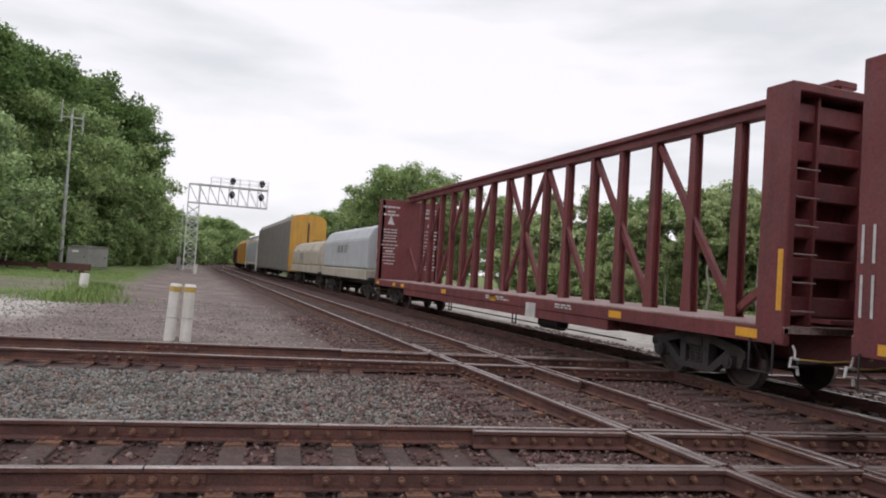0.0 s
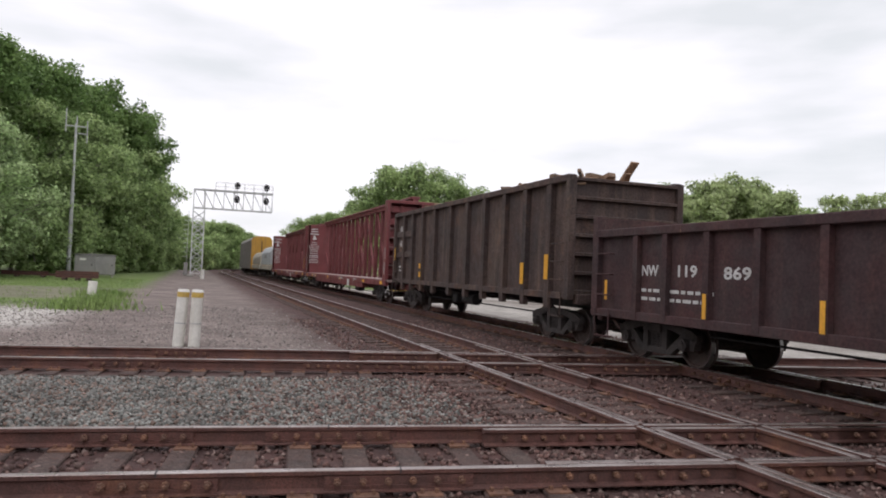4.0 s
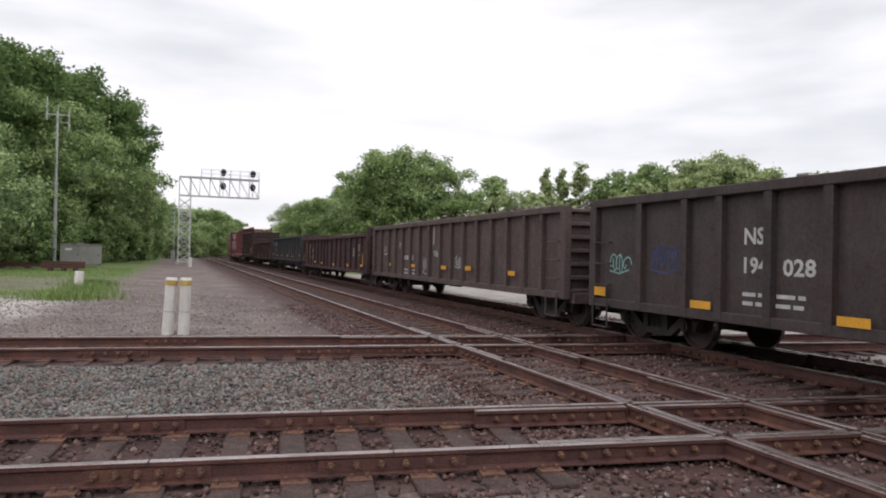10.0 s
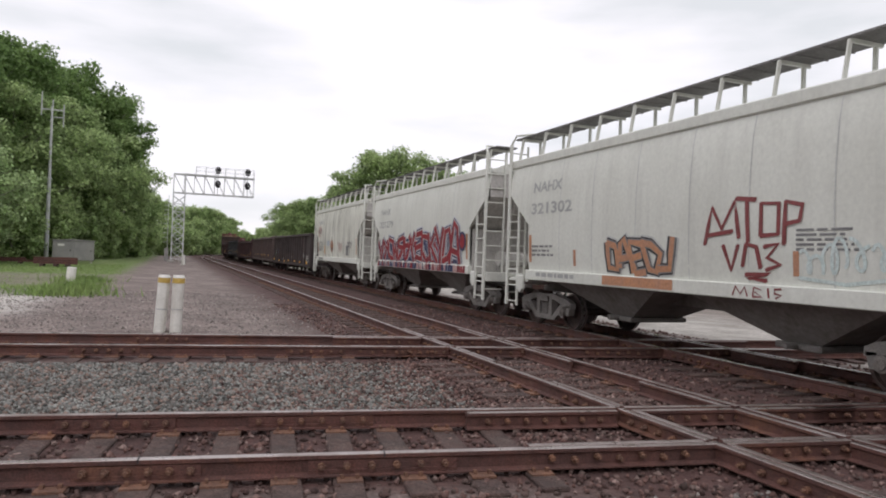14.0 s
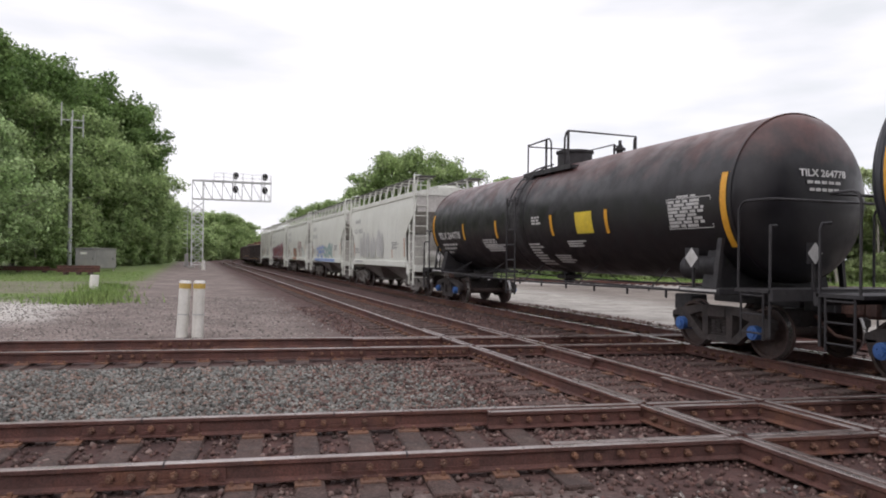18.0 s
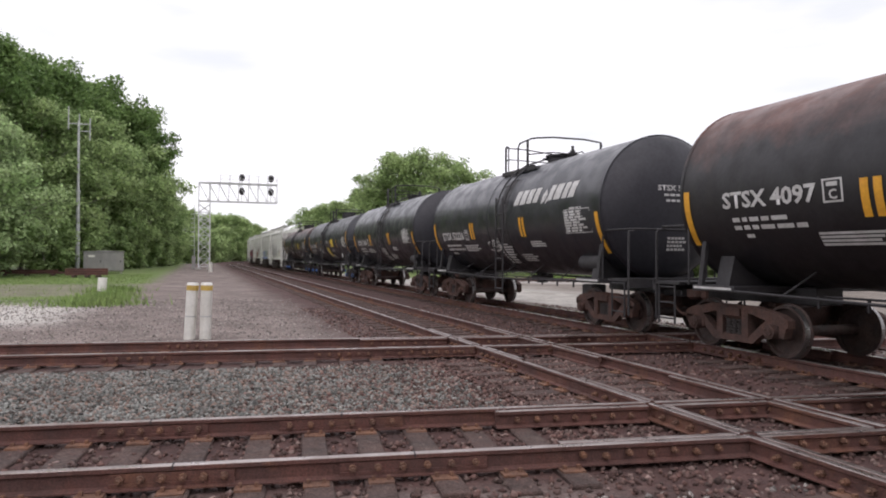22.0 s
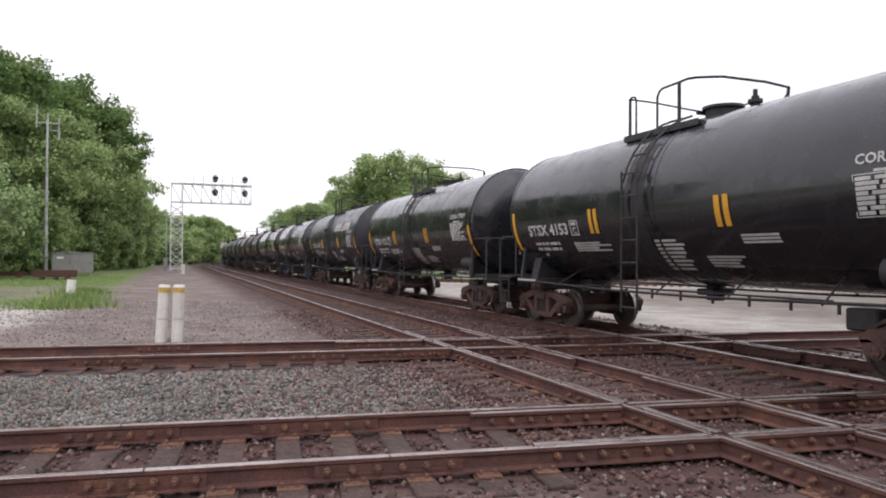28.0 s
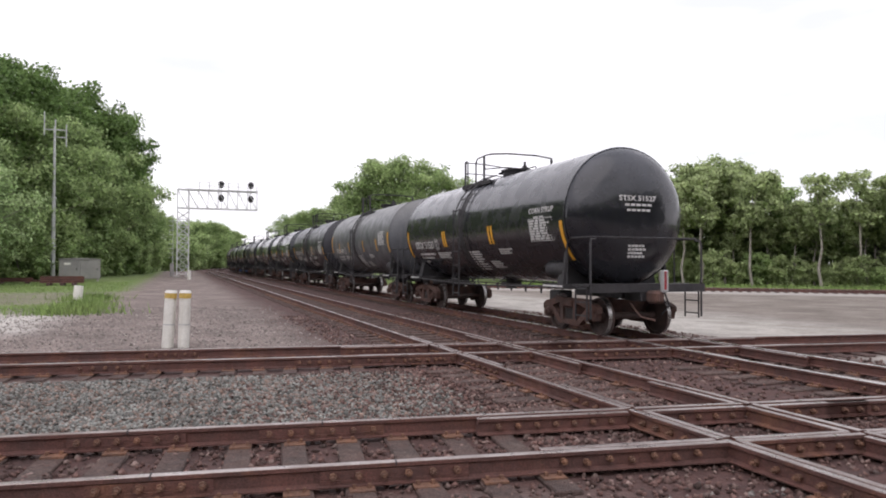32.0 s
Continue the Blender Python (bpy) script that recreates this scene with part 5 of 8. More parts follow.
def coupler_mesh(bm):
    box(bm, -0.09, 0.09, -0.55, 0.12, 0.78, 0.98, bev=0.02)
    box(bm, -0.17, 0.15, 0.10, 0.36, 0.74, 1.02, bev=0.05)
    box(bm, 0.03, 0.17, 0.30, 0.46, 0.76, 1.00, bev=0.04)
    tube(bm, [(0.25, -0.3, 0.72), (0.27, 0.1, 0.45), (0.15, 0.42, 0.40)], 0.025, 6)


def couplers(parent, half):
    for s in (-1, 1):
        shared("coupler", "coupler", coupler_mesh, M_TRUCK["rust"], parent, pose(0, s * (half - 0.42), 0, 0, 0, 0 if s > 0 else 180))


def decal(name, parent, polys, surf, material, eps=0.006, label="", fan=0.0):
    """Flat paint: polygons of (along, height) laid on the near flank."""
    bm = bmesh.new()
    for i, poly in enumerate(polys):
        vs = [bm.verts.new((-surf(z) - eps - fan * i, y, z)) for y, z in poly]
        try:
            bm.faces.new(vs)
        except ValueError:
            pass
    if not fan:
        bmesh.ops.remove_doubles(bm, verts=bm.verts[:], dist=1e-5)
    bmesh.ops.recalc_face_normals(bm, faces=bm.faces[:])
    return part(name, bm, material, parent, label)


def rect(y0, y1, z0, z1):
    return [(y0, z0), (y1, z0), (y1, z1), (y0, z1)]


def patch(y0, y1, z0, z1, n=5):
    """A strip cut into bands so that it follows a round flank."""
    return [rect(y0, y1, z0 + (z1 - z0) * i / n, z0 + (z1 - z0) * (i + 1) / n) for i in range(n)]


def lettering(parent, words, y_left, z_base, height, surf, material, width=None, eps=0.006, label="", bold=0.026):
    cu = bpy.data.curves.new("lettering", "FONT")
    cu.body, cu.size, cu.offset, cu.resolution_u = words, 1.0, bold, 2
    tmp = bpy.data.objects.new("lettering", cu)
    scene.collection.objects.link(tmp)
    bpy.context.view_layer.update()
    me = bpy.data.meshes.new_from_object(tmp.evaluated_get(bpy.context.evaluated_depsgraph_get()))
    bpy.data.objects.remove(tmp)
    xs = [v.co.x for v in me.vertices]
    lo, hi = min(xs), max(xs)
    k = height / 0.72
    kx = (width / (hi - lo)) if width else k
    for v in me.vertices:
        y, z = y_left - (v.co.x - lo) * kx, z_base + v.co.y * k
        v.co = (-surf(z) - eps, y, z)
    me.materials.append(material)
    ob = new("lettering", me)
    ob.parent = parent
    return tagged(ob, label)


def bars(parent, y_left, y_right, z_top, rows, row_h, surf, material=None, seed=0, gap=0.5, label="", chop=True):
    """Rows of small print that cannot be read, as plain bars."""
    rng = random.Random(seed * 31 + rows)
    polys = []
    for r in range(rows):
        z1 = z_top - r * row_h * (1 + gap)
        y = y_left
        end = y_right + (y_left - y_right) * rng.uniform(0.0, 0.35)
        while y > end + 0.02:
            w = min(rng.uniform(0.10, 0.34) if chop else y - end, y - end)
            polys.append(rect(y - w, y, z1 - row_h, z1))
            y -= w + 0.05
    return decal("small_print", parent, polys, surf, material or M_PAINTW, 0.006, label)


def scribble(parent, lines, width, surf, material, eps=0.007, label="", name="graffiti"):
    """Spray strokes: each line becomes one ribbon on the flank."""
    for ln in lines:
        pts = [ln[0]]
        for (y0, z0), (y1, z1) in zip(ln, ln[1:]):
            n = max(1, int(abs(z1 - z0) / 0.25))
            pts += [(y0 + (y1 - y0) * k / n, z0 + (z1 - z0) * k / n) for k in range(1, n + 1)]
        bm = bmesh.new()
        pairs = []
        for k, (y, z) in enumerate(pts):
            (ya, za), (yb, zb) = pts[max(0, k - 1)], pts[min(len(pts) - 1, k + 1)]
            d = math.hypot(yb - ya, zb - za) or 1
            ny, nz = -(zb - za) / d * width / 2, (yb - ya) / d * width / 2
            e = eps + 0.00006 * k
            pairs.append([bm.verts.new((-surf(z + q * nz) - e, y + q * ny, z + q * nz)) for q in (-1, 1)])
        for (a, b), (c, d) in zip(pairs, pairs[1:]):
            bm.faces.new((a, b, d, c))
        bmesh.ops.recalc_face_normals(bm, faces=bm.faces[:])
        part(name, bm, material, parent, label)


def loose_lines(rng, y0, y1, z0, z1, n, k=5):
    """Cursive loops written from one end of the box to the other, in a few strokes."""
    out = []
    hi, lo = max(y0, y1), min(y0, y1)
    parts_n = max(2, n // 2)
    for i in range(parts_n):
        ya = hi - (hi - lo) * i / parts_n
        w = (hi - lo) / parts_n * 1.15
        zc, amp = (z0 + z1) / 2 + rng.uniform(-0.1, 0.1) * (z1 - z0), (z1 - z0) * rng.uniform(0.30, 0.5)
        loops, ph, r = rng.choice((1.0, 1.5, 2.0)), rng.uniform(0, 6.28), w * rng.uniform(0.15, 0.35)
        a = []
        for j in range(26):
            u = j / 25
            th = ph + u * loops * 6.283
            a.append((ya - w * 0.15 - w * 0.7 * u + r * math.cos(th), zc + amp * math.sin(th) * (0.75 + 0.25 * math.cos(th * 0.5))))
        out.append(a)
    if n > 5:
        out.append([(hi, z0 + 0.1 * (z1 - z0)), ((hi + lo) / 2, z0), (lo, z0 + 0.16 * (z1 - z0))])
    return out


def ladder(parent, x, y0, y1, z0, z1, step, r, material, name="ladder", label=""):
    for y in (y0, y1):
        shared((name, "stile", round(z1 - z0, 3), r, material.name), name + "_stile", lambda bm: tube(bm, [(0, 0, 0), (0, 0, z1 - z0)], r, 6), material, parent, pose(x, y, z0), label)
    n = int((z1 - z0) / step)
    for i in range(n + 1):
        z = z0 + 0.1 + i * (z1 - z0 - 0.15) / max(1, n)
        shared((name, "rung", round(y1 - y0, 3), r, material.name), name + "_rung", lambda bm: cyl(bm, (0, 0, 0), (0, y1 - y0, 0), r * 0.8, 6), material, parent, pose(x, y0, z), label)


# ---- tank cars ----
def tank_car(a, b, label, paint, dia=3.16, zc=2.69, truck_key="rust", cap=None, number="", plate=True, bars2=True, small=True, arcs=(2.78, 1.80), logo=False,
             panel="CORN SYRUP", num_h=0.24, num_w=1.94, num_z=2.14, seed=0, big=False, end_number=True, style="round", strips=(), placs=(), num_y=4.66,
             lad=0.48, pair=(1.97, 1.78, -1.62, -1.81), wide_bar=False, white_bar=False, panel_z=0.06, plat=0.0, man_y=None):
    s0, half = (a + b) / 2, (a - b) / 2
    car = thing("tank_car", Matrix(), label, "tank car", "tank cars of the train")
    CARS.append((car, s0))
    R = dia / 2
    body = half - 1.32
    bm = bmesh.new()
    prof = []
    for i in range(9):
        q = i / 8
        q = 1 - (1 - q) ** 1.6
        prof.append((max(0.01, R * q), body + 0.005 + 0.46 * (1 - q ** 3) ** 0.62))
    k_end = len(prof)
    prof += [(R, y) for y in np.linspace(body, -body, 5)]
    prof += [(r, -y) for r, y in prof[:k_end][::-1]]
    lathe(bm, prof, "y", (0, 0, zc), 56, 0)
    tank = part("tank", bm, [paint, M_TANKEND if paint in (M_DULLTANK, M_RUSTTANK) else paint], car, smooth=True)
    for f in tank.data.polygons:
        if abs(f.normal.y) > 0.3:
            f.material_index = 1
    # jacket seams
    for y in ([body, -body] + ([0.62, -0.05] if not big else [0.9, 0.1])):
        bm = bmesh.new()
        lathe(bm, [(R + 0.002, y - 0.035), (R + 0.012, y - 0.03), (R + 0.012, y + 0.03), (R + 0.002, y + 0.035)], "y", (0, 0, zc), 56, 0, False)
        part("jacket_band", bm, paint, tank, smooth=True)

    def surf(z):
        return math.sqrt(max(0.02, R * R - (z - zc) ** 2)) if abs(z - zc) < R else 0.1
    ty = half - 1.98
    for s in (-1, 1):
        truck(car, s * ty, truck_key, cap)
        # stub sill, saddle, end platform
        bm = bmesh.new()
        box(bm, -0.28, 0.28, s * ty - 1.0, s * ty + 1.0, 0.82, 1.12, bev=0.02)
        box(bm, -0.22, 0.22, *sorted((s * (ty + 1.0), s * (half - 0.38))), 0.78, 1.10, bev=0.02)
        prism(bm, [(-1.30, 1.02), (1.30, 1.02), (1.12, 1.75), (0.8, 1.42), (0.0, 1.28), (-0.8, 1.42), (-1.12, 1.75)], "y", s * ty - 0.16, s * ty + 0.16)
        part("saddle", bm, M_DARK, car)
        bm = bmesh.new()
        e0, e1 = sorted((s * (ty + 0.85), s * (half - 0.40)))
        box(bm, -1.48, 1.48, e0, e1, 1.10, 1.15)
        box(bm, -1.48, 1.48, s * (half - 0.40) - 0.04, s * (half - 0.40) + 0.04, 0.98, 1.16)
        part("end_platform", bm, M_DARK, car)
        # hand rails round the tank end
        bm = bmesh.new()
        ye, yi, hz = s * (half - 0.48), s * (body + (0.25 if big else 0.10 if style == "square" else -0.05)), 2.52 if style == "square" else 2.16
        tube(bm, [(-1.46, yi, 1.12), (-1.46, yi, hz - 0.14), (-1.45, yi + s * 0.05, hz - 0.04), (-1.44, yi + s * 0.14, hz), (-1.42, ye - s * 0.10, hz), (-1.30, ye, hz), (1.30, ye, hz), (1.42, ye - s * 0.10, hz),
                  (1.44, yi + s * 0.14, hz), (1.45, yi + s * 0.05, hz - 0.04), (1.46, yi, hz - 0.14), (1.46, yi, 1.12)], 0.022, 6)
        part("end_handrail", bm, M_DARK, car, smooth=True)
        for sx in (-1, 1):
            bm = bmesh.new()
            tube(bm, [(sx * 1.45, ye + s * 0.04, 0.42), (sx * 1.45, ye + s * 0.04, 2.04), (sx * 1.43, ye + s * 0.02, 2.11), (sx * 1.30, ye, 2.12)], 0.024, 6)
            part("grab_iron", bm, M_DARK, car, smooth=True)
        for sx in (-1, 1):
            ladder(car, sx * 1.47, s * (half - 0.55), s * (half - 1.0), 0.38, 1.10, 0.32, 0.02, M_DARK, "step")
            # upright strut by the truck
            bm = bmesh.new()
            beam(bm, (sx * 1.42, s * (ty + 0.35), 1.06), (sx * 1.30, s * (ty + 0.35), 1.95), 0.07, 0.10)
            part("strut", bm, M_DARK, car)
        # bearing plate with the white strip near the saddle
        decal("sill_strip", car, [rect(s * ty - 0.45, s * ty + 0.45, 1.06, 1.10)], lambda z: 1.485, M_PAINTW)
        bm = bmesh.new()
        box(bm, -1.48, 1.48, s * ty - 0.5, s * ty + 0.5, 1.02, 1.12, bev=0.01)
        part("bolster_plate", bm, M_DARK, car)
    # long running rail at both sides
    for sx in (-1, 1):
        bm = bmesh.new()
        tube(bm, [(sx * 1.46, ty - 0.3, 1.05), (sx * 1.46, 1.2, 0.98), (sx * 1.46, -1.2, 0.98), (sx * 1.46, -ty + 0.3, 1.05)], 0.024, 6)
        for y in np.linspace(-ty + 1.4, ty - 1.4, 5):
            tube(bm, [(sx * 1.46, float(y), 0.99), (sx * 0.8, float(y) * 0.96, 1.42)], 0.016, 5)
        part("running_rail", bm, M_DARK, car)
    # brake cylinder and air reservoir at the rear end, pipes, outlet
    bm = bmesh.new()
    cyl(bm, (-1.05, -ty - 0.15, 1.45), (-1.05, -ty + 0.75, 1.45), 0.21, 16)
    part("air_reservoir", bm, M_DARK, car, smooth=True)
    bm = bmesh.new()
    cyl(bm, (0, 0.1, zc - R - 0.28), (0, 0.1, zc - R + 0.05), 0.16, 12)
    box(bm, -0.26, 0.26, -0.12, 0.32, zc - R - 0.18, zc - R - 0.06, bev=0.02)
    part("bottom_outlet", bm, M_DARK, car)
    bm = bmesh.new()
    for i in range(9):
        y = ty - 1.6 - i * (2 * ty - 3.2) / 8
        beam(bm, (-0.9, y, 1.02), (-0.9, y, 0.84), 0.035, 0.035)
    tube(bm, [(-0.9, ty - 1.7, 1.02), (-0.9, -ty + 1.7, 1.02)], 0.018, 6)
    box(bm, -0.55, -0.15, -ty + 1.3, -ty + 1.8, 0.60, 0.92, bev=0.03)
    part("brake_rigging", bm, M_DARK, car)
    couplers(car, half)
    # side ladder to the manway platform
    ly, lw = (lad, 0.24) if not big else (0.58, 0.26)
    ladder(car, -R - 0.10, ly - lw, ly + lw, 0.60, zc + 0.55, 0.38, 0.022, M_DARK)
    def over(deg):
        return -(R + 0.1) * math.cos(math.radians(deg)), zc + (R + 0.1) * math.sin(math.radians(deg))
    for dy in (-lw, lw):
        shared(("upper_stile", R), "upper_ladder_stile", lambda bm: tube(bm, [(over(12 + 10.5 * k)[0], 0, over(12 + 10.5 * k)[1] - zc) for k in range(7)], 0.022, 6), M_DARK, car, pose(0, ly + dy, zc))
    for k in range(5):
        xr, zr = over(18 + 13 * k)
        shared(("upper_rung", lw), "upper_ladder_rung", lambda bm: cyl(bm, (0, -lw, 0), (0, lw, 0), 0.018, 6), M_DARK, car, pose(xr, ly, zr))
    # bare strip of the tank behind the ladder
    gap = bmesh.new()
    rows_z = [(gap.verts.new((-surf(z) - 0.004, ly - lw - 0.04, z)), gap.verts.new((-surf(z) - 0.004, ly + lw + 0.04, z))) for z in np.linspace(1.40, 3.75, 17)]
    for (va, vb), (vc, vd) in zip(rows_z, rows_z[1:]):
        gap.faces.new((va, vb, vd, vc))
    part("jacket_gap", gap, M_DARK, car, "bare dark strip", smooth=True)
    # manway platform with railing
    top = zc + R
    if big:
        p0, p1 = 0.95, -1.60
    elif style == "square":
        p0, p1 = 1.0, -1.05
    else:
        p0, p1 = 1.40 + plat, -0.75 + plat
    bm = bmesh.new()
    box(bm, -0.98, -0.42, p1, p0, top - 0.26, top - 0.21)
    box(bm, -0.995, -0.97, p1, p0, top - 0.30, top - 0.18)
    part("platform", bm, M_DARK, car)
    for i in range(6):
        y = p1 + (p0 - p1) * i / 5
        bm = bmesh.new()
        beam(bm, (-0.93, y, top - 0.24), (-0.80, y, top - 0.50), 0.035, 0.035)
        beam(bm, (-0.95, y, top - 0.25), (-0.42, y, top - 0.25), 0.03, 0.05)
        part("bracket", bm, M_DARK, car)
    rt, pz, n, f = (4.69, 3.76, -0.93, 0.93) if big else (4.85, 4.02, -0.93, 0.93)

    def rail(name, pts, r=0.022):
        bm = bmesh.new()
        tube(bm, pts, r, 6)
        part(name, bm, M_DARK, car, smooth=True)

    def post(x, y, zt, r=0.022, z0=None):
        rail("railing_post", [(x, y, pz if z0 is None else z0), (x, y, zt)], r)
    if big:
        post(n, 0.80, rt)
        post(n, -0.24, rt, 0.032)
        rail("side_rail", [(n, 0.80, rt - 0.03), (n, -0.20, rt - 0.02), (n, -0.40, rt - 0.02), (n, -0.50, rt - 0.12), (n, -0.53, pz)])
        rail("front_rail", [(n, 0.80, rt - 0.06), (f, 0.66, rt - 0.07)], 0.018)
        rail("side_rail", [(f, 0.66, pz), (f, 0.66, rt - 0.06), (f, -0.55, rt - 0.07), (f, -0.68, rt - 0.16), (f, -0.72, pz)])
        post(f, -0.55, rt - 0.07, 0.030)
        rail("rear_rail", [(n, -1.18, pz), (n, -1.20, rt - 0.14), (n, -1.28, rt), (n, -1.37, rt + 0.03), (f, -1.50, rt - 0.01), (f, -1.44, rt - 0.10), (f, -1.40, pz)], 0.026)
        post(n, -1.37, rt + 0.02, 0.032)
        post(f, -1.50, rt - 0.01, 0.032)
    elif style == "square":
        rail("front_hoop", [(n, 0.90, pz), (n, 0.90, rt - 0.03), (n, 0.84, rt + 0.01), (n, 0.70, rt), (n, 0.63, rt - 0.06), (n, 0.62, pz)], 0.024)
        rail("front_rail", [(n, 0.88, rt - 0.04), (f, 0.89, rt - 0.05)], 0.018)
        rail("side_rail", [(n, 0.14, pz), (n, 0.13, rt - 0.16), (n, 0.03, rt - 0.05), (n, -0.94, rt + 0.02)], 0.020)
        post(n, -0.94, rt + 0.02, 0.038)
        rail("rear_rail", [(n, -0.94, rt + 0.01), (n + 0.10, -1.02, rt + 0.03), (f, -1.03, rt + 0.03)], 0.022)
        post(f, -1.03, rt + 0.02, 0.036)
        rail("side_rail", [(f, -1.03, rt + 0.02), (f, 0.0, rt - 0.02), (f, 0.09, rt - 0.12), (f, 0.10, pz)], 0.020)
    else:
        y1, y2, y3 = 1.28 + plat, 0.43 + plat, -0.19 + plat
        post(n, y1, rt, 0.032)
        rail("front_hoop", [(n, y1, rt - 0.02), (n, y1 - 0.05, rt + 0.02), (n, y1 - 0.16, rt), (n, y1 - 0.20, rt - 0.06), (n, y1 - 0.20, pz)], 0.020)
        rail("front_rail", [(n, y1, rt - 0.01), (-0.3, y1 + 0.02, rt - 0.02), (0.5, y1 - 0.10, rt - 0.12), (f, y1 - 0.30, rt - 0.20), (f, y3 + 0.2, rt - 0.19), (f, y3 + 0.02, rt - 0.36)], 0.018)
        post(f, y1 - 0.30, rt - 0.20, 0.026)
        if seed in (3, 4, 6, 11, 13):
            rail("middle_rail", [(n, y1, rt - 0.40), (n, y1 - 0.20, rt - 0.38), (0.3, y1 - 0.10, rt - 0.40), (f, y1 - 0.30, rt - 0.44)], 0.016)
            rail("middle_rail", [(n, y3, rt - 0.40), (-0.41, y3 - 0.50, rt - 0.38), (0.55, y3 - 0.54, rt - 0.42), (1.0, y3 - 0.60, rt - 0.48)], 0.016)
        rail("rear_hoop", [(n, y2, pz), (n, y2, rt - 0.15), (n, y2 - 0.05, rt - 0.06), (n, y2 - 0.14, rt - 0.01), (n, y3, rt), (n, y3 - 0.22, rt + 0.01), (n + 0.12, y3 - 0.34, rt + 0.02), (-0.41, y3 - 0.52, rt + 0.03), (0.55, y3 - 0.56, rt + 0.02), (1.02, y3 - 0.66, rt - 0.06), (1.08, y3 - 0.60, rt - 0.14), (1.05, y3 - 0.46, rt - 0.30), (1.03, y3 - 0.42, pz)], 0.024)
        post(n, y3, rt, 0.036)
        post(1.02, y3 - 0.64, rt - 0.08, 0.030)
    bm = bmesh.new()
    ym = man_y if man_y is not None else -0.30 + plat if not big else -1.05
    if big:
        cyl(bm, (0, ym, top - 0.1), (0, ym, top + 0.30), 0.46, 22)
        cyl(bm, (0, ym, top + 0.30), (0, ym, top + 0.36), 0.50, 22)
    else:
        cyl(bm, (0, ym, top - 0.1), (0, ym, top + 0.13), 0.32, 18)
        cyl(bm, (0, ym, top + 0.13), (0, ym, top + 0.18), 0.38, 18)
        beam(bm, (-0.35, ym + 0.3, top + 0.10), (0.35, ym + 0.3, top + 0.10), 0.06, 0.06)
    part("manway", bm, M_DARK, car, smooth=True)
    bm = bmesh.new()
    yv = -1.06 + plat if not big else -2.2
    cyl(bm, (0, yv, top - 0.05), (0, yv, top + 0.22), 0.07, 10)
    cyl(bm, (0, yv, top + 0.10), (0, yv, top + 0.16), 0.13, 10)
    cyl(bm, (0, yv, top + 0.22), (0, yv, top + 0.34), 0.04, 8)
    part("valve", bm, M_DARK, car)
    # yellow marks
    for s in (-1, 1):
        decal("reflector", car, patch(s * (body - 0.14) - 0.07, s * (body - 0.14) + 0.07, arcs[1] - (0.13 if s < 0 and not big else 0.0), arcs[0] + (0.25 if big else -0.06 if s > 0 else -0.22), 8), surf, M_YELLOW, 0.010, "yellow reflective strip")
    ys = (pair if bars2 else strips) if not big else strips
    for k, y in enumerate(ys):
        hw = 0.13 if wide_bar else 0.06
        decal("reflector", car, patch(y - hw, y + hw, 2.12, 2.62, 5), surf, M_PAINTW if white_bar and k % 2 == 0 else M_YELLOW, 0.010, "white reflective strip" if white_bar and k % 2 == 0 else "")
    if number:
        y_l = num_y if not big else body - 0.62
        lettering(car, number, y_l, num_z, num_h, surf, M_PAINTW, num_w, eps=0.012, label="white reporting mark", bold=0.03)
        if plate:
            yp = y_l - num_w - 0.09
            o = [rect(yp - 0.32, yp, num_z - 0.04, num_z - 0.012), rect(yp - 0.32, yp, num_z + 0.26, num_z + 0.285), rect(yp - 0.03, yp, num_z - 0.012, num_z + 0.26), rect(yp - 0.32, yp - 0.29, num_z - 0.012, num_z + 0.26)]
            decal("plate_box", car, o, surf, M_PAINTW)
            lettering(car, "C", yp - 0.10, num_z + 0.01, 0.13, surf, M_PAINTW, 0.13)
            bars(car, yp - 0.07, yp - 0.25, num_z + 0.24, 1, 0.06, surf, seed=1, chop=False)
        bars(car, y_l - 0.15, y_l - num_w + 0.2, num_z - 0.16, 2, 0.065, surf, seed=seed, gap=0.9)
        bars(car, y_l - 0.35, y_l - num_w + 1.2, num_z - 0.42, 1, 0.055, surf, seed=seed + 5)
    bars(car, 2.82, 1.50, 1.95, 4, 0.034, surf, seed=seed + 1, chop=False)
    bars(car, 0.12, -0.72, 1.95, 8, 0.042, surf, seed=seed + 2, gap=0.7, chop=False)
    bars(car, -1.97, -2.82, 1.99, 3, 0.035, surf, seed=seed + 3, chop=False)
    if small:
        bars(car, -1.0, -1.9, 1.66, 4, 0.034, surf, seed=seed + 4, chop=False)
    if panel:
        yp, pz = (-4.02 if not big else -(body - 1.55)), panel_z
        if panel != "-":
            lettering(car, panel, yp, 2.74 + pz, 0.13, surf, M_PAINTW, 1.18, eps=0.009, label="white product name")
        bars(car, yp - 0.25, yp - 0.8, 2.66 + pz, 1, 0.035, surf, seed=seed + 7)
        bars(car, yp, yp - 1.05, 2.58 + pz, 8, 0.048, surf, seed=seed + 8, gap=0.28, label="white test data panel")
        o = [rect(yp - 1.12, yp + 0.04, 2.60 + pz, 2.615 + pz), rect(yp - 1.12, yp + 0.04, 2.07 + pz, 2.085 + pz), rect(yp + 0.025, yp + 0.04, 2.085 + pz, 2.60 + pz), rect(yp - 1.12, yp - 1.105, 2.085 + pz, 2.60 + pz), rect(yp - 0.42, yp - 0.405, 2.085 + pz, 2.60 + pz), rect(yp - 0.75, yp - 0.735, 2.085 + pz, 2.60 + pz)]
        decal("panel_frame", car, o, surf, M_PAINTW, 0.008)
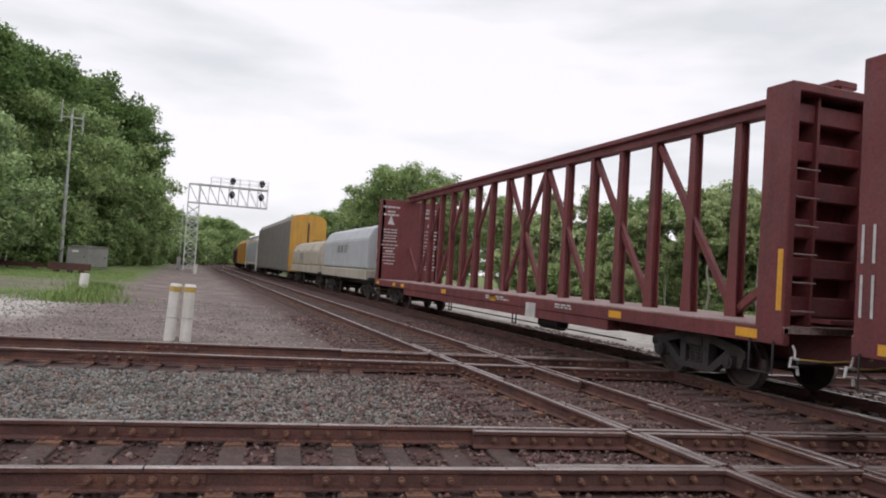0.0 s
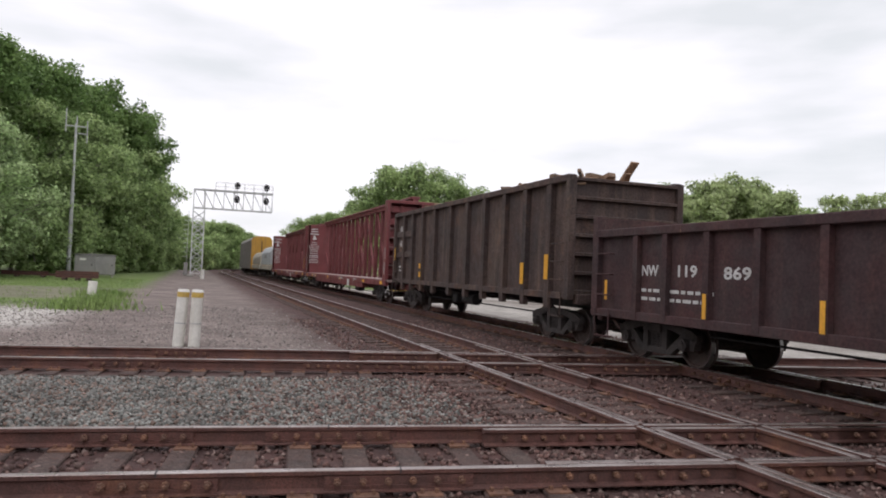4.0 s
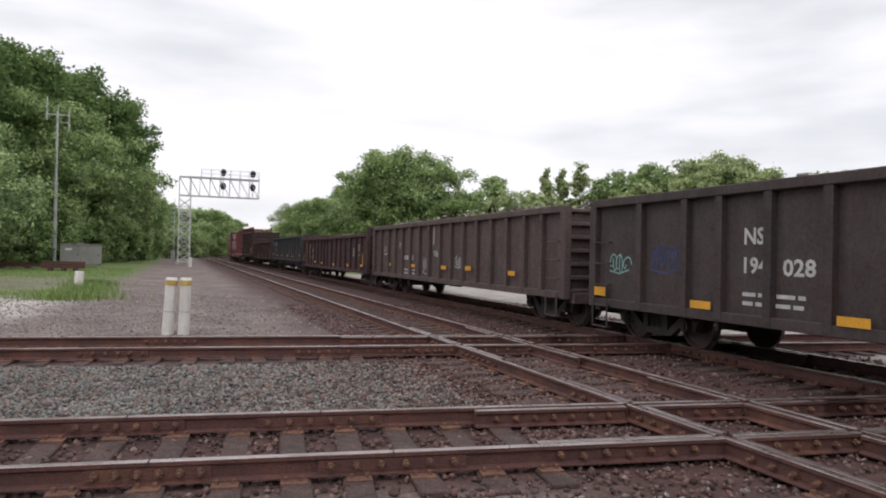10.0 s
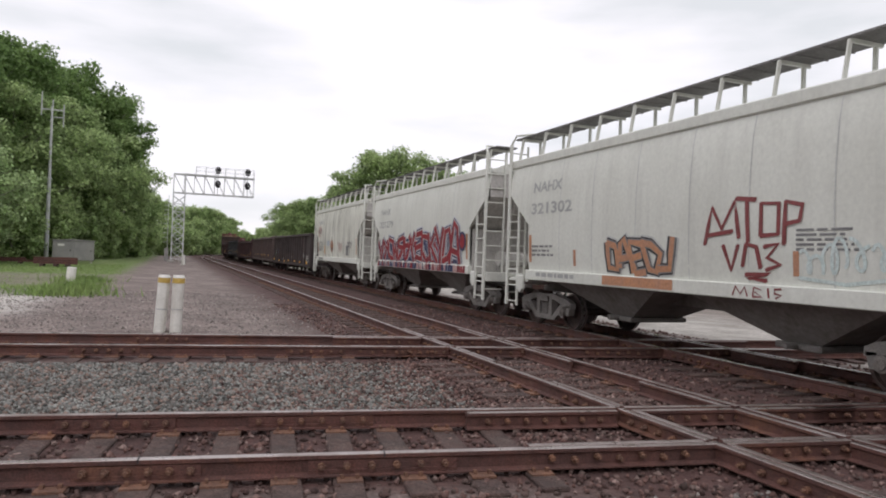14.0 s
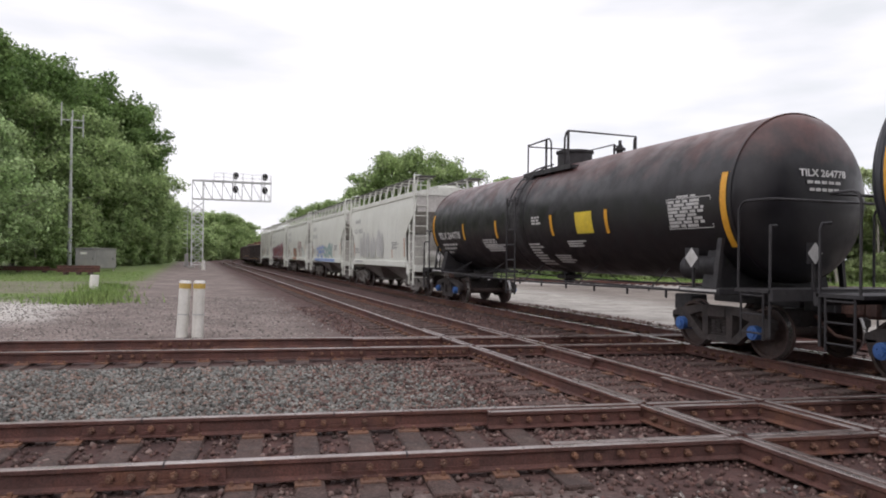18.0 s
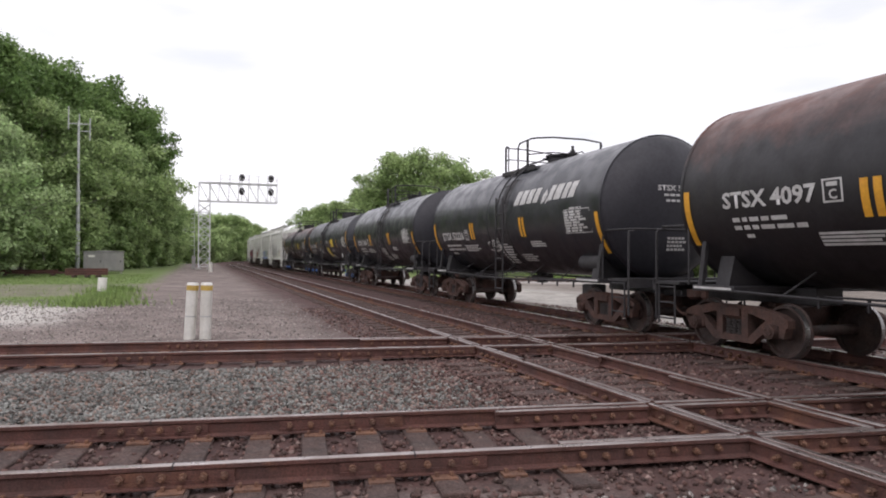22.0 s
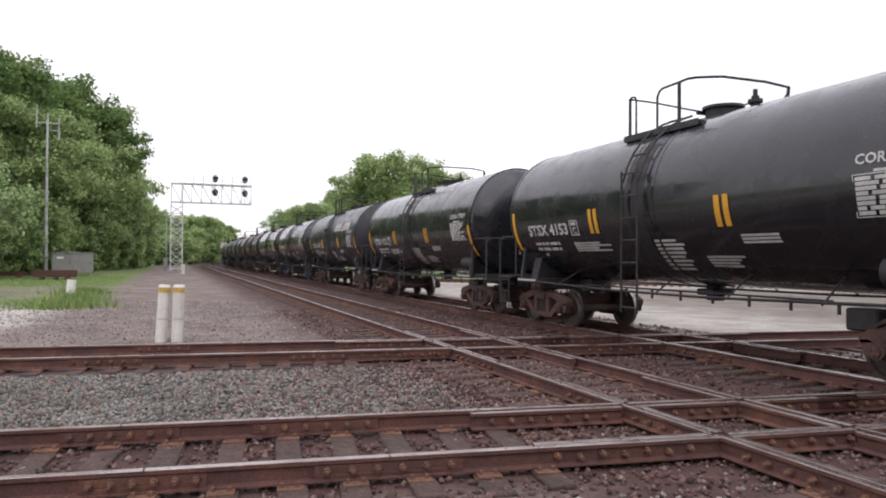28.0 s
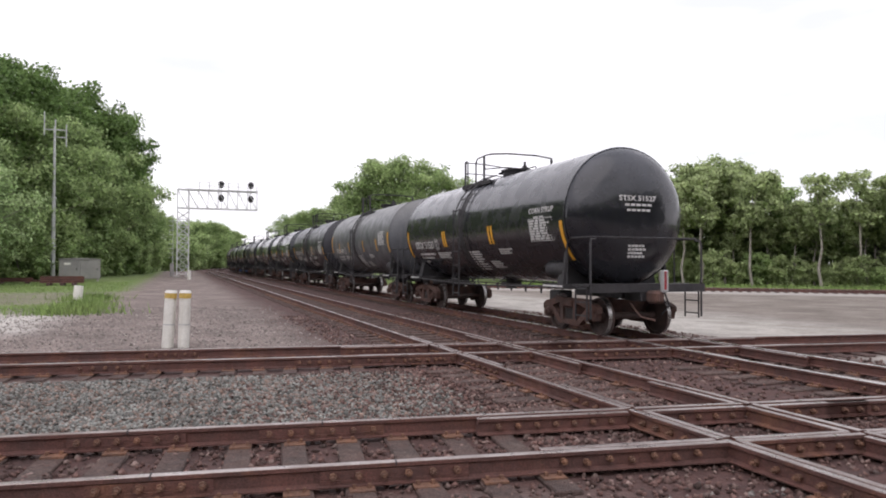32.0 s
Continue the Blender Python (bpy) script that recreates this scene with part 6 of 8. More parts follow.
    if logo:
        # the maker's words become slanted plain blocks
        y = -1.22
        polys = []
        for i, w in enumerate((0.30, 0.32, 0.30, 0.28, 0.0, 0.24, 0.34, 0.24, 0.28)):
            if not w:
                y -= 0.46
                continue
            w *= 1.12
            polys += [[(y, 2.96), (y - w * 0.84, 2.96), (y - w * 0.84 - 0.12, 3.33), (y - 0.12, 3.33)]]
            y -= w + 0.03
        for (ya, za), (yb, _), (yc_, zc_), (yd, _) in polys:
            cuts = [k / 5 for k in range(6)]
            decal("name_block", car, [[(ya + (yd - ya) * p, za + (zc_ - za) * p), (yb + (yc_ - yb) * p, za + (zc_ - za) * p), (yb + (yc_ - yb) * q, za + (zc_ - za) * q), (ya + (yd - ya) * q, za + (zc_ - za) * q)] for p, q in zip(cuts, cuts[1:])], surf, M_PAINTW, 0.006)
        yc = -1.22 - 1.60
        decal("emblem", car, [[(yc, 2.90), (yc - 0.16, 2.95), (yc - 0.30, 3.12), (yc - 0.2, 3.26), (yc - 0.05, 3.12)], [(yc - 0.22, 2.88), (yc - 0.36, 2.96), (yc - 0.30, 3.06)]], surf, M_PAINTW, 0.006)
    for k, (ya, yb, za, zb) in enumerate(placs):
        decal("placard", car, patch(yb, ya, za, zb, 5), surf, M_LEMON, 0.008, "yellow warning placard")
        bars(car, ya - 0.06, yb + 0.04, zb - 0.05, 4, 0.05, surf, M_PAINTG, seed=seed + 12 + k)
    if big:
        for yd, zd in ((-(body - 0.80), 1.62), (body - 0.9, 1.55)):
            bm = bmesh.new()
            box(bm, -1.500, -1.485, yd - 0.17, yd + 0.17, zd - 0.17, zd + 0.17)
            beam(bm, (-1.46, yd, 1.08), (-1.46, yd, zd - 0.1), 0.04, 0.04)
            holder = part("placard_holder", bm, M_DARK, car)
            decal("diamond", holder, [[(yd, zd - 0.17), (yd + 0.17, zd), (yd, zd + 0.17), (yd - 0.17, zd)]], lambda z: 1.500, M_PAINTW, 0.006, "white diamond placard")
        ye = -(half - 0.42)
        bm = bmesh.new()
        box(bm, -0.75, -0.45, ye - 0.006, ye + 0.006, 1.55, 1.87)
        beam(bm, (-0.60, ye + 0.02, 1.10), (-0.60, ye + 0.02, 1.60), 0.05, 0.03)
        holder = part("placard_holder", bm, M_DARK, car)
        bm = bmesh.new()
        bm.faces.new([bm.verts.new((-0.60 + dx, ye - 0.012, 1.71 + dz)) for dx, dz in ((0, -0.17), (0.15, 0), (0, 0.17), (-0.15, 0))])
        part("diamond", bm, M_PAINTW, holder, "white diamond placard")
        bars(car, -0.4, -1.0, 2.62, 3, 0.05, surf, seed=seed + 13)
        bars(car, 3.0, 2.0, 2.11, 4, 0.045, surf, seed=seed + 14)
    # small print on the tank end
    if end_number:
        for s, words in ((-1, number),):
            if not words:
                continue
            cu = bpy.data.curves.new("lettering", "FONT")
            cu.body, cu.size, cu.resolution_u, cu.offset = words, 1.0, 2, 0.03
            tmp = bpy.data.objects.new("lettering", cu)
            scene.collection.objects.link(tmp)
            bpy.context.view_layer.update()
            me = bpy.data.meshes.new_from_object(tmp.evaluated_get(bpy.context.evaluated_depsgraph_get()))
            bpy.data.objects.remove(tmp)
            wdt = max(v.co.x for v in me.vertices)
            for v in me.vertices:
                x, z = (v.co.x / wdt - 0.5) * 1.0 + 0.05, zc + 0.32 + v.co.y * 0.16
                rr = min(0.999, math.hypot(x, z - zc) / R)
                v.co = (x, -(body + 0.005 + 0.46 * (1 - rr ** 3) ** 0.62) - 0.018, z)
            me.materials.append(M_PAINTW)
            ob = new("lettering", me)
            ob.parent = car
            bm = bmesh.new()
            low = () if style == "square" else ((-0.2, 0.25, zc - 0.72), (-0.2, 0.3, zc - 0.80), (-0.2, 0.2, zc - 0.88), (-0.2, 0.28, zc - 0.96))
            for xa, xb, z in ((-0.30, 0.45, zc + 0.20), (-0.25, 0.40, zc + 0.08)) + low:
                n = 5
                for i in range(n):
                    x0, x1 = xa + (xb - xa) * i / n, xa + (xb - xa) * (i + 0.8) / n
                    q = []
                    for x, zz in ((x0, z), (x1, z), (x1, z + 0.05), (x0, z + 0.05)):
                        rr = min(0.999, math.hypot(x, zz - zc) / R)
                        q.append(bm.verts.new((x, -(body + 0.005 + 0.46 * (1 - rr ** 3) ** 0.62) - 0.018, zz)))
                    bm.faces.new(q)
            part("small_print", bm, M_PAINTW, car)
    return car, surf


# ---- gondolas ----
def gondola(a, b, label, paint, z0, z1, posts, post_w=0.16, post_z0=None, width=1.55, truck_key="dark", number=(), ladders=True, reflect=(), load=None, end_high=0.0,
            seed=0, post_d=0.11, truck_in=2.05, tub=False, flat_end=False):
    s0, half = (a + b) / 2, (a - b) / 2
    car = thing("gondola_car", Matrix(), label, "gondola car", "gondola cars of the train")
    CARS.append((car, s0))
    body = half - 0.62
    skin = width - post_d
    for s in (-1, 1):
        bm = bmesh.new()
        box(bm, *sorted((s * skin, s * (skin - 0.03))), -body, body, z0, z1)
        part("side_sheet", bm, paint, car)
        bm = bmesh.new()
        box(bm, *sorted((s * (width + 0.015), s * (skin - 0.06))), -body - 0.02, body + 0.02, z1 - 0.13, z1 + 0.03, bev=0.015)
        part("top_chord", bm, paint, car)
        bm = bmesh.new()
        box(bm, *sorted((s * (width - 0.01), s * (skin - 0.05))), -body, body, z0 - 0.06, z0 + 0.10, bev=0.01)
        part("side_sill", bm, paint, car)
        pz = (z0 if post_z0 is None else post_z0)
        for y in posts:
            shared(("gpost", seed, post_w), "side_post", lambda q: prism(q, [(-post_w / 2, pz - 0.02), (post_w / 2, pz - 0.02), (post_w / 2, z1 - 0.12), (-post_w / 2, z1 - 0.12)], "x", 0.0, post_d + 0.004), paint, car, pose(s * (skin - 0.004), y, 0, 0, 0, 0 if s > 0 else 180))
    for s in (-1, 1):
        bm = bmesh.new()
        ze = z1 + end_high
        box(bm, -width + 0.1, width - 0.1, *sorted((s * body, s * (body - 0.04))), z0, ze - 0.04)
        part("end_sheet", bm, paint, car)
        nr = 7
        for i in range(nr):
            z = z0 + 0.12 + (ze - z0 - 0.2) * i / (nr - 1)
            shared(("grib", seed), "end_rib", lambda q: prism(q, [(0.0, -0.055), (0.11, -0.03), (0.11, 0.03), (0.0, 0.055)], "x", -width + 0.14, width - 0.14), paint, car, pose(0, s * body, z, 0, 0, 0 if s > 0 else 180))
        for sx in (-1, 1):
            bm = bmesh.new()
            box(bm, *sorted((sx * (width - 0.16), sx * (width + 0.012))), *sorted((s * (body - 0.10), s * (body + 0.12))), z0 - 0.06, ze, bev=0.012)
            part("corner_post", bm, paint, car)
        if ladders:
            for sx in (-1, 1):
                for k in range(5):
                    shared(("grab", seed), "grab_iron", lambda q: tube(q, [(-0.10, -0.25, 0), (0, -0.25, 0), (0, 0.25, 0), (-0.10, 0.25, 0)], 0.017, 6), paint, car, pose(sx * (width + 0.06), s * (body - 0.37), z0 - 0.45 + k * 0.42, 0, 0, 0 if sx > 0 else 180))
                for yy in (body - 0.12, body - 0.62):
                    shared(("grab_leg", seed), "step_hanger", lambda q: tube(q, [(0, 0, -0.45), (0, 0, 0.10)], 0.017, 6), paint, car, pose(sx * (width + 0.06), s * yy, z0))
        bm = bmesh.new()
        box(bm, -width + 0.2, width - 0.2, *sorted((s * (body + 0.0), s * (body + 0.20))), z0 - 0.16, z0 + 0.08, bev=0.02)
        part("end_sill", bm, paint, car)
        truck(car, s * (half - truck_in), truck_key)
    bm = bmesh.new()
    box(bm, -width + 0.15, width - 0.15, -body + 0.05, body - 0.05, z0 - 0.02, z0 + 0.04)
    part("floor", bm, paint, car)
    bm = bmesh.new()
    box(bm, -0.30, 0.30, -half + 0.5, half - 0.5, 0.80, max(z0, 1.02), bev=0.02)
    for y in np.linspace(-body + 3.6, body - 3.6, 7):
        prism(bm, [(-width + 0.15, z0), (-0.3, 0.82), (0.3, 0.82), (width - 0.15, z0)], "y", float(y) - 0.06, float(y) + 0.06)
    part("centre_sill", bm, M_DARK, car)
    bm = bmesh.new()
    cyl(bm, (-0.85, -0.4, 0.72), (-0.85, 0.5, 0.72), 0.18, 12)
    box(bm, -1.0, -0.7, 1.1, 1.5, 0.55, 0.85, bev=0.03)
    tube(bm, [(-0.8, half - 3.2, 0.62), (-0.8, -half + 3.2, 0.62)], 0.022, 6)
    part("brake_rigging", bm, M_DARK, car)
    if tub:
        for y0 in (-4.6, 1.4):
            bm = bmesh.new()
            prism(bm, [(-1.25, z0), (1.25, z0), (0.9, 0.52), (-0.9, 0.52)], "y", y0, y0 + 3.2)
            part("tub", bm, paint, car)
    couplers(car, half)

    def surf(z):
        return skin
    for y, z, w, h in reflect:
        decal("reflector", car, [rect(y - w / 2, y + w / 2, z, z + h)], lambda q: width + 0.006, M_YELLOW, 0.004, "orange reflector")
    return car, surf, body


def scrap(car, body, z, width, material, seed, count, h, size, name="scrap_load", label="heap of mixed scrap metal"):
    rng = random.Random(seed)
    bm = bmesh.new()
    for i in range(count):
        y = rng.uniform(-body + 0.3, body - 0.3)
        x = rng.uniform(-width + 0.3, width - 0.3)
        zz = z + h * rng.random() * (1 - abs(x) / width * 0.5) * (0.6 + 0.4 * math.sin(y * 1.3 + seed))
        d = Vector((rng.uniform(-1, 1), rng.uniform(-1, 1), rng.uniform(-0.35, 0.35))).normalized() * size * rng.uniform(0.3, 1.2)
        beam(bm, Vector((x, y, zz)) - d, Vector((x, y, zz)) + d, size * rng.uniform(0.1, 0.6), size * rng.uniform(0.03, 0.25))
    box(bm, -width + 0.12, width - 0.12, -body + 0.1, body - 0.1, z - 0.5, z - 0.02)
    return tagged(part(name, bm, material, car, label), kind="stuff")


# ---- covered hoppers ----
HOP = [(1.26, 1.46), (1.6, 1.50), (2.2, 1.525), (3.0, 1.525), (3.6, 1.48), (4.02, 1.40)]


def hop_x(z):
    for (za, xa), (zb, xb) in zip(HOP, HOP[1:]):
        if z <= zb:
            return xa + (xb - xa) * max(0.0, (z - za)) / (zb - za)
    return HOP[-1][1]


def covered_hopper(a, b, label, paint, truck_key="grey", number="", number2="", seed=0, num_h=0.42):
    s0, half = (a + b) / 2, (a - b) / 2
    car = thing("covered_hopper", Matrix(), label, "hopper car", "covered hopper cars of the train")
    CARS.append((car, s0))
    L, C = half - 0.68, half - 1.84
    zs = [1.26, 1.6, 2.0, 2.45, 2.9, 3.32, 3.6, 3.85, 4.02]

    def end_y(z):
        if z >= 3.32:
            return L
        if z <= 2.45:
            return C
        return C + (L - C) * (z - 2.45) / (3.32 - 2.45)
    for s in (-1, 1):
        bm = bmesh.new()
        n = 14
        grid = [[bm.verts.new((s * hop_x(z), -end_y(z) + 2 * end_y(z) * i / n, z)) for i in range(n + 1)] for z in zs]
        inn = [[bm.verts.new((s * (hop_x(z) - 0.05), -end_y(z) + 2 * end_y(z) * i / n, z)) for i in range(n + 1)] for z in zs]
        for j in range(len(zs) - 1):
            for i in range(n):
                bm.faces.new((grid[j][i], grid[j][i + 1], grid[j + 1][i + 1], grid[j + 1][i]))
            for k in (0, n):
                bm.faces.new((grid[j][k], grid[j + 1][k], inn[j + 1][k], inn[j][k]))
        bmesh.ops.recalc_face_normals(bm, faces=bm.faces[:])
        part("side_sheet", bm, paint, car, smooth=True)
        bm = bmesh.new()
        box(bm, *sorted((s * 1.40, s * 1.55)), -C - 0.05, C + 0.05, 1.12, 1.36, bev=0.015)
        part("side_sill", bm, M_HOPW, car, "clean white side sill")
        bm = bmesh.new()
        box(bm, *sorted((s * 1.33, s * 1.46)), -L, L, 3.92, 4.13, bev=0.025)
        part("roof_edge", bm, M_HOPW, car)
        # end slope sheet, end wall, stiffeners
        bm = bmesh.new()
        prism(bm, [(s * L, 3.32), (s * (L - 0.04), 4.04), (s * (L - 0.12), 4.04), (s * (L - 0.10), 3.30), (s * (C - 1.9), 1.30), (s * (C - 1.82), 1.26)], "x", -1.40, 1.40)
        part("slope_sheet", bm, M_HOPDARK, car)
        bm = bmesh.new()
        for x in (-0.55, 0.55):
            prism(bm, [(s * (C - 0.3), 1.15), (s * (C + 0.05), 1.15), (s * (L - 0.1), 3.28), (s * (L - 0.25), 3.28)], "x", x - 0.03, x + 0.03)
            part("end_stiffener", bm, M_HOPDARK, car)
            bm = bmesh.new()
        box(bm, -1.40, 1.40, *sorted((s * (C - 0.02), s * (C + 0.03))), 1.15, 2.45)
        part("end_bulkhead", bm, M_HOPDARK, car)
        # end platform and sill
        bm = bmesh.new()
        box(bm, -1.45, 1.45, *sorted((s * (C + 0.05), s * (L + 0.05))), 1.06, 1.14, bev=0.01)
        box(bm, -1.48, 1.48, *sorted((s * (L - 0.02), s * (L + 0.08))), 0.96, 1.22, bev=0.015)
        part("end_platform", bm, M_HOPW, car)
        bm = bmesh.new()
        cyl(bm, (-0.75, s * (L - 0.75), 1.60), (0.15, s * (L - 0.75), 1.60), 0.2, 14)
        cyl(bm, (0.55, s * (L - 0.9), 1.14), (0.55, s * (L - 0.9), 2.3), 0.05, 8)
        cyl(bm, (0.55, s * (L - 0.80), 2.1), (0.55, s * (L - 0.74), 2.1), 0.28, 14)
        box(bm, -0.5, 0.2, s * (L - 0.95) - 0.15, s * (L - 0.95) + 0.15, 1.14, 1.40, bev=0.02)
        part("brake_gear", bm, M_HOPDARK, car)
        for sx in (-1, 1):
            # corner ladder with two stiles, and the shorter one by the slope
            for yl, zl, rl in ((L - 0.06, 4.55, 0.048), (L - 0.62, 2.95, 0.036)):
                shared(("hopper_stile", zl), "ladder_stile", lambda bm: tube(bm, [(0, 0, 0.45), (0, 0, zl)], rl, 6), M_HOPW, car, pose(sx * 1.50, s * yl, 0))
            for k in range(6):
                shared("hop_rung", "rung", lambda q: cyl(q, (0, -0.28, 0), (0, 0.28, 0), 0.018, 6), M_HOPW, car, pose(sx * 1.50, s * (L - 0.34), 0.55 + k * 0.40))
            bm = bmesh.new()
            box(bm, *sorted((sx * 1.44, sx * 1.53)), *sorted((s * (L - 0.95), s * (L - 0.6))), 0.86, 1.22, bev=0.03)
            cyl(bm, (sx * 1.44, s * (L - 0.78), 0.88), (sx * 1.52, s * (L - 0.78), 0.88), 0.08, 14)
            part("jacking_lug", bm, M_HOPW, car)
        bm = bmesh.new()
        for z in (0.75, 1.55, 1.95, 2.35, 2.75, 3.15, 3.55, 3.95, 4.35):
            cyl(bm, (-1.50, s * (L + 0.02), z), (-0.98, s * (L + 0.02), z), 0.018, 6)
        tube(bm, [(-0.98, s * (L + 0.02), 1.1), (-0.98, s * (L + 0.02), 4.55)], 0.028, 6)
        tube(bm, [(-1.50, s * (L - 0.06), 4.55), (-1.46, s * (L - 0.25), 4.76), (-1.1, s * (L - 0.5), 4.80)], 0.03, 6)
        part("end_ladder", bm, M_HOPW, car)
        truck(car, s * (half - 1.95), truck_key)
    # roof
    bm = bmesh.new()
    prism(bm, [(-1.42, 4.04), (-1.0, 4.20), (-0.45, 4.30), (0.45, 4.30), (1.0, 4.20), (1.42, 4.04), (1.2, 3.98), (-1.2, 3.98)], "y", -L + 0.01, L - 0.01)
    part("roof", bm, paint, car)
    for i in range(6):
        y = -L + 1.0 + i * (2 * L - 2.0) / 5
        bm = bmesh.new()
        box(bm, -0.42, 0.42, y - 0.55, y + 0.55, 4.31, 4.42, bev=0.03)
        part("roof_hatch", bm, paint, car)
    for x in (-1.02, 1.02):
        bm = bmesh.new()
        for k in range(8):
            box(bm, x - 0.28 + k * 0.082, x - 0.218 + k * 0.082, -L - 0.1, L + 0.1, 4.70, 4.735)
        n = 28
        for i in range(n + 1):
            y = -L + 2 * L * i / n
            beam(bm, (x - 0.28, y, 4.70), (x + 0.36, y, 4.70), 0.03, 0.03)
        part("running_board", bm, M_GRATE, car, "grey steel grating walkway")
        for i in range(11):
            y = -L + 0.3 + (2 * L - 0.6) * i / 10
            shared("hop_post", "board_support", lambda q: (beam(q, (-0.26, 0, -0.02), (-0.36, 0, -0.60), 0.065, 0.03), beam(q, (-0.27, 0, -0.03), (0.34, 0, -0.03), 0.05, 0.05), beam(q, (0.22, 0, -0.02), (0.22, 0, -0.48), 0.05, 0.05)), M_HOPW, car, pose(x, y, 4.70, 0, 0, 0 if x < 0 else 180))
    # hopper bays
    for y in (-C * 0.46, C * 0.46):
        bm = bmesh.new()
        top = [(-1.38, y - C * 0.45), (1.38, y - C * 0.45), (1.38, y + C * 0.45), (-1.38, y + C * 0.45)]
        bot = [(-0.62, y - 0.34), (0.62, y - 0.34), (0.62, y + 0.34), (-0.62, y + 0.34)]
        vt = [bm.verts.new((*p, 1.28)) for p in top]
        vb = [bm.verts.new((*p, 0.48)) for p in bot]
        bm.faces.new(vt)
        bm.faces.new(vb[::-1])
        for i in range(4):
            bm.faces.new((vt[i], vb[i], vb[(i + 1) % 4], vt[(i + 1) % 4]))
        bmesh.ops.recalc_face_normals(bm, faces=bm.faces[:])
        bay = part("hopper_bay", bm, M_BAY, car, "dusty grey discharge hopper")
        bm = bmesh.new()
        box(bm, -0.72, 0.72, y - 0.42, y + 0.42, 0.38, 0.48, bev=0.02)
        cyl(bm, (-0.95, y, 0.43), (0.95, y, 0.43), 0.035, 8)
        part("outlet_gate", bm, M_BAY, bay)
    bm = bmesh.new()
    box(bm, -0.28, 0.28, -half + 0.5, half - 0.5, 0.80, 1.06, bev=0.02)
    part("centre_sill", bm, M_BAY, car)
    couplers(car, half)
    if number:
        lettering(car, number, C - 0.20, 3.22, num_h * 0.72, hop_x, M_STENCIL, 1.30, label="grey reporting mark")
        lettering(car, number2, C - 0.15, 2.70, num_h * 0.78, hop_x, M_PAINTG if seed == 1 else M_STENCIL, 1.82 if len(number2) > 4 else 1.02)
    bars(car, C - 0.2, C - 1.3, 1.95, 3, 0.05, hop_x, M_PAINTG, seed=seed, gap=1.0)
    for y in (C - 0.12, -C + 0.12):
        decal("reflector", car, patch(y - 0.06, y + 0.06, 1.55, 2.3 if y < 0 else 2.2, 4), hop_x, M_PUMP, 0.006, "faded orange strip")
    for y in (C - 2.1, -C + 2.0):
        decal("reflector", car, patch(y - 0.05, y + 0.05, 1.5, 1.85, 2), hop_x, M_PUMP, 0.006)
    bars(car, -C + 2.0, -C + 0.9, 2.16, 5, 0.035, hop_x, M_PAINTG, seed=seed + 1, gap=0.9)
    # weld seams between the side panels
    for k in range(1, 7):
        y = -C + 2 * C * k / 7 + 0.05 * ((k * 7 + seed) % 3 - 1)
        decal("panel_seam", car, patch(y - 0.011, y + 0.011, 1.37, 3.90, 8), hop_x, M_GHOST if paint == M_HOPW else M_STENCIL, 0.004)
    bars(car, C - 0.5, C - 2.4, 1.31, 1, 0.09, lambda z: 1.55, M_STENCIL, seed=seed + 3)
    return car, C


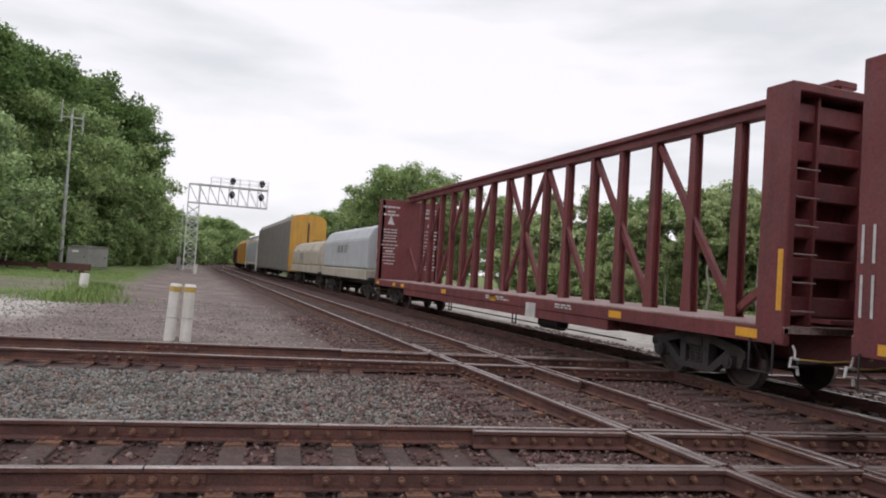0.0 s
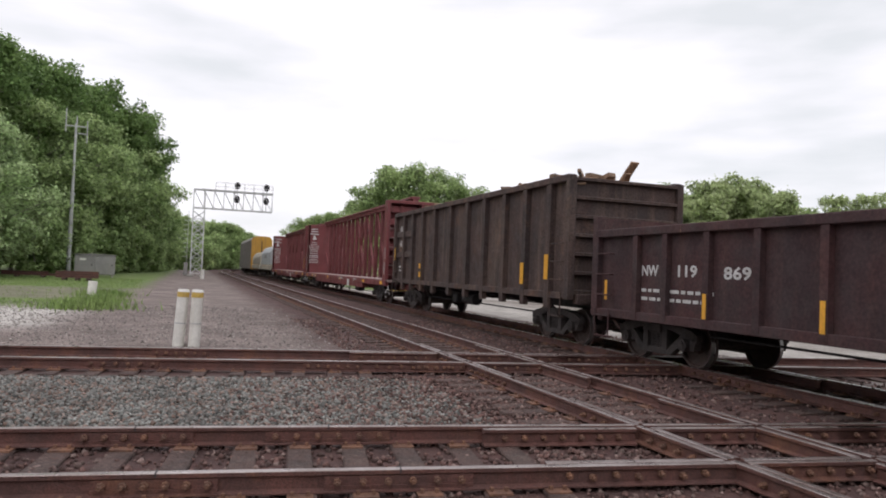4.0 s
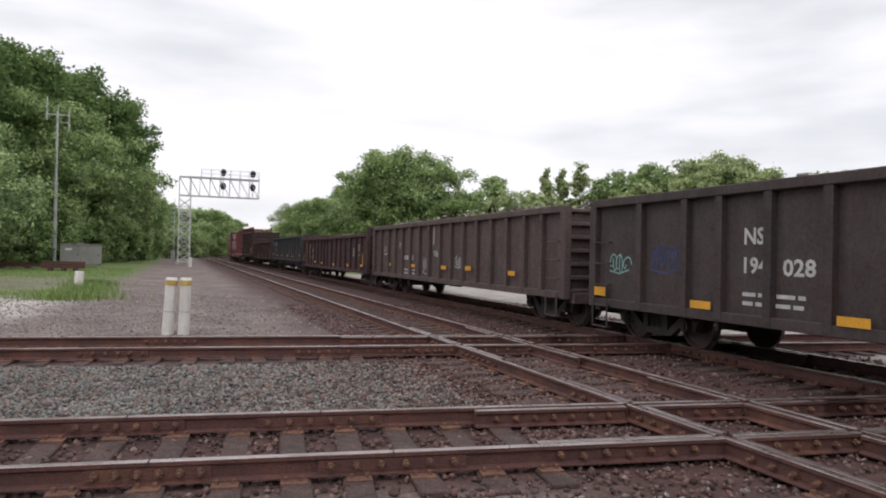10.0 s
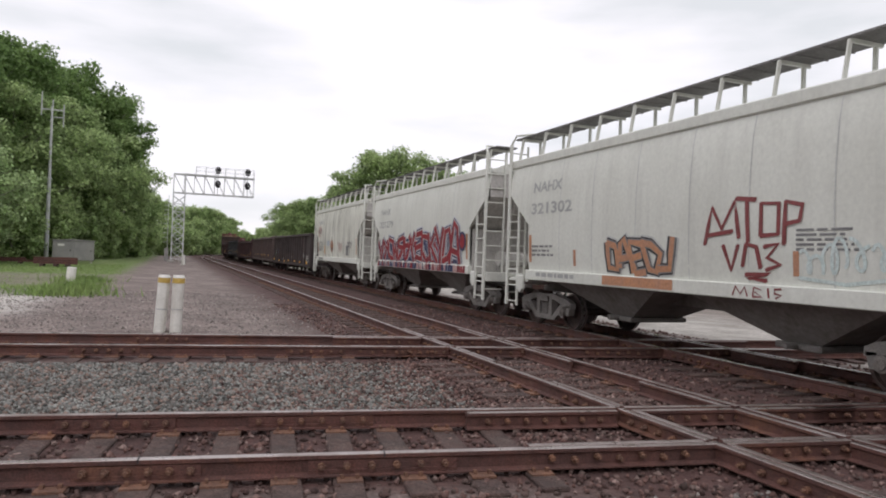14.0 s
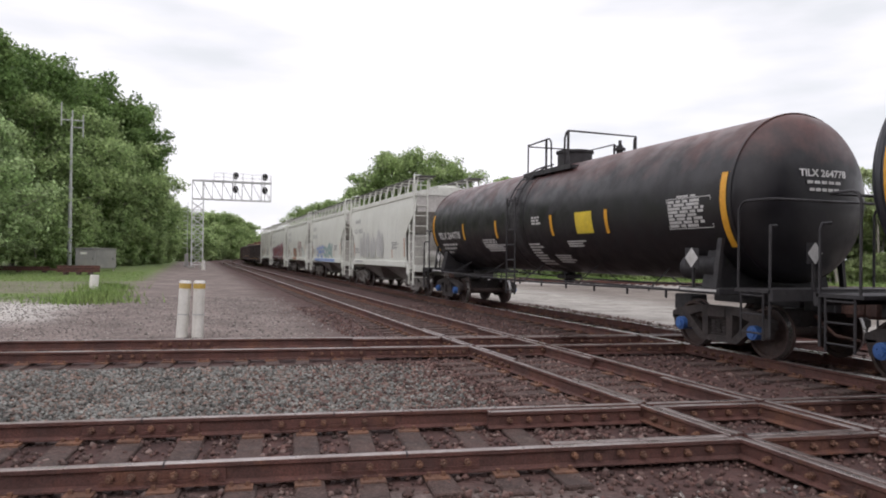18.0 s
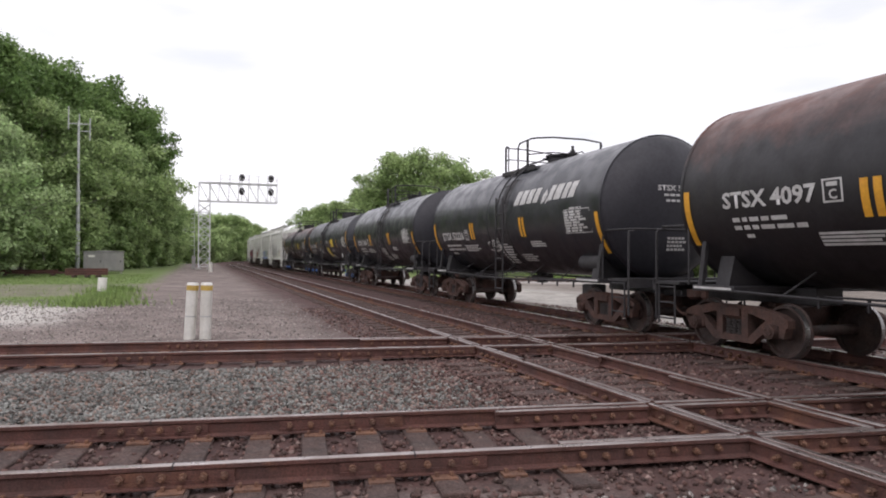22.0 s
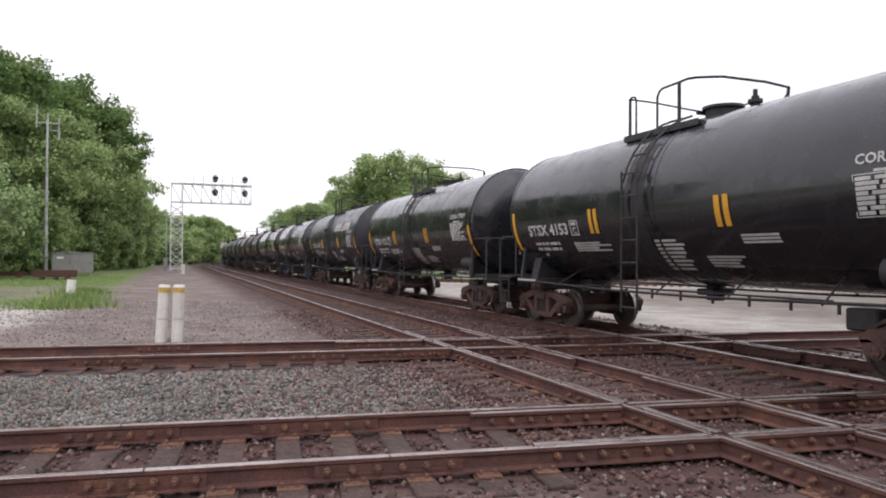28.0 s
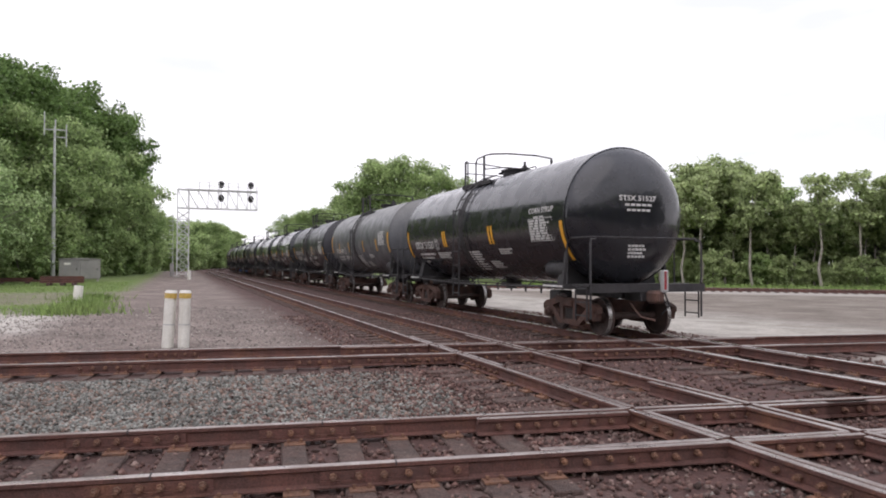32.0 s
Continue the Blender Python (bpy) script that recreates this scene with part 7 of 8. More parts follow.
# ---- centre-beam lumber cars ----
def centre_beam(a, b, label, number="", seed=0):
    s0, half = (a + b) / 2, (a - b) / 2
    car = thing("centre_beam_car", Matrix(), label, "flat car", "centre-beam cars of the train")
    CARS.append((car, s0))
    L, W = half - 0.82, 1.40
    bm = bmesh.new()
    box(bm, -W + 0.01, W - 0.01, -L, L, 1.02, 1.12)
    part("deck", bm, M_DECK, car, "pale worn deck")
    for s in (-1, 1):
        bm = bmesh.new()
        box(bm, *sorted((s * W, s * (W - 0.10))), -L, L, 0.84, 1.10, bev=0.012)
        box(bm, *sorted((s * (W - 0.02), s * (W - 0.35))), -L + 4.5, L - 4.5, 0.62, 0.84, bev=0.012)
        part("side_sill", bm, M_OXIDE, car)
    bm = bmesh.new()
    box(bm, -0.35, 0.35, -half + 0.5, half - 0.5, 0.55, 1.02, bev=0.02)
    part("centre_sill", bm, M_OXIDE, car)
    bm = bmesh.new()
    box(bm, -0.22, 0.22, -L + 0.3, L - 0.3, 4.88, 5.00, bev=0.02)
    box(bm, -0.13, 0.13, -L + 0.3, L - 0.3, 4.72, 4.89)
    part("top_chord", bm, M_OXIDE, car)
    ys = [-9.15 + 1.24 * i for i in range(16)]
    for y in ys:
        def post(q):
            prism(q, [(-0.15, 1.10), (0.15, 1.10), (0.115, 1.6), (0.075, 4.76), (-0.075, 4.76), (-0.115, 1.6)], "x", -0.10, -0.075)
            prism(q, [(-0.15, 1.10), (0.15, 1.10), (0.115, 1.6), (0.075, 4.76), (-0.075, 4.76), (-0.115, 1.6)], "x", 0.075, 0.10)
            prism(q, [(-0.02, 1.10), (0.02, 1.10), (0.02, 4.76), (-0.02, 4.76)], "x", -0.074, 0.074)
        shared("cbpost", "beam_post", post, M_OXIDE, car, pose(0, y, 0))
    for lo, hi in ((0, 2), (2, 4), (4, 6), (6, 8), (8, 6), (11, 9), (13, 11), (15, 13)):
        bm = bmesh.new()
        beam(bm, (0, ys[lo], 1.18), (0, ys[hi] + (0.1 if hi < lo else -0.1), 4.64), 0.10, 0.13)
        part("diagonal_brace", bm, M_OXIDE, car)
    for s in (-1, 1):
        bm = bmesh.new()
        beam(bm, (0, ys[0] if s < 0 else ys[-1], 1.2), (0, s * (L - 0.5), 2.6), 0.10, 0.13)
        part("diagonal_brace", bm, M_OXIDE, car)
    for s in (-1, 1):
        yb0, yb1 = s * (L - 0.02), s * (L - 0.54)
        bm = bmesh.new()
        box(bm, -W, W, *sorted((yb1, s * (L - 0.50))), 1.10, 4.72, bev=0.01)
        part("bulkhead_sheet", bm, M_OXIDE, car)
        for sx in (-1, 1):
            bm = bmesh.new()
            box(bm, *sorted((sx * (W - 0.16), sx * (W + 0.005))), *sorted((yb0, yb1)), 0.84, 4.74, bev=0.02)
            part("bulkhead_post", bm, M_OXIDE, car)
        for x, wx, dy in ((-0.72, 0.025, 0.16), (0.30, 0.08, 0.06)):
            bm = bmesh.new()
            box(bm, x - wx, x + wx, *sorted((s * (L - dy), s * (L - 0.50))), 1.1, 4.6)
            part("bulkhead_stiffener", bm, M_OXIDE, car)
        for k in range(6):
            z = 1.42 + k * 0.585
            shared("cbrib", "bulkhead_rib", lambda q: box(q, -W + 0.14, W - 0.14, -0.14, 0.14, -0.15, 0.15, bev=0.02), M_OXIDE, car, pose(0, s * (L - 0.36), z))
        # rungs beside the corner post
        for k in range(6):
            shared("cbrung", "rung", lambda q: cyl(q, (-0.23, 0, 0), (0.23, 0, 0), 0.014, 6), M_DECK, car, pose(-1.02, s * (L - 0.03), 1.35 + k * 0.42))
        # uncoupling lever with its pale handle
        bm = bmesh.new()
        tube(bm, [(-1.20, s * (L + 0.10), 0.66), (-0.70, s * (L + 0.20), 0.64), (0.0, s * (L + 0.32), 0.70)], 0.014, 6)
        lever = part("uncoupling_lever", bm, M_GOLD, car, "dull yellow lever rod", smooth=True)
        bm = bmesh.new()
        tube(bm, [(-1.20, s * (L + 0.10), 0.66), (-1.34, s * (L + 0.10), 0.68), (-1.36, s * (L + 0.10), 0.56), (-1.22, s * (L + 0.10), 0.55), (-1.20, s * (L + 0.10), 0.44)], 0.024, 6)
        part("lever_handle", bm, M_PAINTW, lever, "pale painted handle", smooth=True)
        bm = bmesh.new()
        tube(bm, [(-1.27, s * (L + 0.10), 0.66), (-1.25, s * (L + 0.08), 0.78), (-1.27, s * (L + 0.05), 0.86)], 0.018, 6)
        part("lever_hanger", bm, M_PAINTW, lever, smooth=True)
        bm = bmesh.new()
        box(bm, -W + 0.1, W - 0.1, *sorted((s * (L - 0.03), s * (L - 0.52))), 4.60, 4.75, bev=0.02)
        part("bulkhead_cap", bm, M_OXIDE, car)
        bm = bmesh.new()
        box(bm, -0.9, 0.5, *sorted((s * L, s * (L + 0.35))), 1.20, 1.26)
        part("crossover_board", bm, M_OXIDE, car)
        # loading notes on the inner face, and the strips on the corner post
        inner = bmesh.new()
        rng = random.Random(seed + s)
        yi = yb1 - s * 0.012
        for sx in (-1, 1):
            z = 4.45
            for k in range(15):
                h = 0.08 if k in (0, 1, 2, 10) else 0.045
                if k == 3:
                    z -= 0.5
                x0 = sx * 0.95
                wd = rng.uniform(0.35, 0.85) / 2
                for i in range(4):
                    xa, xb = x0 - wd + 2 * wd * i / 4, x0 - wd + 2 * wd * (i + 0.82) / 4
                    inner.faces.new([inner.verts.new(p) for p in ((xa, yi, z), (xb, yi, z), (xb, yi, z - h), (xa, yi, z - h))])
                z -= h + rng.uniform(0.06, 0.13)
            x0 = sx * 0.95
            inner.faces.new([inner.verts.new(p) for p in ((x0 - 0.16, yi, 3.62), (x0 + 0.16, yi, 3.62), (x0 + 0.02, yi, 3.95), (x0 - 0.02, yi, 4.05), (x0 - 0.08, yi, 3.85))])
        part("loading_note", inner, M_PAINTW, car, "white stencilled loading notes")
        ya = s * (L - 0.20 if seed == 2 else L - 0.10)
        decal("reflector", car, [rect(ya - 0.05, ya + 0.05, 1.35, 2.25)] if s < 0 and seed == 1 else [rect(ya - 0.10, ya - 0.06, 1.35, 1.9), rect(ya + 0.06, ya + 0.10, 1.35, 1.9), rect(ya - 0.10, ya - 0.06, 2.05, 2.55), rect(ya + 0.06, ya + 0.10, 2.05, 2.55)], lambda z: W + 0.008, M_YELLOW if s < 0 and seed == 1 else M_PAINTW)
        bm = bmesh.new()
        for sx in (-1, 1):
            tube(bm, [(sx * (W + 0.03), s * (L - 0.15), 0.90), (sx * (W + 0.03), s * (L - 0.15), 0.42), (sx * (W + 0.03), s * (L - 0.6), 0.42), (sx * (W + 0.03), s * (L - 0.6), 0.9)], 0.018, 6)
        tube(bm, [(-W + 0.1, s * (L + 0.18), 0.62), (W - 0.1, s * (L + 0.18), 0.62)], 0.022, 6)
        part("step", bm, M_DARK, car)
        truck(car, s * (half - 3.05), "dark")
    couplers(car, half)
    for i, y in enumerate((L - 0.6, L - 3.2, L - 4.4, 2.5, -1.5, -L + 4.2, -L + 0.7)):
        decal("reflector", car, [rect(y - 0.22, y + 0.22, 0.90, 1.04)], lambda z: W + 0.006, M_YELLOW, 0.004, "yellow reflector")
    if number:
        lettering(car, number[0], 8.6, 0.885, 0.15, lambda z: W + 0.004, M_PAINTW, 0.62)
        lettering(car, number[1], 7.75, 0.885, 0.15, lambda z: W + 0.004, M_PAINTW, 0.82)
    bars(car, -1.0, -2.6, 1.04, 2, 0.04, lambda z: W + 0.004, seed=3)
    bars(car, -5.0, -5.9, 1.04, 2, 0.04, lambda z: W + 0.004, seed=4)
    bm = bmesh.new()
    for y in (-2.0, 3.0, 5.2):
        for dy in (0, 0.22):
            beam(bm, (-0.9, y + dy, 0.64), (-0.9, y + dy, 0.32), 0.03, 0.03)
        beam(bm, (-0.9, y, 0.33), (-0.9, y + 0.22, 0.33), 0.03, 0.03)
    tube(bm, [(-0.8, -7, 0.42), (-0.8, 7, 0.42)], 0.018, 6)
    cyl(bm, (-0.7, -4.2, 0.5), (-0.7, -3.2, 0.5), 0.17, 12)
    part("brake_rigging", bm, M_DARK, car)
    bm = bmesh.new()
    box(bm, -W - 0.02, -W + 0.004, -4.05, -3.55, 0.62, 0.98)
    part("notice_plate", bm, M_PAINTW, car)
    return car


# ---- coil cars, autorack, box car ahead ----
def coil_car(a, b, label, paint, top, seed):
    s0, half = (a + b) / 2, (a - b) / 2
    car = thing("coil_car", Matrix(), label, "coil car", "cars at the head of the train")
    CARS.append((car, s0))
    L = half - 0.9
    bm = bmesh.new()
    prism(bm, [(-1.42, 1.55), (-1.42, top - 0.75), (-1.15, top - 0.22), (-0.7, top), (0.7, top), (1.15, top - 0.22), (1.42, top - 0.75), (1.42, 1.55)], "y", -L + 0.1, L - 0.1)
    bmesh.ops.bevel(bm, geom=bm.edges[:], offset=0.05, segments=2, affect="EDGES")
    part("hood", bm, paint, car)
    if seed == 2:
        bm = bmesh.new()
        for y in (-L / 2, 0, L / 2):
            box(bm, -1.46, 1.46, y - 0.06, y + 0.06, 1.6, top - 0.6)
        part("hood_rib", bm, paint, car)
    for y in (-L * 0.5, L * 0.5):
        bm = bmesh.new()
        tube(bm, [(-0.3, y, top), (-0.3, y, top + 0.22), (0.3, y, top + 0.22), (0.3, y, top)], 0.03, 6)
        part("lifting_eye", bm, M_DARK, car)
    bm = bmesh.new()
    box(bm, -1.5, 1.5, -L, L, 1.0, 1.5, bev=0.03)
    part("trough", bm, M_TAN, car)
    bm = bmesh.new()
    box(bm, -0.35, 0.35, -half + 0.5, half - 0.5, 0.72, 1.0)
    part("centre_sill", bm, M_DARK, car)
    for s in (-1, 1):
        truck(car, s * (half - 2.2), "dark")
        bm = bmesh.new()
        box(bm, -1.4, 1.4, *sorted((s * L, s * (L + 0.3))), 1.0, 1.12)
        part("end_platform", bm, M_DARK, car)
    couplers(car, half)
    if seed == 1:
        decal("mark_blocks", car, [[(1.6, 2.35), (0.9, 2.35), (0.8, 2.75), (1.5, 2.75)], [(0.7, 2.35), (0.1, 2.35), (0.0, 2.75), (0.6, 2.75)]], lambda z: 1.425, M_PAINTG)
        bars(car, -0.3, -1.2, 2.75, 3, 0.1, lambda z: 1.425, M_PAINTG, seed=2)
    else:
        bars(car, 1.6, 0.2, 2.35, 3, 0.1, lambda z: 1.47, M_PAINTG, seed=2)


def tall_car(name, a, b, label, category, side, end, z0, z1, ribs, seed):
    s0, half = (a + b) / 2, (a - b) / 2
    car = thing(name, Matrix(), label, category, "cars at the head of the train")
    CARS.append((car, s0))
    L = half - 0.7
    prof = [(-1.50, z0), (-1.50, z1 - 0.55), (-1.2, z1 - 0.12), (-0.6, z1), (0.6, z1), (1.2, z1 - 0.12), (1.50, z1 - 0.55), (1.50, z0)]
    bm = bmesh.new()
    prism(bm, prof, "y", -L + 0.12, L - 0.12)
    part("body", bm, side, car)
    for s in (-1, 1):
        bm = bmesh.new()
        prism(bm, prof, "y", *sorted((s * (L - 0.12), s * L)))
        part("end_door", bm, end, car)
        bm = bmesh.new()
        box(bm, -1.3, 1.3, *sorted((s * L, s * (L + 0.05))), z0 + 0.3, z0 + 0.42)
        box(bm, -0.06, 0.06, *sorted((s * L, s * (L + 0.06))), z0 + 0.3, z1 - 0.7)
        part("end_fitting", bm, M_DARK, car)
        truck(car, s * (half - 2.6), "dark")
    for i in range(ribs):
        y = -L + 0.5 + (2 * L - 1.0) * i / (ribs - 1)
        shared((name, "rib", seed), "side_rib", lambda q: box(q, -0.05, 0.0, -0.05, 0.05, z0 + 0.1, z1 - 0.6), side, car, pose(-1.502, y, 0))
    bm = bmesh.new()
    box(bm, -0.4, 0.4, -half + 0.5, half - 0.5, 0.72, z0)
    part("centre_sill", bm, M_DARK, car)
    couplers(car, half)
    return car


# the train, from its head to its last car
tall_car("box_car", 349.5, 331.5, "dark far box car at the head of the train", "box car", M_GON_BLACK, M_GON_BLACK, 1.0, 4.0, 12, 1)
tall_car("box_car", 331.5, 313.5, "brown far box car near the head of the train", "box car", M_GON_BROWN, M_GON_BROWN, 1.0, 3.9, 12, 2)
tall_car("box_car", 313.5, 295.5, "orange box car far down the line", "box car", M_AMBER, M_AMBER, 1.0, 4.7, 14, 3)
covered_hopper(295.5, 278, "grey covered hopper far down the line", M_COIL, "dark", seed=9)
tall_car("autorack", 278, 249.3, "tall autorack with grey sides and amber ends", "autorack car", M_RACK, M_AMBER, 0.9, 5.75, 22, 4)
coil_car(249.3, 235.5, "coil car with a grimy cream ribbed hood", M_TAN, 3.25, 2)
coil_car(235.5, 222.2, "coil car with a smooth pale grey hood", M_COIL, 3.75, 1)
centre_beam(222.55, 197.65, "oxide red centre-beam lumber car, empty", None, 1)
centre_beam(198.2, 173.3, "oxide red centre-beam lumber car, empty, with white stencils", ("UCRY", "873034"), 2)

gon, sf, bd = gondola(172.85, 157.15, "battered tall brown gondola heaped with broken timber", M_GON_OLD, 1.12, 3.92, [6.0, 4.85, 3.6, 2.2, 0.6, -0.9, -2.3, -3.7, -5.0, -6.3], 0.22, 0.85, seed=1, truck_in=1.95, post_d=0.13)
for y in (5.95,):
    for z in (2.10, 2.92):
        bm = bmesh.new()
        box(bm, -1.50, -1.42, 4.86, 7.1, z, z + 0.24, bev=0.02)
        part("belt_rail", bm, M_GON_OLD, gon)
        bm = bmesh.new()
        box(bm, -1.3, 1.3, bd + 0.02, bd + 0.14, z, z + 0.2, bev=0.02)
        part("end_rail", bm, M_GON_OLD, gon)
bm = bmesh.new()
box(bm, -1.36, 1.36, bd + 0.002, bd + 0.03, 1.2, 3.8)
part("end_panel", bm, M_ENDRUST, gon, "orange rusted end panel")
lettering(gon, "AEX", 6.85, 3.18, 0.24, sf, M_PAINTW, 0.62, label="white reporting mark")
lettering(gon, "4047", 6.85, 2.55, 0.25, sf, M_PAINTW, 0.80)
bars(gon, 6.85, 5.75, 1.75, 2, 0.06, sf, seed=4, gap=1.4)
decal("reflector", gon, [rect(3.5, 3.7, 1.35, 1.55), rect(3.5, 3.7, 1.68, 1.86), rect(7.0, 7.1, 2.0, 2.5), rect(-5.1, -4.9, 1.35, 1.9), rect(-6.4, -6.2, 1.5, 2.1)], lambda z: 1.565, M_YELLOW)
scrap(gon, bd, 3.85, 1.4, M_PLANK, 3, 160, 0.32, 0.55, "timber_load", "heap of broken boards and ties")

gon, sf, bd = gondola(157.15, 139.15, "low rust-brown gondola with worn white numbers", M_GON_BROWN, 0.86, 2.56, [7.0, 6.12, 5.03, 3.92, 2.72, 1.58, 0.38, -0.72, -1.9, -2.95, -3.9, -5.05, -6.25], 0.14, seed=2, end_high=0.32,
                      reflect=((7.95, 1.15, 0.09, 0.40), (5.03, 0.97, 0.09, 0.42), (2.72, 0.95, 0.09, 0.45), (-0.75, 0.96, 0.10, 0.48), (-3.87, 0.94, 0.10, 0.48), (-7.12, 1.08, 0.12, 0.75)))
lettering(gon, "NW", 6.90, 1.67, 0.2, sf, M_PAINTW, 0.5)
lettering(gon, "119", 5.85, 1.67, 0.2, sf, M_PAINTW, 0.5)
lettering(gon, "869", 4.72, 1.65, 0.2, sf, M_PAINTW, 0.6)
bars(gon, 6.9, 4.4, 1.42, 2, 0.06, sf, seed=5, gap=1.6)
scribble(gon, [[(-5.38, 1.46), (-5.38, 1.80), (-5.96, 1.80), (-5.96, 1.46), (-5.38, 1.46)], [(-5.52, 1.68), (-5.62, 1.60), (-5.67, 1.72)], [(-5.77, 1.56), (-5.87, 1.72)], [(-5.42, 1.54), (-5.92, 1.54)], [(-0.25, 1.0), (-0.35, 1.4)], [(-0.42, 1.05), (-0.5, 1.38)], [(-2.1, 0.95), (-2.2, 1.3)]], 0.035, sf, M_PAINTW, label="white chalk frame", name="chalk_mark")
scrap(gon, bd, 2.35, 1.4, M_PLANK, 5, 50, 0.30, 0.5, "timber_load", "low load of boards")

gon, sf, bd = gondola(139.15, 121.8, "dark steel coal gondola with white graffiti", M_GON_BLACK, 0.98, 2.78, [6.45, 5.12, 3.82, 2.58, 1.34, 0.06, -1.22, -2.48, -3.74, -5.0, -6.25, -7.4], 0.20, 0.78, seed=3, truck_in=2.2, tub=True,
                      reflect=((7.2, 1.29, 0.42, 0.16), (4.26, 1.24, 0.42, 0.12), (1.61, 1.24, 0.42, 0.12), (-1.72, 1.22, 0.46, 0.14), (-4.4, 1.2, 0.4, 0.12), (-7.6, 1.25, 0.3, 0.2)))
lettering(gon, "NS", 7.40, 1.60, 0.24, sf, M_PAINTW, 0.4)
lettering(gon, "211425", 6.30, 1.60, 0.24, sf, M_PAINTW, 1.02, label="white car number")
decal("emblem", gon, [[(7.72, 2.06 + 0.11 * k), (7.02, 2.06 + 0.11 * k), (7.02 - 0.04, 2.14 + 0.11 * k), (7.72 - 0.12 - 0.02 * k, 2.14 + 0.11 * k)] for k in range(4)] + [[(6.50, 2.06), (6.33, 2.06), (6.18, 2.48), (6.36, 2.48)], [(6.33, 2.48), (6.18, 2.48), (6.02, 2.06), (6.18, 2.06)], [(6.18, 2.06), (6.02, 2.06), (5.90, 2.48), (6.06, 2.48)], [(5.86, 2.06), (5.42, 2.06), (5.40, 2.15), (5.86, 2.15)], [(5.55, 2.15), (5.40, 2.15), (5.40, 2.28), (5.55, 2.28)], [(5.86, 2.23), (5.40, 2.23), (5.40, 2.32), (5.86, 2.32)], [(5.86, 2.32), (5.72, 2.32), (5.72, 2.40), (5.86, 2.40)], [(5.86, 2.40), (5.40, 2.40), (5.40, 2.48), (5.86, 2.48)]], sf, M_PAINTW, 0.006, "white striped emblem")
bars(gon, 7.3, 5.5, 1.43, 2, 0.045, sf, seed=6, gap=1.5)
decal("notice_plate", gon, [rect(3.0, 3.4, 1.22, 1.40)], sf, M_STENCIL, 0.006)
def spray_tag(y, z0, z1, w, seed):
    """A quick tag of pointed overlapping strokes."""
    rng = random.Random(seed)
    h = z1 - z0
    out = [[(y + w * 0.35, z0 + 0.15 * h), (y + w * 0.10, z0 + 0.62 * h), (y - w * 0.10, z1), (y - w * 0.02, z0 + 0.55 * h), (y - w * 0.20, z0 + 0.10 * h)],
           [(y + w * 0.5, z0 + 0.42 * h), (y + w * 0.1, z0 + 0.50 * h), (y - w * 0.5, z0 + 0.36 * h)],
           [(y + w * 0.30, z0 + 0.70 * h), (y - w * 0.05, z0 + 0.30 * h), (y - w * 0.45, z0 + 0.62 * h), (y - w * 0.30, z0 + 0.20 * h)]]
    out += [[(y + w * rng.uniform(-0.4, 0.4), z0 + h * rng.uniform(0.0, 0.3)), (y + w * rng.uniform(-0.3, 0.3), z0 + h * rng.uniform(0.4, 0.9)), (y + w * rng.uniform(-0.5, 0.4), z0 + h * rng.uniform(0.1, 0.6))] for _ in range(2)]
    return out


for ty_, w_, za_, zb_, sd_ in ((4.55, 0.35, 1.35, 1.75, 1), (1.95, 0.62, 1.22, 2.18, 2), (0.62, 0.58, 1.18, 2.12, 3), (-0.60, 0.72, 1.08, 2.12, 4), (-1.88, 0.74, 1.02, 2.22, 5)):
    scribble(gon, spray_tag(ty_, za_, zb_, w_, sd_), 0.03, sf, M_FAINT, label="faint white spray-painted strokes")
ring = [(-3.05 + 0.43 * math.cos(k * 0.5), 1.68 + 0.34 * math.sin(k * 0.5)) for k in range(14)]
ring2 = [(-3.05 + 0.30 * math.cos(k * 0.6 + 1), 1.60 + 0.15 * math.sin(k * 0.6 + 1)) for k in range(12)]
scribble(gon, [ring, ring2, [(-2.65, 1.45), (-2.72, 1.05), (-3.3, 1.02), (-3.42, 1.45)], [(-2.70, 1.25), (-3.38, 1.22)], [(-2.72, 1.12), (-3.34, 1.13)], [(-2.85, 1.98), (-2.98, 1.75), (-3.1, 2.0), (-3.25, 1.78)], [(-3.42, 1.55), (-3.62, 1.28)], [(-3.0, 1.05), (-3.02, 1.4)]], 0.03, sf, M_FAINT, label="faint white spray-painted figure of loops")

gon, sf, bd = gondola(121.8, 102.95, "long rust-brown mill gondola with chalk marks", M_GON_BROWN, 0.70, 2.50, [7.03, 5.94, 4.80, 3.66, 2.50, 1.60, 0.68, -0.53, -1.74, -2.93, -4.08, -5.31, -6.48, -7.58], 0.15, seed=4, end_high=0.34,
                      reflect=((8.45, 1.0, 0.09, 0.48), (8.3, 1.0, 0.24, 0.10), (4.2, 0.96, 0.46, 0.11), (1.95, 0.92, 0.42, 0.11), (-1.49, 0.90, 0.42, 0.11), (-4.95, 0.92, 0.42, 0.11), (-7.92, 0.96, 0.45, 0.11), (-8.1, 1.07, 0.09, 0.52)))
bm = bmesh.new()
box(bm, -1.15, 1.15, 5.6, 8.7, 1.2, 2.72, bev=0.02)
part("steel_load", bm, M_GON_BROWN, gon, "rusty sheet load")
decal("patch_panel", gon, [rect(7.14, 8.0, 1.36, 2.36)], sf, M_ENDRUST, 0.005, "patch of brighter rust")
lettering(gon, "NW", 6.80, 1.86, 0.26, sf, M_PAINTW, 0.42)
lettering(gon, "190", 6.82, 1.51, 0.26, sf, M_PAINTW, 0.52)
lettering(gon, "096", 5.65, 1.58, 0.26, sf, M_PAINTW, 0.62, label="white car number")
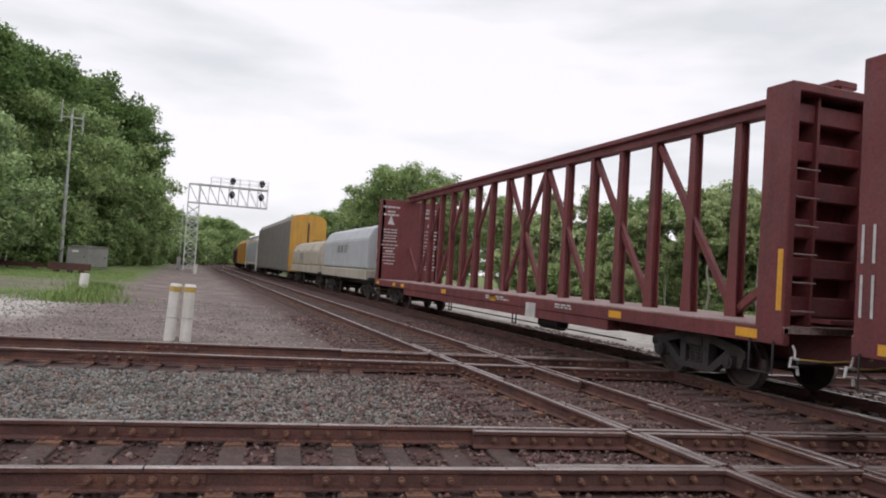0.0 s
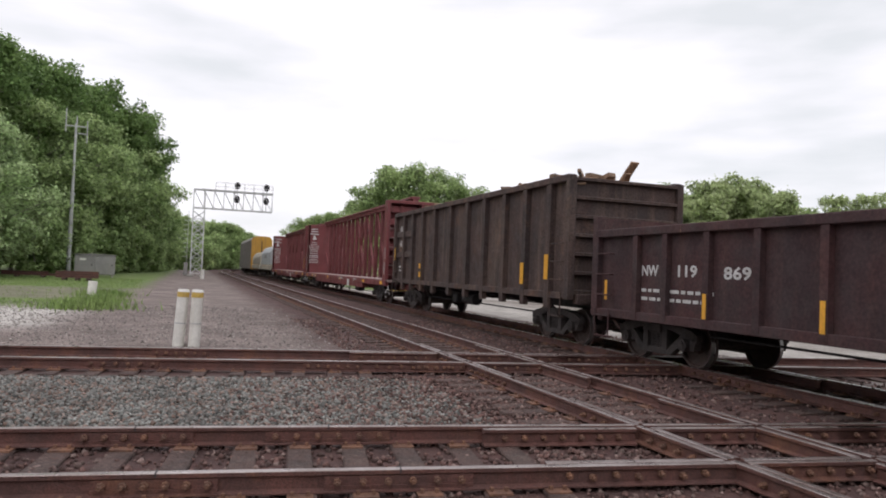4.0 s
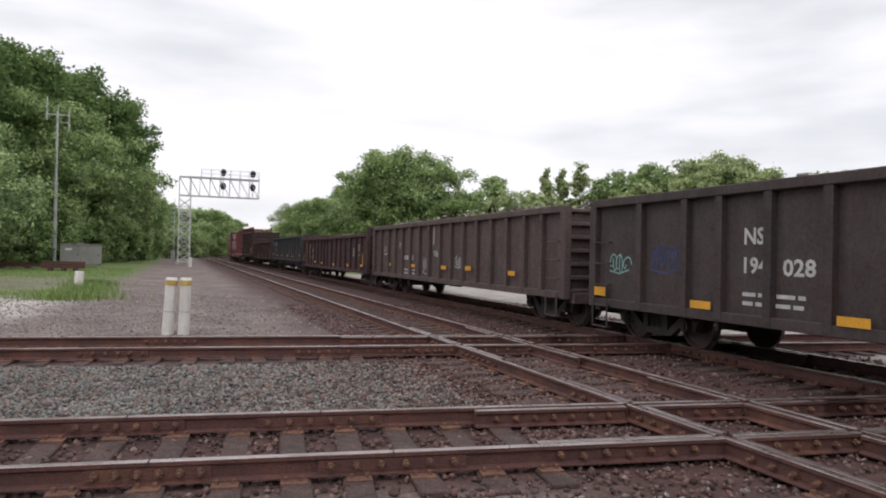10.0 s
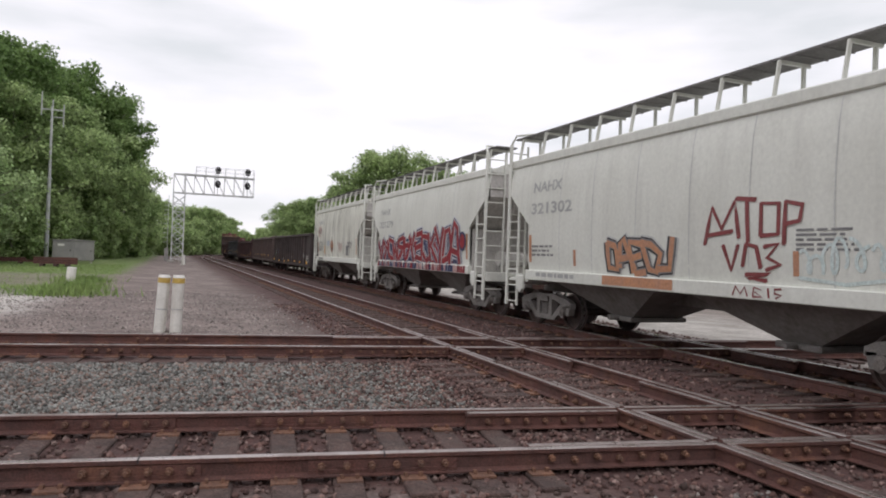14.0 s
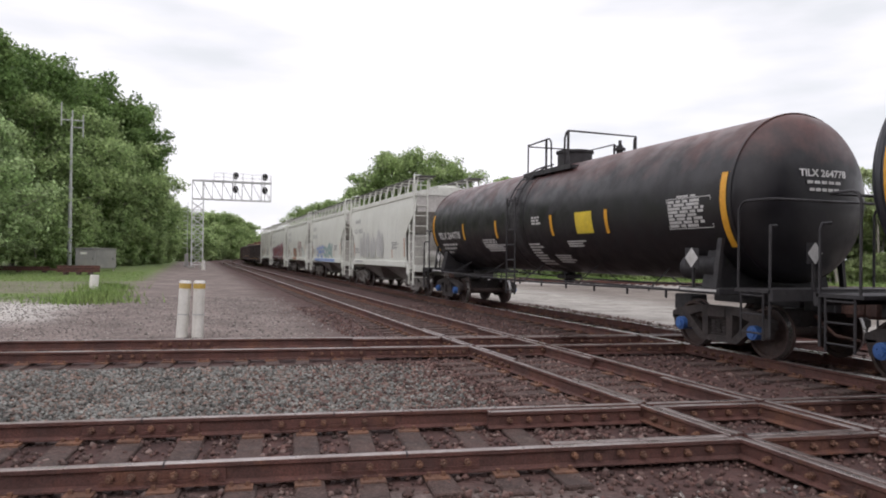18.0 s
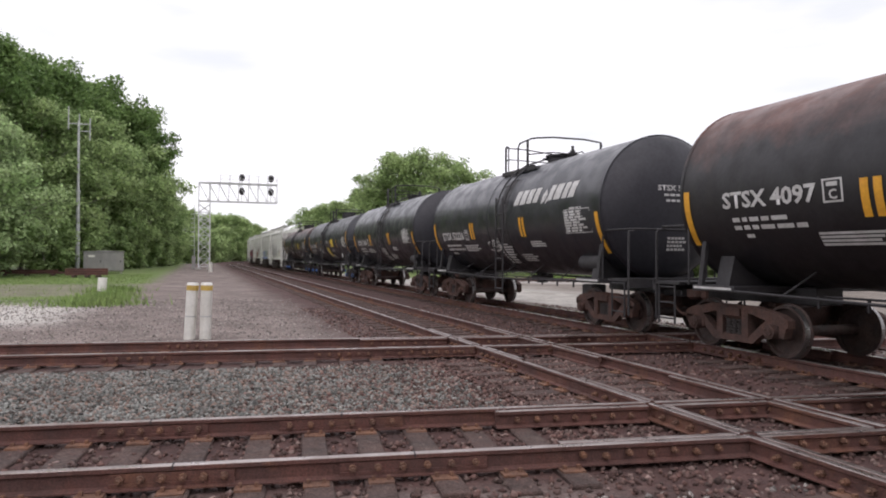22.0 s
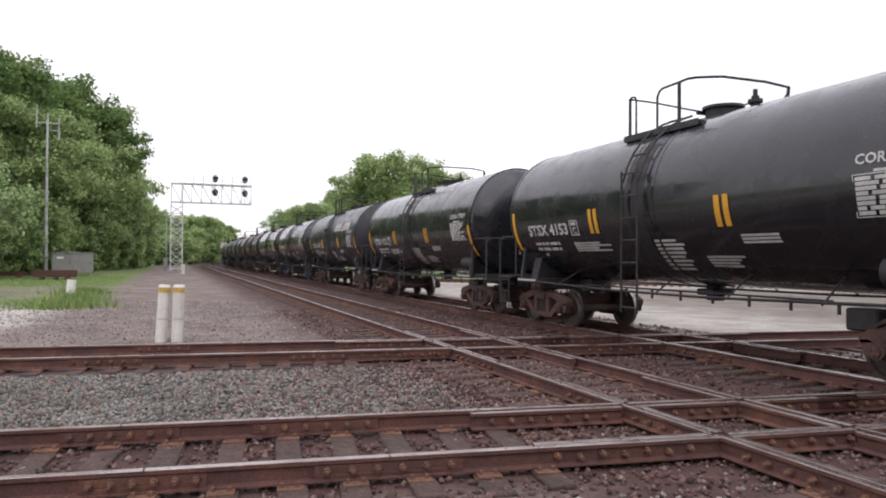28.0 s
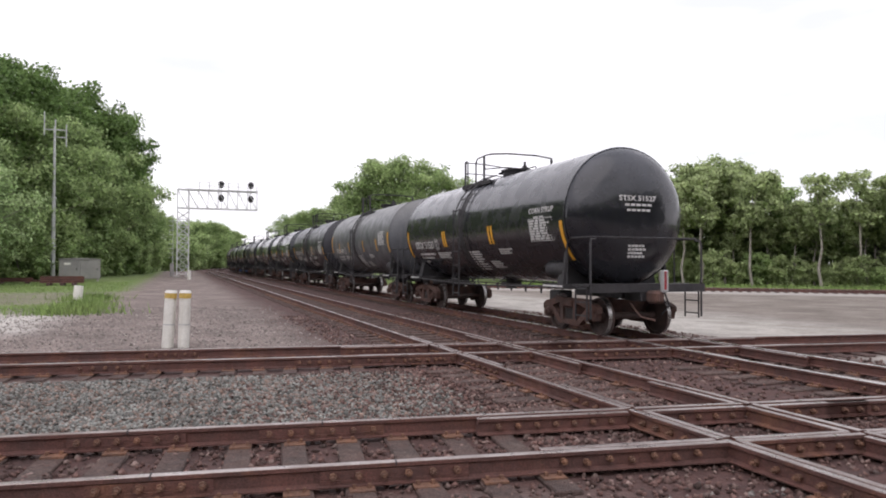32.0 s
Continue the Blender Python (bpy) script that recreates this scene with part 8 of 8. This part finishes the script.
bars(gon, 6.7, 4.9, 1.38, 2, 0.05, sf, seed=7, gap=1.2)
scribble(gon, [[(-5.72, 1.47), (-5.72, 1.80), (-6.28, 1.80), (-6.28, 1.47), (-5.72, 1.47)], [(-5.9, 1.47), (-5.9, 1.8)], [(-6.1, 1.72), (-6.1, 1.55)], [(-5.72, 1.64), (-6.1, 1.64)]], 0.04, sf, M_PAINTW, name="chalk_mark")
scribble(gon, loose_lines(random.Random(3), -7.43, -6.8, 1.73, 2.09, 6) + loose_lines(random.Random(4), -7.5, -6.8, 1.40, 1.60, 5), 0.03, sf, M_PAINTW, name="chalk_mark")

gon, sf, bd = gondola(102.95, 85.45, "scraped black mill gondola heaped with bright scrap", M_GON_WORN, 0.72, 2.74, [7.04, 5.9, 4.97, 4.0, 3.03, 1.98, 0.92, -0.14, -1.16, -2.18, -3.2, -4.2, -5.2, -6.2, -7.1], 0.15, seed=5,
                      reflect=((5.5, 1.12, 0.2, 0.11), (2.52, 1.13, 0.46, 0.11), (-0.65, 1.13, 0.46, 0.12), (-2.70, 1.15, 0.44, 0.13), (-5.6, 1.1, 0.4, 0.12)))
lettering(gon, "NS", 4.58, 1.83, 0.26, sf, M_PAINTW, 0.46, label="white letters")
bars(gon, 4.2, 2.7, 1.55, 1, 0.16, sf, seed=8)
bars(gon, 4.0, 2.6, 1.05, 2, 0.07, sf, seed=9, gap=0.8)
scribble(gon, [[(6.75, 1.68), (6.68, 1.90), (6.55, 1.66), (6.42, 1.90), (6.32, 1.68), (6.12, 1.90), (6.05, 1.66)], [(6.70, 1.58), (6.0, 1.60)]], 0.05, sf, M_PAINTW)
decal("paint_run", gon, [rect(0.58, 0.66, 1.94, 2.56)], sf, M_PAINTW, 0.006, "white paint run")
scribble(gon, loose_lines(random.Random(5), 1.15, 1.7, 0.9, 1.55, 6) + loose_lines(random.Random(6), -2.0, -1.35, 1.2, 1.6, 7) + loose_lines(random.Random(7), 0.2, 0.6, 1.5, 1.8, 3), 0.035, sf, M_STENCIL)
scrap(gon, bd, 2.72, 1.42, M_SCRAP, 7, 520, 0.36, 0.20)

gon, sf, bd = gondola(85.45, 67.6, "dark mill gondola with small coloured tags", M_GON_DUSK, 0.68, 2.76, [6.79, 5.55, 4.73, 3.74, 2.72, 1.75, 0.80, -0.25, -1.22, -2.23, -3.23, -4.17, -5.15, -6.26], 0.15, seed=6, truck_key="dark",
                      reflect=((8.05, 0.84, 0.46, 0.18), (5.10, 0.80, 0.48, 0.13), (2.32, 0.78, 0.48, 0.13), (0.3, 0.86, 0.42, 0.12), (-2.6, 0.86, 0.42, 0.12), (-4.75, 0.84, 0.42, 0.12), (-7.30, 0.82, 0.52, 0.16)))
lettering(gon, "NS", 4.28, 1.86, 0.25, sf, M_PAINTW, 0.40)
lettering(gon, "194", 4.28, 1.42, 0.24, sf, M_PAINTW, 0.46)
lettering(gon, "028", 3.54, 1.40, 0.24, sf, M_PAINTW, 0.56, label="white car number")
bars(gon, 4.3, 2.8, 1.12, 2, 0.06, sf, seed=10, gap=1.3)
scribble(gon, loose_lines(random.Random(11), 7.2, 7.85, 1.3, 1.82, 6, 4), 0.03, sf, M_TEAL, label="small teal tag")
scribble(gon, loose_lines(random.Random(12), 5.7, 6.55, 1.35, 1.88, 9, 5), 0.045, sf, M_BLUE, label="small blue tag")
scribble(gon, loose_lines(random.Random(13), -7.35, -6.5, 0.86, 1.45, 8, 5), 0.04, sf, M_PAINTW, label="white tag")
scribble(gon, [[(-0.2, 1.0), (-0.2, 1.5)], [(-0.4, 1.2), (0.05, 1.15)], [(-0.35, 1.0), (-0.05, 1.0)]], 0.05, sf, M_PAINTW)
decal("notice_plate", gon, [rect(-5.96, -5.45, 1.20, 1.48)], sf, M_PAINTW)
decal("scraped_panel", gon, [rect(-5.60, -5.25, 0.85, 2.5), rect(-4.85, -4.4, 0.85, 2.55), rect(-1.15, -0.55, 0.9, 2.45)], sf, M_GON_WORN, 0.004, "rubbed pale panel")
scrap(gon, bd, 2.55, 1.42, M_SCRAP, 9, 120, 0.28, 0.35)


# ---- covered hoppers with their graffiti ----
GLYPHS = [
    [[(0.0, 1.0), (0.12, 0.0), (0.48, 0.8), (0.62, 0.0), (1.0, 1.0)]],
    [[(0.35, 1.0), (0.5, 0.0)], [(0.1, 0.95), (0.8, 1.0)]],
    [[(0.9, 0.85), (0.4, 1.0), (0.05, 0.55), (0.25, 0.02), (0.95, 0.12)]],
    [[(0.0, 1.0), (0.4, 0.0), (0.95, 1.0)]],
    [[(0.1, 0.95), (0.2, 0.0), (0.95, 0.05)], [(0.1, 0.98), (0.9, 0.92)], [(0.15, 0.5), (0.75, 0.5)]],
    [[(0.0, 0.0), (0.35, 1.0), (0.65, 0.95), (1.0, 0.0)], [(0.15, 0.35), (0.85, 0.35)]],
    [[(0.15, 1.0), (0.2, 0.05), (0.95, 0.02)]],
    [[(0.1, 0.95), (0.25, 0.0), (0.8, 0.1), (1.0, 0.55), (0.7, 0.98), (0.05, 0.95)]],
    [[(0.0, 1.05), (0.45, 0.5), (0.95, 1.1)], [(0.45, 0.5), (0.55, -0.05)]],
    [[(0.1, 1.0), (0.2, -0.05)], [(0.95, 1.0), (0.25, 0.48), (1.05, -0.05)]],
    [[(0.05, 0.0), (0.1, 1.0), (0.8, 0.98), (0.85, 0.6), (0.15, 0.5)], [(0.4, 0.5), (1.2, -0.05)]]]


def big_letters(car, y_left, y_right, z0, h_left, h_right, order, tones, width, seed):
    """Wild lettering as plain overlapping strokes: a thin haze, a dark outline, a white edge and the fill."""
    rng = random.Random(seed)
    haze, dark, white, fills = tones
    n = len(order)
    w = (y_left - y_right) / n
    for layer, (k, mt, dy, eps) in enumerate(((2.5, haze, 0.0, 0.008), (1.95, dark, 0.01, 0.014), (1.42, white, -0.012, 0.018), (1.0, None, 0.0, 0.022))):
        rng = random.Random(seed)
        for i, g in enumerate(order):
            h = (h_left + (h_right - h_left) * (i / max(1, n - 1)) ** 1.4) * rng.uniform(0.9, 1.08)
            y = y_left - i * w
            fill = fills[min(len(fills) - 1, i * len(fills) // n)]
            lean, grow = rng.uniform(-0.3, 0.3), rng.uniform(1.05, 1.3)
            lines = [[(y - w * (0.5 + (u - 0.5) * grow + lean * (v - 0.5) + 0.12 * math.sin(9 * v + i)) + dy, z0 + 0.05 + (v + 0.10 * math.sin(7 * u + 2 * i)) * (h - 0.1)) for u, v in [(1 - p if i % 3 == 1 else p, 1 - q if i % 3 == 2 else q) for p, q in ln]] for ln in GLYPHS[g]]
            scribble(car, lines, width * k, hop_x, mt or fill, eps + 0.0006 * (i % 2), name="spray_letter" if layer == 3 else "spray_outline")


hop, C = covered_hopper(67.6, 54.45, "dirt-streaked white covered hopper with faded tags", M_HOPD, "dusty", "GNAX", "9879", 1, 0.38)
decal("pumpkin", hop, [[(0.80 + 0.36 * math.cos(2 * math.pi * k / 14), 1.96 + 0.33 * math.sin(2 * math.pi * k / 14)) for k in range(14)]], hop_x, M_PUMP, 0.010, "faded orange round tag")
decal("pumpkin_face", hop, [[(0.97, 2.02), (0.84, 2.02), (0.905, 2.13)], [(0.76, 2.02), (0.63, 2.02), (0.695, 2.13)], [(1.05, 1.90), (0.92, 1.78), (0.68, 1.78), (0.55, 1.90), (0.68, 1.86), (0.92, 1.86)], [(0.83, 2.28), (0.77, 2.28), (0.70, 2.44), (0.78, 2.45)]], hop_x, M_DARK, 0.016)
scribble(hop, [[(0.80 + 0.37 * math.cos(k * 0.45), 1.96 + 0.34 * math.sin(k * 0.45)) for k in range(15)], [(0.80, 2.30), (0.72, 2.46)], [(1.02, 1.85), (0.90, 1.76), (0.70, 1.76), (0.58, 1.85)], [(0.97, 2.02), (0.90, 2.12), (0.84, 2.02)], [(0.75, 2.02), (0.68, 2.12), (0.62, 2.02)], [(0.92, 2.28), (0.98, 1.95), (0.93, 1.65)], [(0.66, 2.28), (0.60, 1.95), (0.66, 1.65)]], 0.03, hop_x, M_PAINTG, 0.014)
scribble(hop, loose_lines(random.Random(21), 3.7, 4.6, 2.5, 3.2, 7), 0.04, hop_x, M_PALERED, 0.010, "faded red tag")
scribble(hop, loose_lines(random.Random(22), 3.4, 4.3, 1.75, 2.35, 7), 0.03, hop_x, M_PAINTG, 0.010)
scribble(hop, loose_lines(random.Random(23), -1.6, -0.6, 1.7, 2.2, 8), 0.03, hop_x, M_PALERED, 0.010, "faded orange tag")
scribble(hop, loose_lines(random.Random(24), 1.4, 2.2, 2.0, 2.3, 6), 0.05, hop_x, M_PALEBLUE, 0.010)
scribble(hop, loose_lines(random.Random(25), 3.0, 4.2, 1.16, 1.34, 6), 0.025, lambda z: 1.55, M_PAINTG, 0.010)
decal("reflector", hop, patch(2.62, 2.78, 1.52, 1.95, 2), hop_x, M_YELLOW, 0.012, "yellow strip")
decal("notice", hop, [rect(-3.02, -2.48, 1.48, 1.98)], hop_x, M_PAINTG, 0.012, "dark notice panel with white rows")
bars(hop, -2.52, -2.98, 1.92, 3, 0.035, hop_x, M_PAINTW, seed=31)

hop, C = covered_hopper(54.35, 41.15, "white covered hopper with large red graffiti along its side", M_HOPW, "grey", "NAHX", "321279", 2, 0.33)
ragged = random.Random(41)
top_edge = [(4.62 - 0.325 * k, 2.02 + 0.012 * k + ragged.uniform(-0.12, 0.12)) for k in range(28)]
for k in range(27):
    decal("spray_ground", hop, [[(top_edge[k][0], 1.40), (top_edge[k + 1][0], 1.40), top_edge[k + 1], top_edge[k]]], hop_x, M_RED if ragged.random() < 0.45 else M_BLUE, 0.0125)
big_letters(hop, 4.62, -4.05, 1.38, 0.86, 1.14, (3, 9, 2, 0, 10, 5, 8, 4, 2, 9, 8, 7, 5), (M_HAZE, M_BLUE, M_PAINTW, (M_RED, M_RED, M_RED)), 0.185, 4)
rng_d = random.Random(77)
y = 4.7
while y > -4.6:
    w = rng_d.uniform(0.06, 0.24)
    decal("spray_drip", hop, [[(y, 1.145), (y - w, 1.145), (y - w + rng_d.uniform(-0.06, 0.1), 1.35), (y + rng_d.uniform(-0.08, 0.05), 1.35)]], lambda z: 1.552, rng_d.choice((M_RED, M_RED, M_MARON, M_BLUE, M_BLUE, M_PALERED)), 0.006)
    y -= w + rng_d.uniform(0.0, 0.03)
scribble(hop, [[(-4.34 + 0.22 * math.cos(k * 0.6), 2.08 + 0.24 * math.sin(k * 0.6)) for k in range(12)]], 0.12, hop_x, M_BLUE, 0.026)
decal("graffiti_dot", hop, [[(-4.34 + 0.20 * math.cos(k * 0.5236), 2.08 + 0.22 * math.sin(k * 0.5236)) for k in range(12)]], hop_x, M_RED, 0.030)

hop, C = covered_hopper(41.15, 27.65, "white covered hopper with a red tag", M_HOPW, "grey", "NAHX", "321302", 3, 0.33)
red_tag = [[(-1.15, 1.95), (-1.30, 2.55), (-1.52, 2.20), (-1.78, 2.62), (-1.88, 2.05)], [(-1.80, 2.66), (-2.20, 2.62)], [(-2.02, 2.66), (-2.06, 1.98)], [(-2.30, 2.08), (-2.30, 2.56), (-2.62, 2.54), (-2.62, 2.10), (-2.30, 2.08)], [(-2.72, 1.95), (-2.74, 2.56), (-3.02, 2.50), (-2.98, 2.28), (-2.74, 2.24)],
           [(-1.22, 2.10), (-1.75, 2.16)], [(-1.55, 1.95), (-1.72, 1.55), (-1.86, 1.95)], [(-1.95, 1.62), (-2.02, 1.96), (-2.22, 1.92), (-2.30, 1.60)], [(-2.36, 1.92), (-2.62, 1.96), (-2.42, 1.76), (-2.66, 1.66), (-2.40, 1.58)], [(-2.0, 1.50), (-2.45, 1.52), (-2.05, 1.44), (-2.40, 1.42)]]
for k in range(2):
    scribble(hop, [[(y + 0.02 * k, z - 0.015 * k) for y, z in ln] for ln in red_tag], 0.055, hop_x, M_MARON, 0.011 + 0.003 * k, "thin red tag")
scribble(hop, [[(-1.80, 1.17), (-1.86, 1.31), (-1.96, 1.20), (-2.04, 1.31), (-2.10, 1.17)], [(-2.20, 1.17), (-2.22, 1.31), (-2.36, 1.28), (-2.24, 1.24), (-2.38, 1.18), (-2.20, 1.17)], [(-2.48, 1.31), (-2.50, 1.17)], [(-2.72, 1.31), (-2.60, 1.30), (-2.60, 1.24), (-2.72, 1.22), (-2.62, 1.17)]], 0.03, lambda z: 1.552, M_MARON, 0.006, "thin red tag")
big_letters(hop, 1.62, -0.38, 1.40, 0.66, 0.66, (7, 5, 4, 7, 6), (M_GHOST, M_DARK, M_PAINTG, (M_PUMP,)), 0.12, 9)
decal("spray_base", hop, [rect(-0.42, 1.68, 1.16, 1.34)], lambda z: 1.552, M_PUMP, 0.006)
scribble(hop, loose_lines(random.Random(31), -4.4, -2.95, 1.42, 2.05, 9), 0.05, hop_x, M_PALETEAL, 0.010, "pale teal tag")

hop, C = covered_hopper(27.65, 13.9, "white covered hopper with a blue and white tag", M_HOPW, "grey", "CRDX", "20335", 4, 0.36)
big_letters(hop, 3.2, -2.6, 1.42, 0.7, 0.8, (7, 5, 4, 10, 2, 9, 5, 8), (M_PAINTW, M_GHOST, M_PAINTW, (M_SKYB, M_TEAL)), 0.14, 14)
decal("graffiti_base", hop, [rect(-3.4, 3.8, 1.16, 1.34)], lambda z: 1.552, M_SKYB, 0.006)

hop, C = covered_hopper(13.9, 0.75, "white covered hopper with buffed grey patches", M_HOPW, "grey", "NAHX", "321405", 5, 0.30)
rng_p = random.Random(90)
for y0, w, h in ((3.3, 0.45, 1.1), (2.75, 0.6, 1.35), (2.0, 0.75, 1.3), (1.1, 0.5, 0.9), (0.6, 0.5, 1.0), (-0.1, 0.9, 1.4), (-0.9, 0.5, 1.25)):
    edge = [(y0 - w * 0.5 + w * 0.5 * math.cos(a) * rng_p.uniform(0.75, 1.1), 1.42 + h * 0.5 + h * 0.5 * math.sin(a) * rng_p.uniform(0.85, 1.1)) for a in [k * 0.524 for k in range(12)]]
    decal("buffed_patch", hop, [edge], lambda z: 1.541 if z < 2.7 else 1.53, M_GHOST, 0.006)
for k in range(4):
    scribble(hop, loose_lines(random.Random(95 + k), -1.2 + 1.1 * k, -0.1 + 1.1 * k, 1.5, 2.7, 4), 0.05, lambda z: 1.541 if z < 2.7 else 1.53, M_PAINTW, 0.012, "traces of buffed lettering")

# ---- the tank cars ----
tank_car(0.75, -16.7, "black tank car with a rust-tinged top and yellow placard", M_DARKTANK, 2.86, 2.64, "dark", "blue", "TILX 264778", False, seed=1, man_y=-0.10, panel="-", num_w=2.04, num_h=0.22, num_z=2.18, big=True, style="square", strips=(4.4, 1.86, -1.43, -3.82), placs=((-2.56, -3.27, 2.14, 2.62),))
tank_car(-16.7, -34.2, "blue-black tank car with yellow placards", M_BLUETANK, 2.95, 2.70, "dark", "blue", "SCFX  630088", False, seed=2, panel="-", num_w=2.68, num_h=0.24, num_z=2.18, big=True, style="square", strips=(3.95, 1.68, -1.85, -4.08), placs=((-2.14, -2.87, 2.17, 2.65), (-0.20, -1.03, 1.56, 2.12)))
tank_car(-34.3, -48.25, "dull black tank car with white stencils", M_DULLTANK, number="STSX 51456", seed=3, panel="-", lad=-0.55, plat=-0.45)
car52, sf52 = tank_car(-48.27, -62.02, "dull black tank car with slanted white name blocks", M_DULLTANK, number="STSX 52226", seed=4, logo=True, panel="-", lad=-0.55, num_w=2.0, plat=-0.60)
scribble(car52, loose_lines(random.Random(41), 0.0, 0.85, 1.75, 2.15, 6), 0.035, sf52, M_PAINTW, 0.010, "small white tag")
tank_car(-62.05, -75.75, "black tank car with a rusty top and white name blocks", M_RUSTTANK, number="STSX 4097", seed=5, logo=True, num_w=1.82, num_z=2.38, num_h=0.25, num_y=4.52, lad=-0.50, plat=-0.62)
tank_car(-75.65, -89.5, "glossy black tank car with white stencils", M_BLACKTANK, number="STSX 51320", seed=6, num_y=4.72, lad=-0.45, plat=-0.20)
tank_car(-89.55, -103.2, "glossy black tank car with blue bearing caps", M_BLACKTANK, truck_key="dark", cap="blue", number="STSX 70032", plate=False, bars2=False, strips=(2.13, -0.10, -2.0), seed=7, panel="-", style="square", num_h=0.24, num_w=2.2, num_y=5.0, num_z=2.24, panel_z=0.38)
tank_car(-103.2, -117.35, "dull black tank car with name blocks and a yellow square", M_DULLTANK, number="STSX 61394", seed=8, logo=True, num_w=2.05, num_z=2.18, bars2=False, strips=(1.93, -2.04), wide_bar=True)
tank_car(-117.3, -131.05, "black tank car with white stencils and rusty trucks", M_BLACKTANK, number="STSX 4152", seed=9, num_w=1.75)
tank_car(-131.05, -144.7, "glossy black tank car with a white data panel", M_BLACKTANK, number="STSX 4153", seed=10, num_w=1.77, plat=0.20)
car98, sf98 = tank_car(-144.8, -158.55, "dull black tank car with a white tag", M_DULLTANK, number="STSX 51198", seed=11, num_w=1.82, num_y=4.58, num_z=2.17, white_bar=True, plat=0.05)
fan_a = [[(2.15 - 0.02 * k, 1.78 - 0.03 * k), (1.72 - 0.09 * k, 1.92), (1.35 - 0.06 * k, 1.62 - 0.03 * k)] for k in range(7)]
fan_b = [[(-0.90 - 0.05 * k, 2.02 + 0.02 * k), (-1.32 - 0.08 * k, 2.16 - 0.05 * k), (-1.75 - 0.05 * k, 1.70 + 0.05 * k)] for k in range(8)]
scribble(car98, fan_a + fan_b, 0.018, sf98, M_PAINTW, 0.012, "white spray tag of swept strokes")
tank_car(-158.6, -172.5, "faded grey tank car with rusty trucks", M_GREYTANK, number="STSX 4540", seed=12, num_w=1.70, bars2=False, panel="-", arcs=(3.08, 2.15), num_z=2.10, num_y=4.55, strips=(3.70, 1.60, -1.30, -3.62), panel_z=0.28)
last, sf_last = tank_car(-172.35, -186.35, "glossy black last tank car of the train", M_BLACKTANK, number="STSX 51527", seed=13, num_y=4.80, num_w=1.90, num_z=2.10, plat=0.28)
# the marker lamp that rides on the last coupler
bm = bmesh.new()
box(bm, 0.08, 0.22, -6.99, -6.86, 0.98, 1.46, bev=0.02)
marker = part("train_end_marker", bm, M_STEEL, last, "silver box of the train-end marker")
bm = bmesh.new()
box(bm, 0.10, 0.15, -7.005, -6.991, 1.05, 1.44)
part("reflector", bm, M_RED, marker, "red reflective face")
bm = bmesh.new()
tube(bm, [(0.10, -6.86, 0.98), (0.06, -6.86, 0.80)], 0.03, 6)
tube(bm, [(0.2, -6.86, 1.0), (0.3, -6.9, 0.7), (0.25, -6.7, 0.5)], 0.02, 6)
part("hose", bm, M_DARK, marker)
motions()
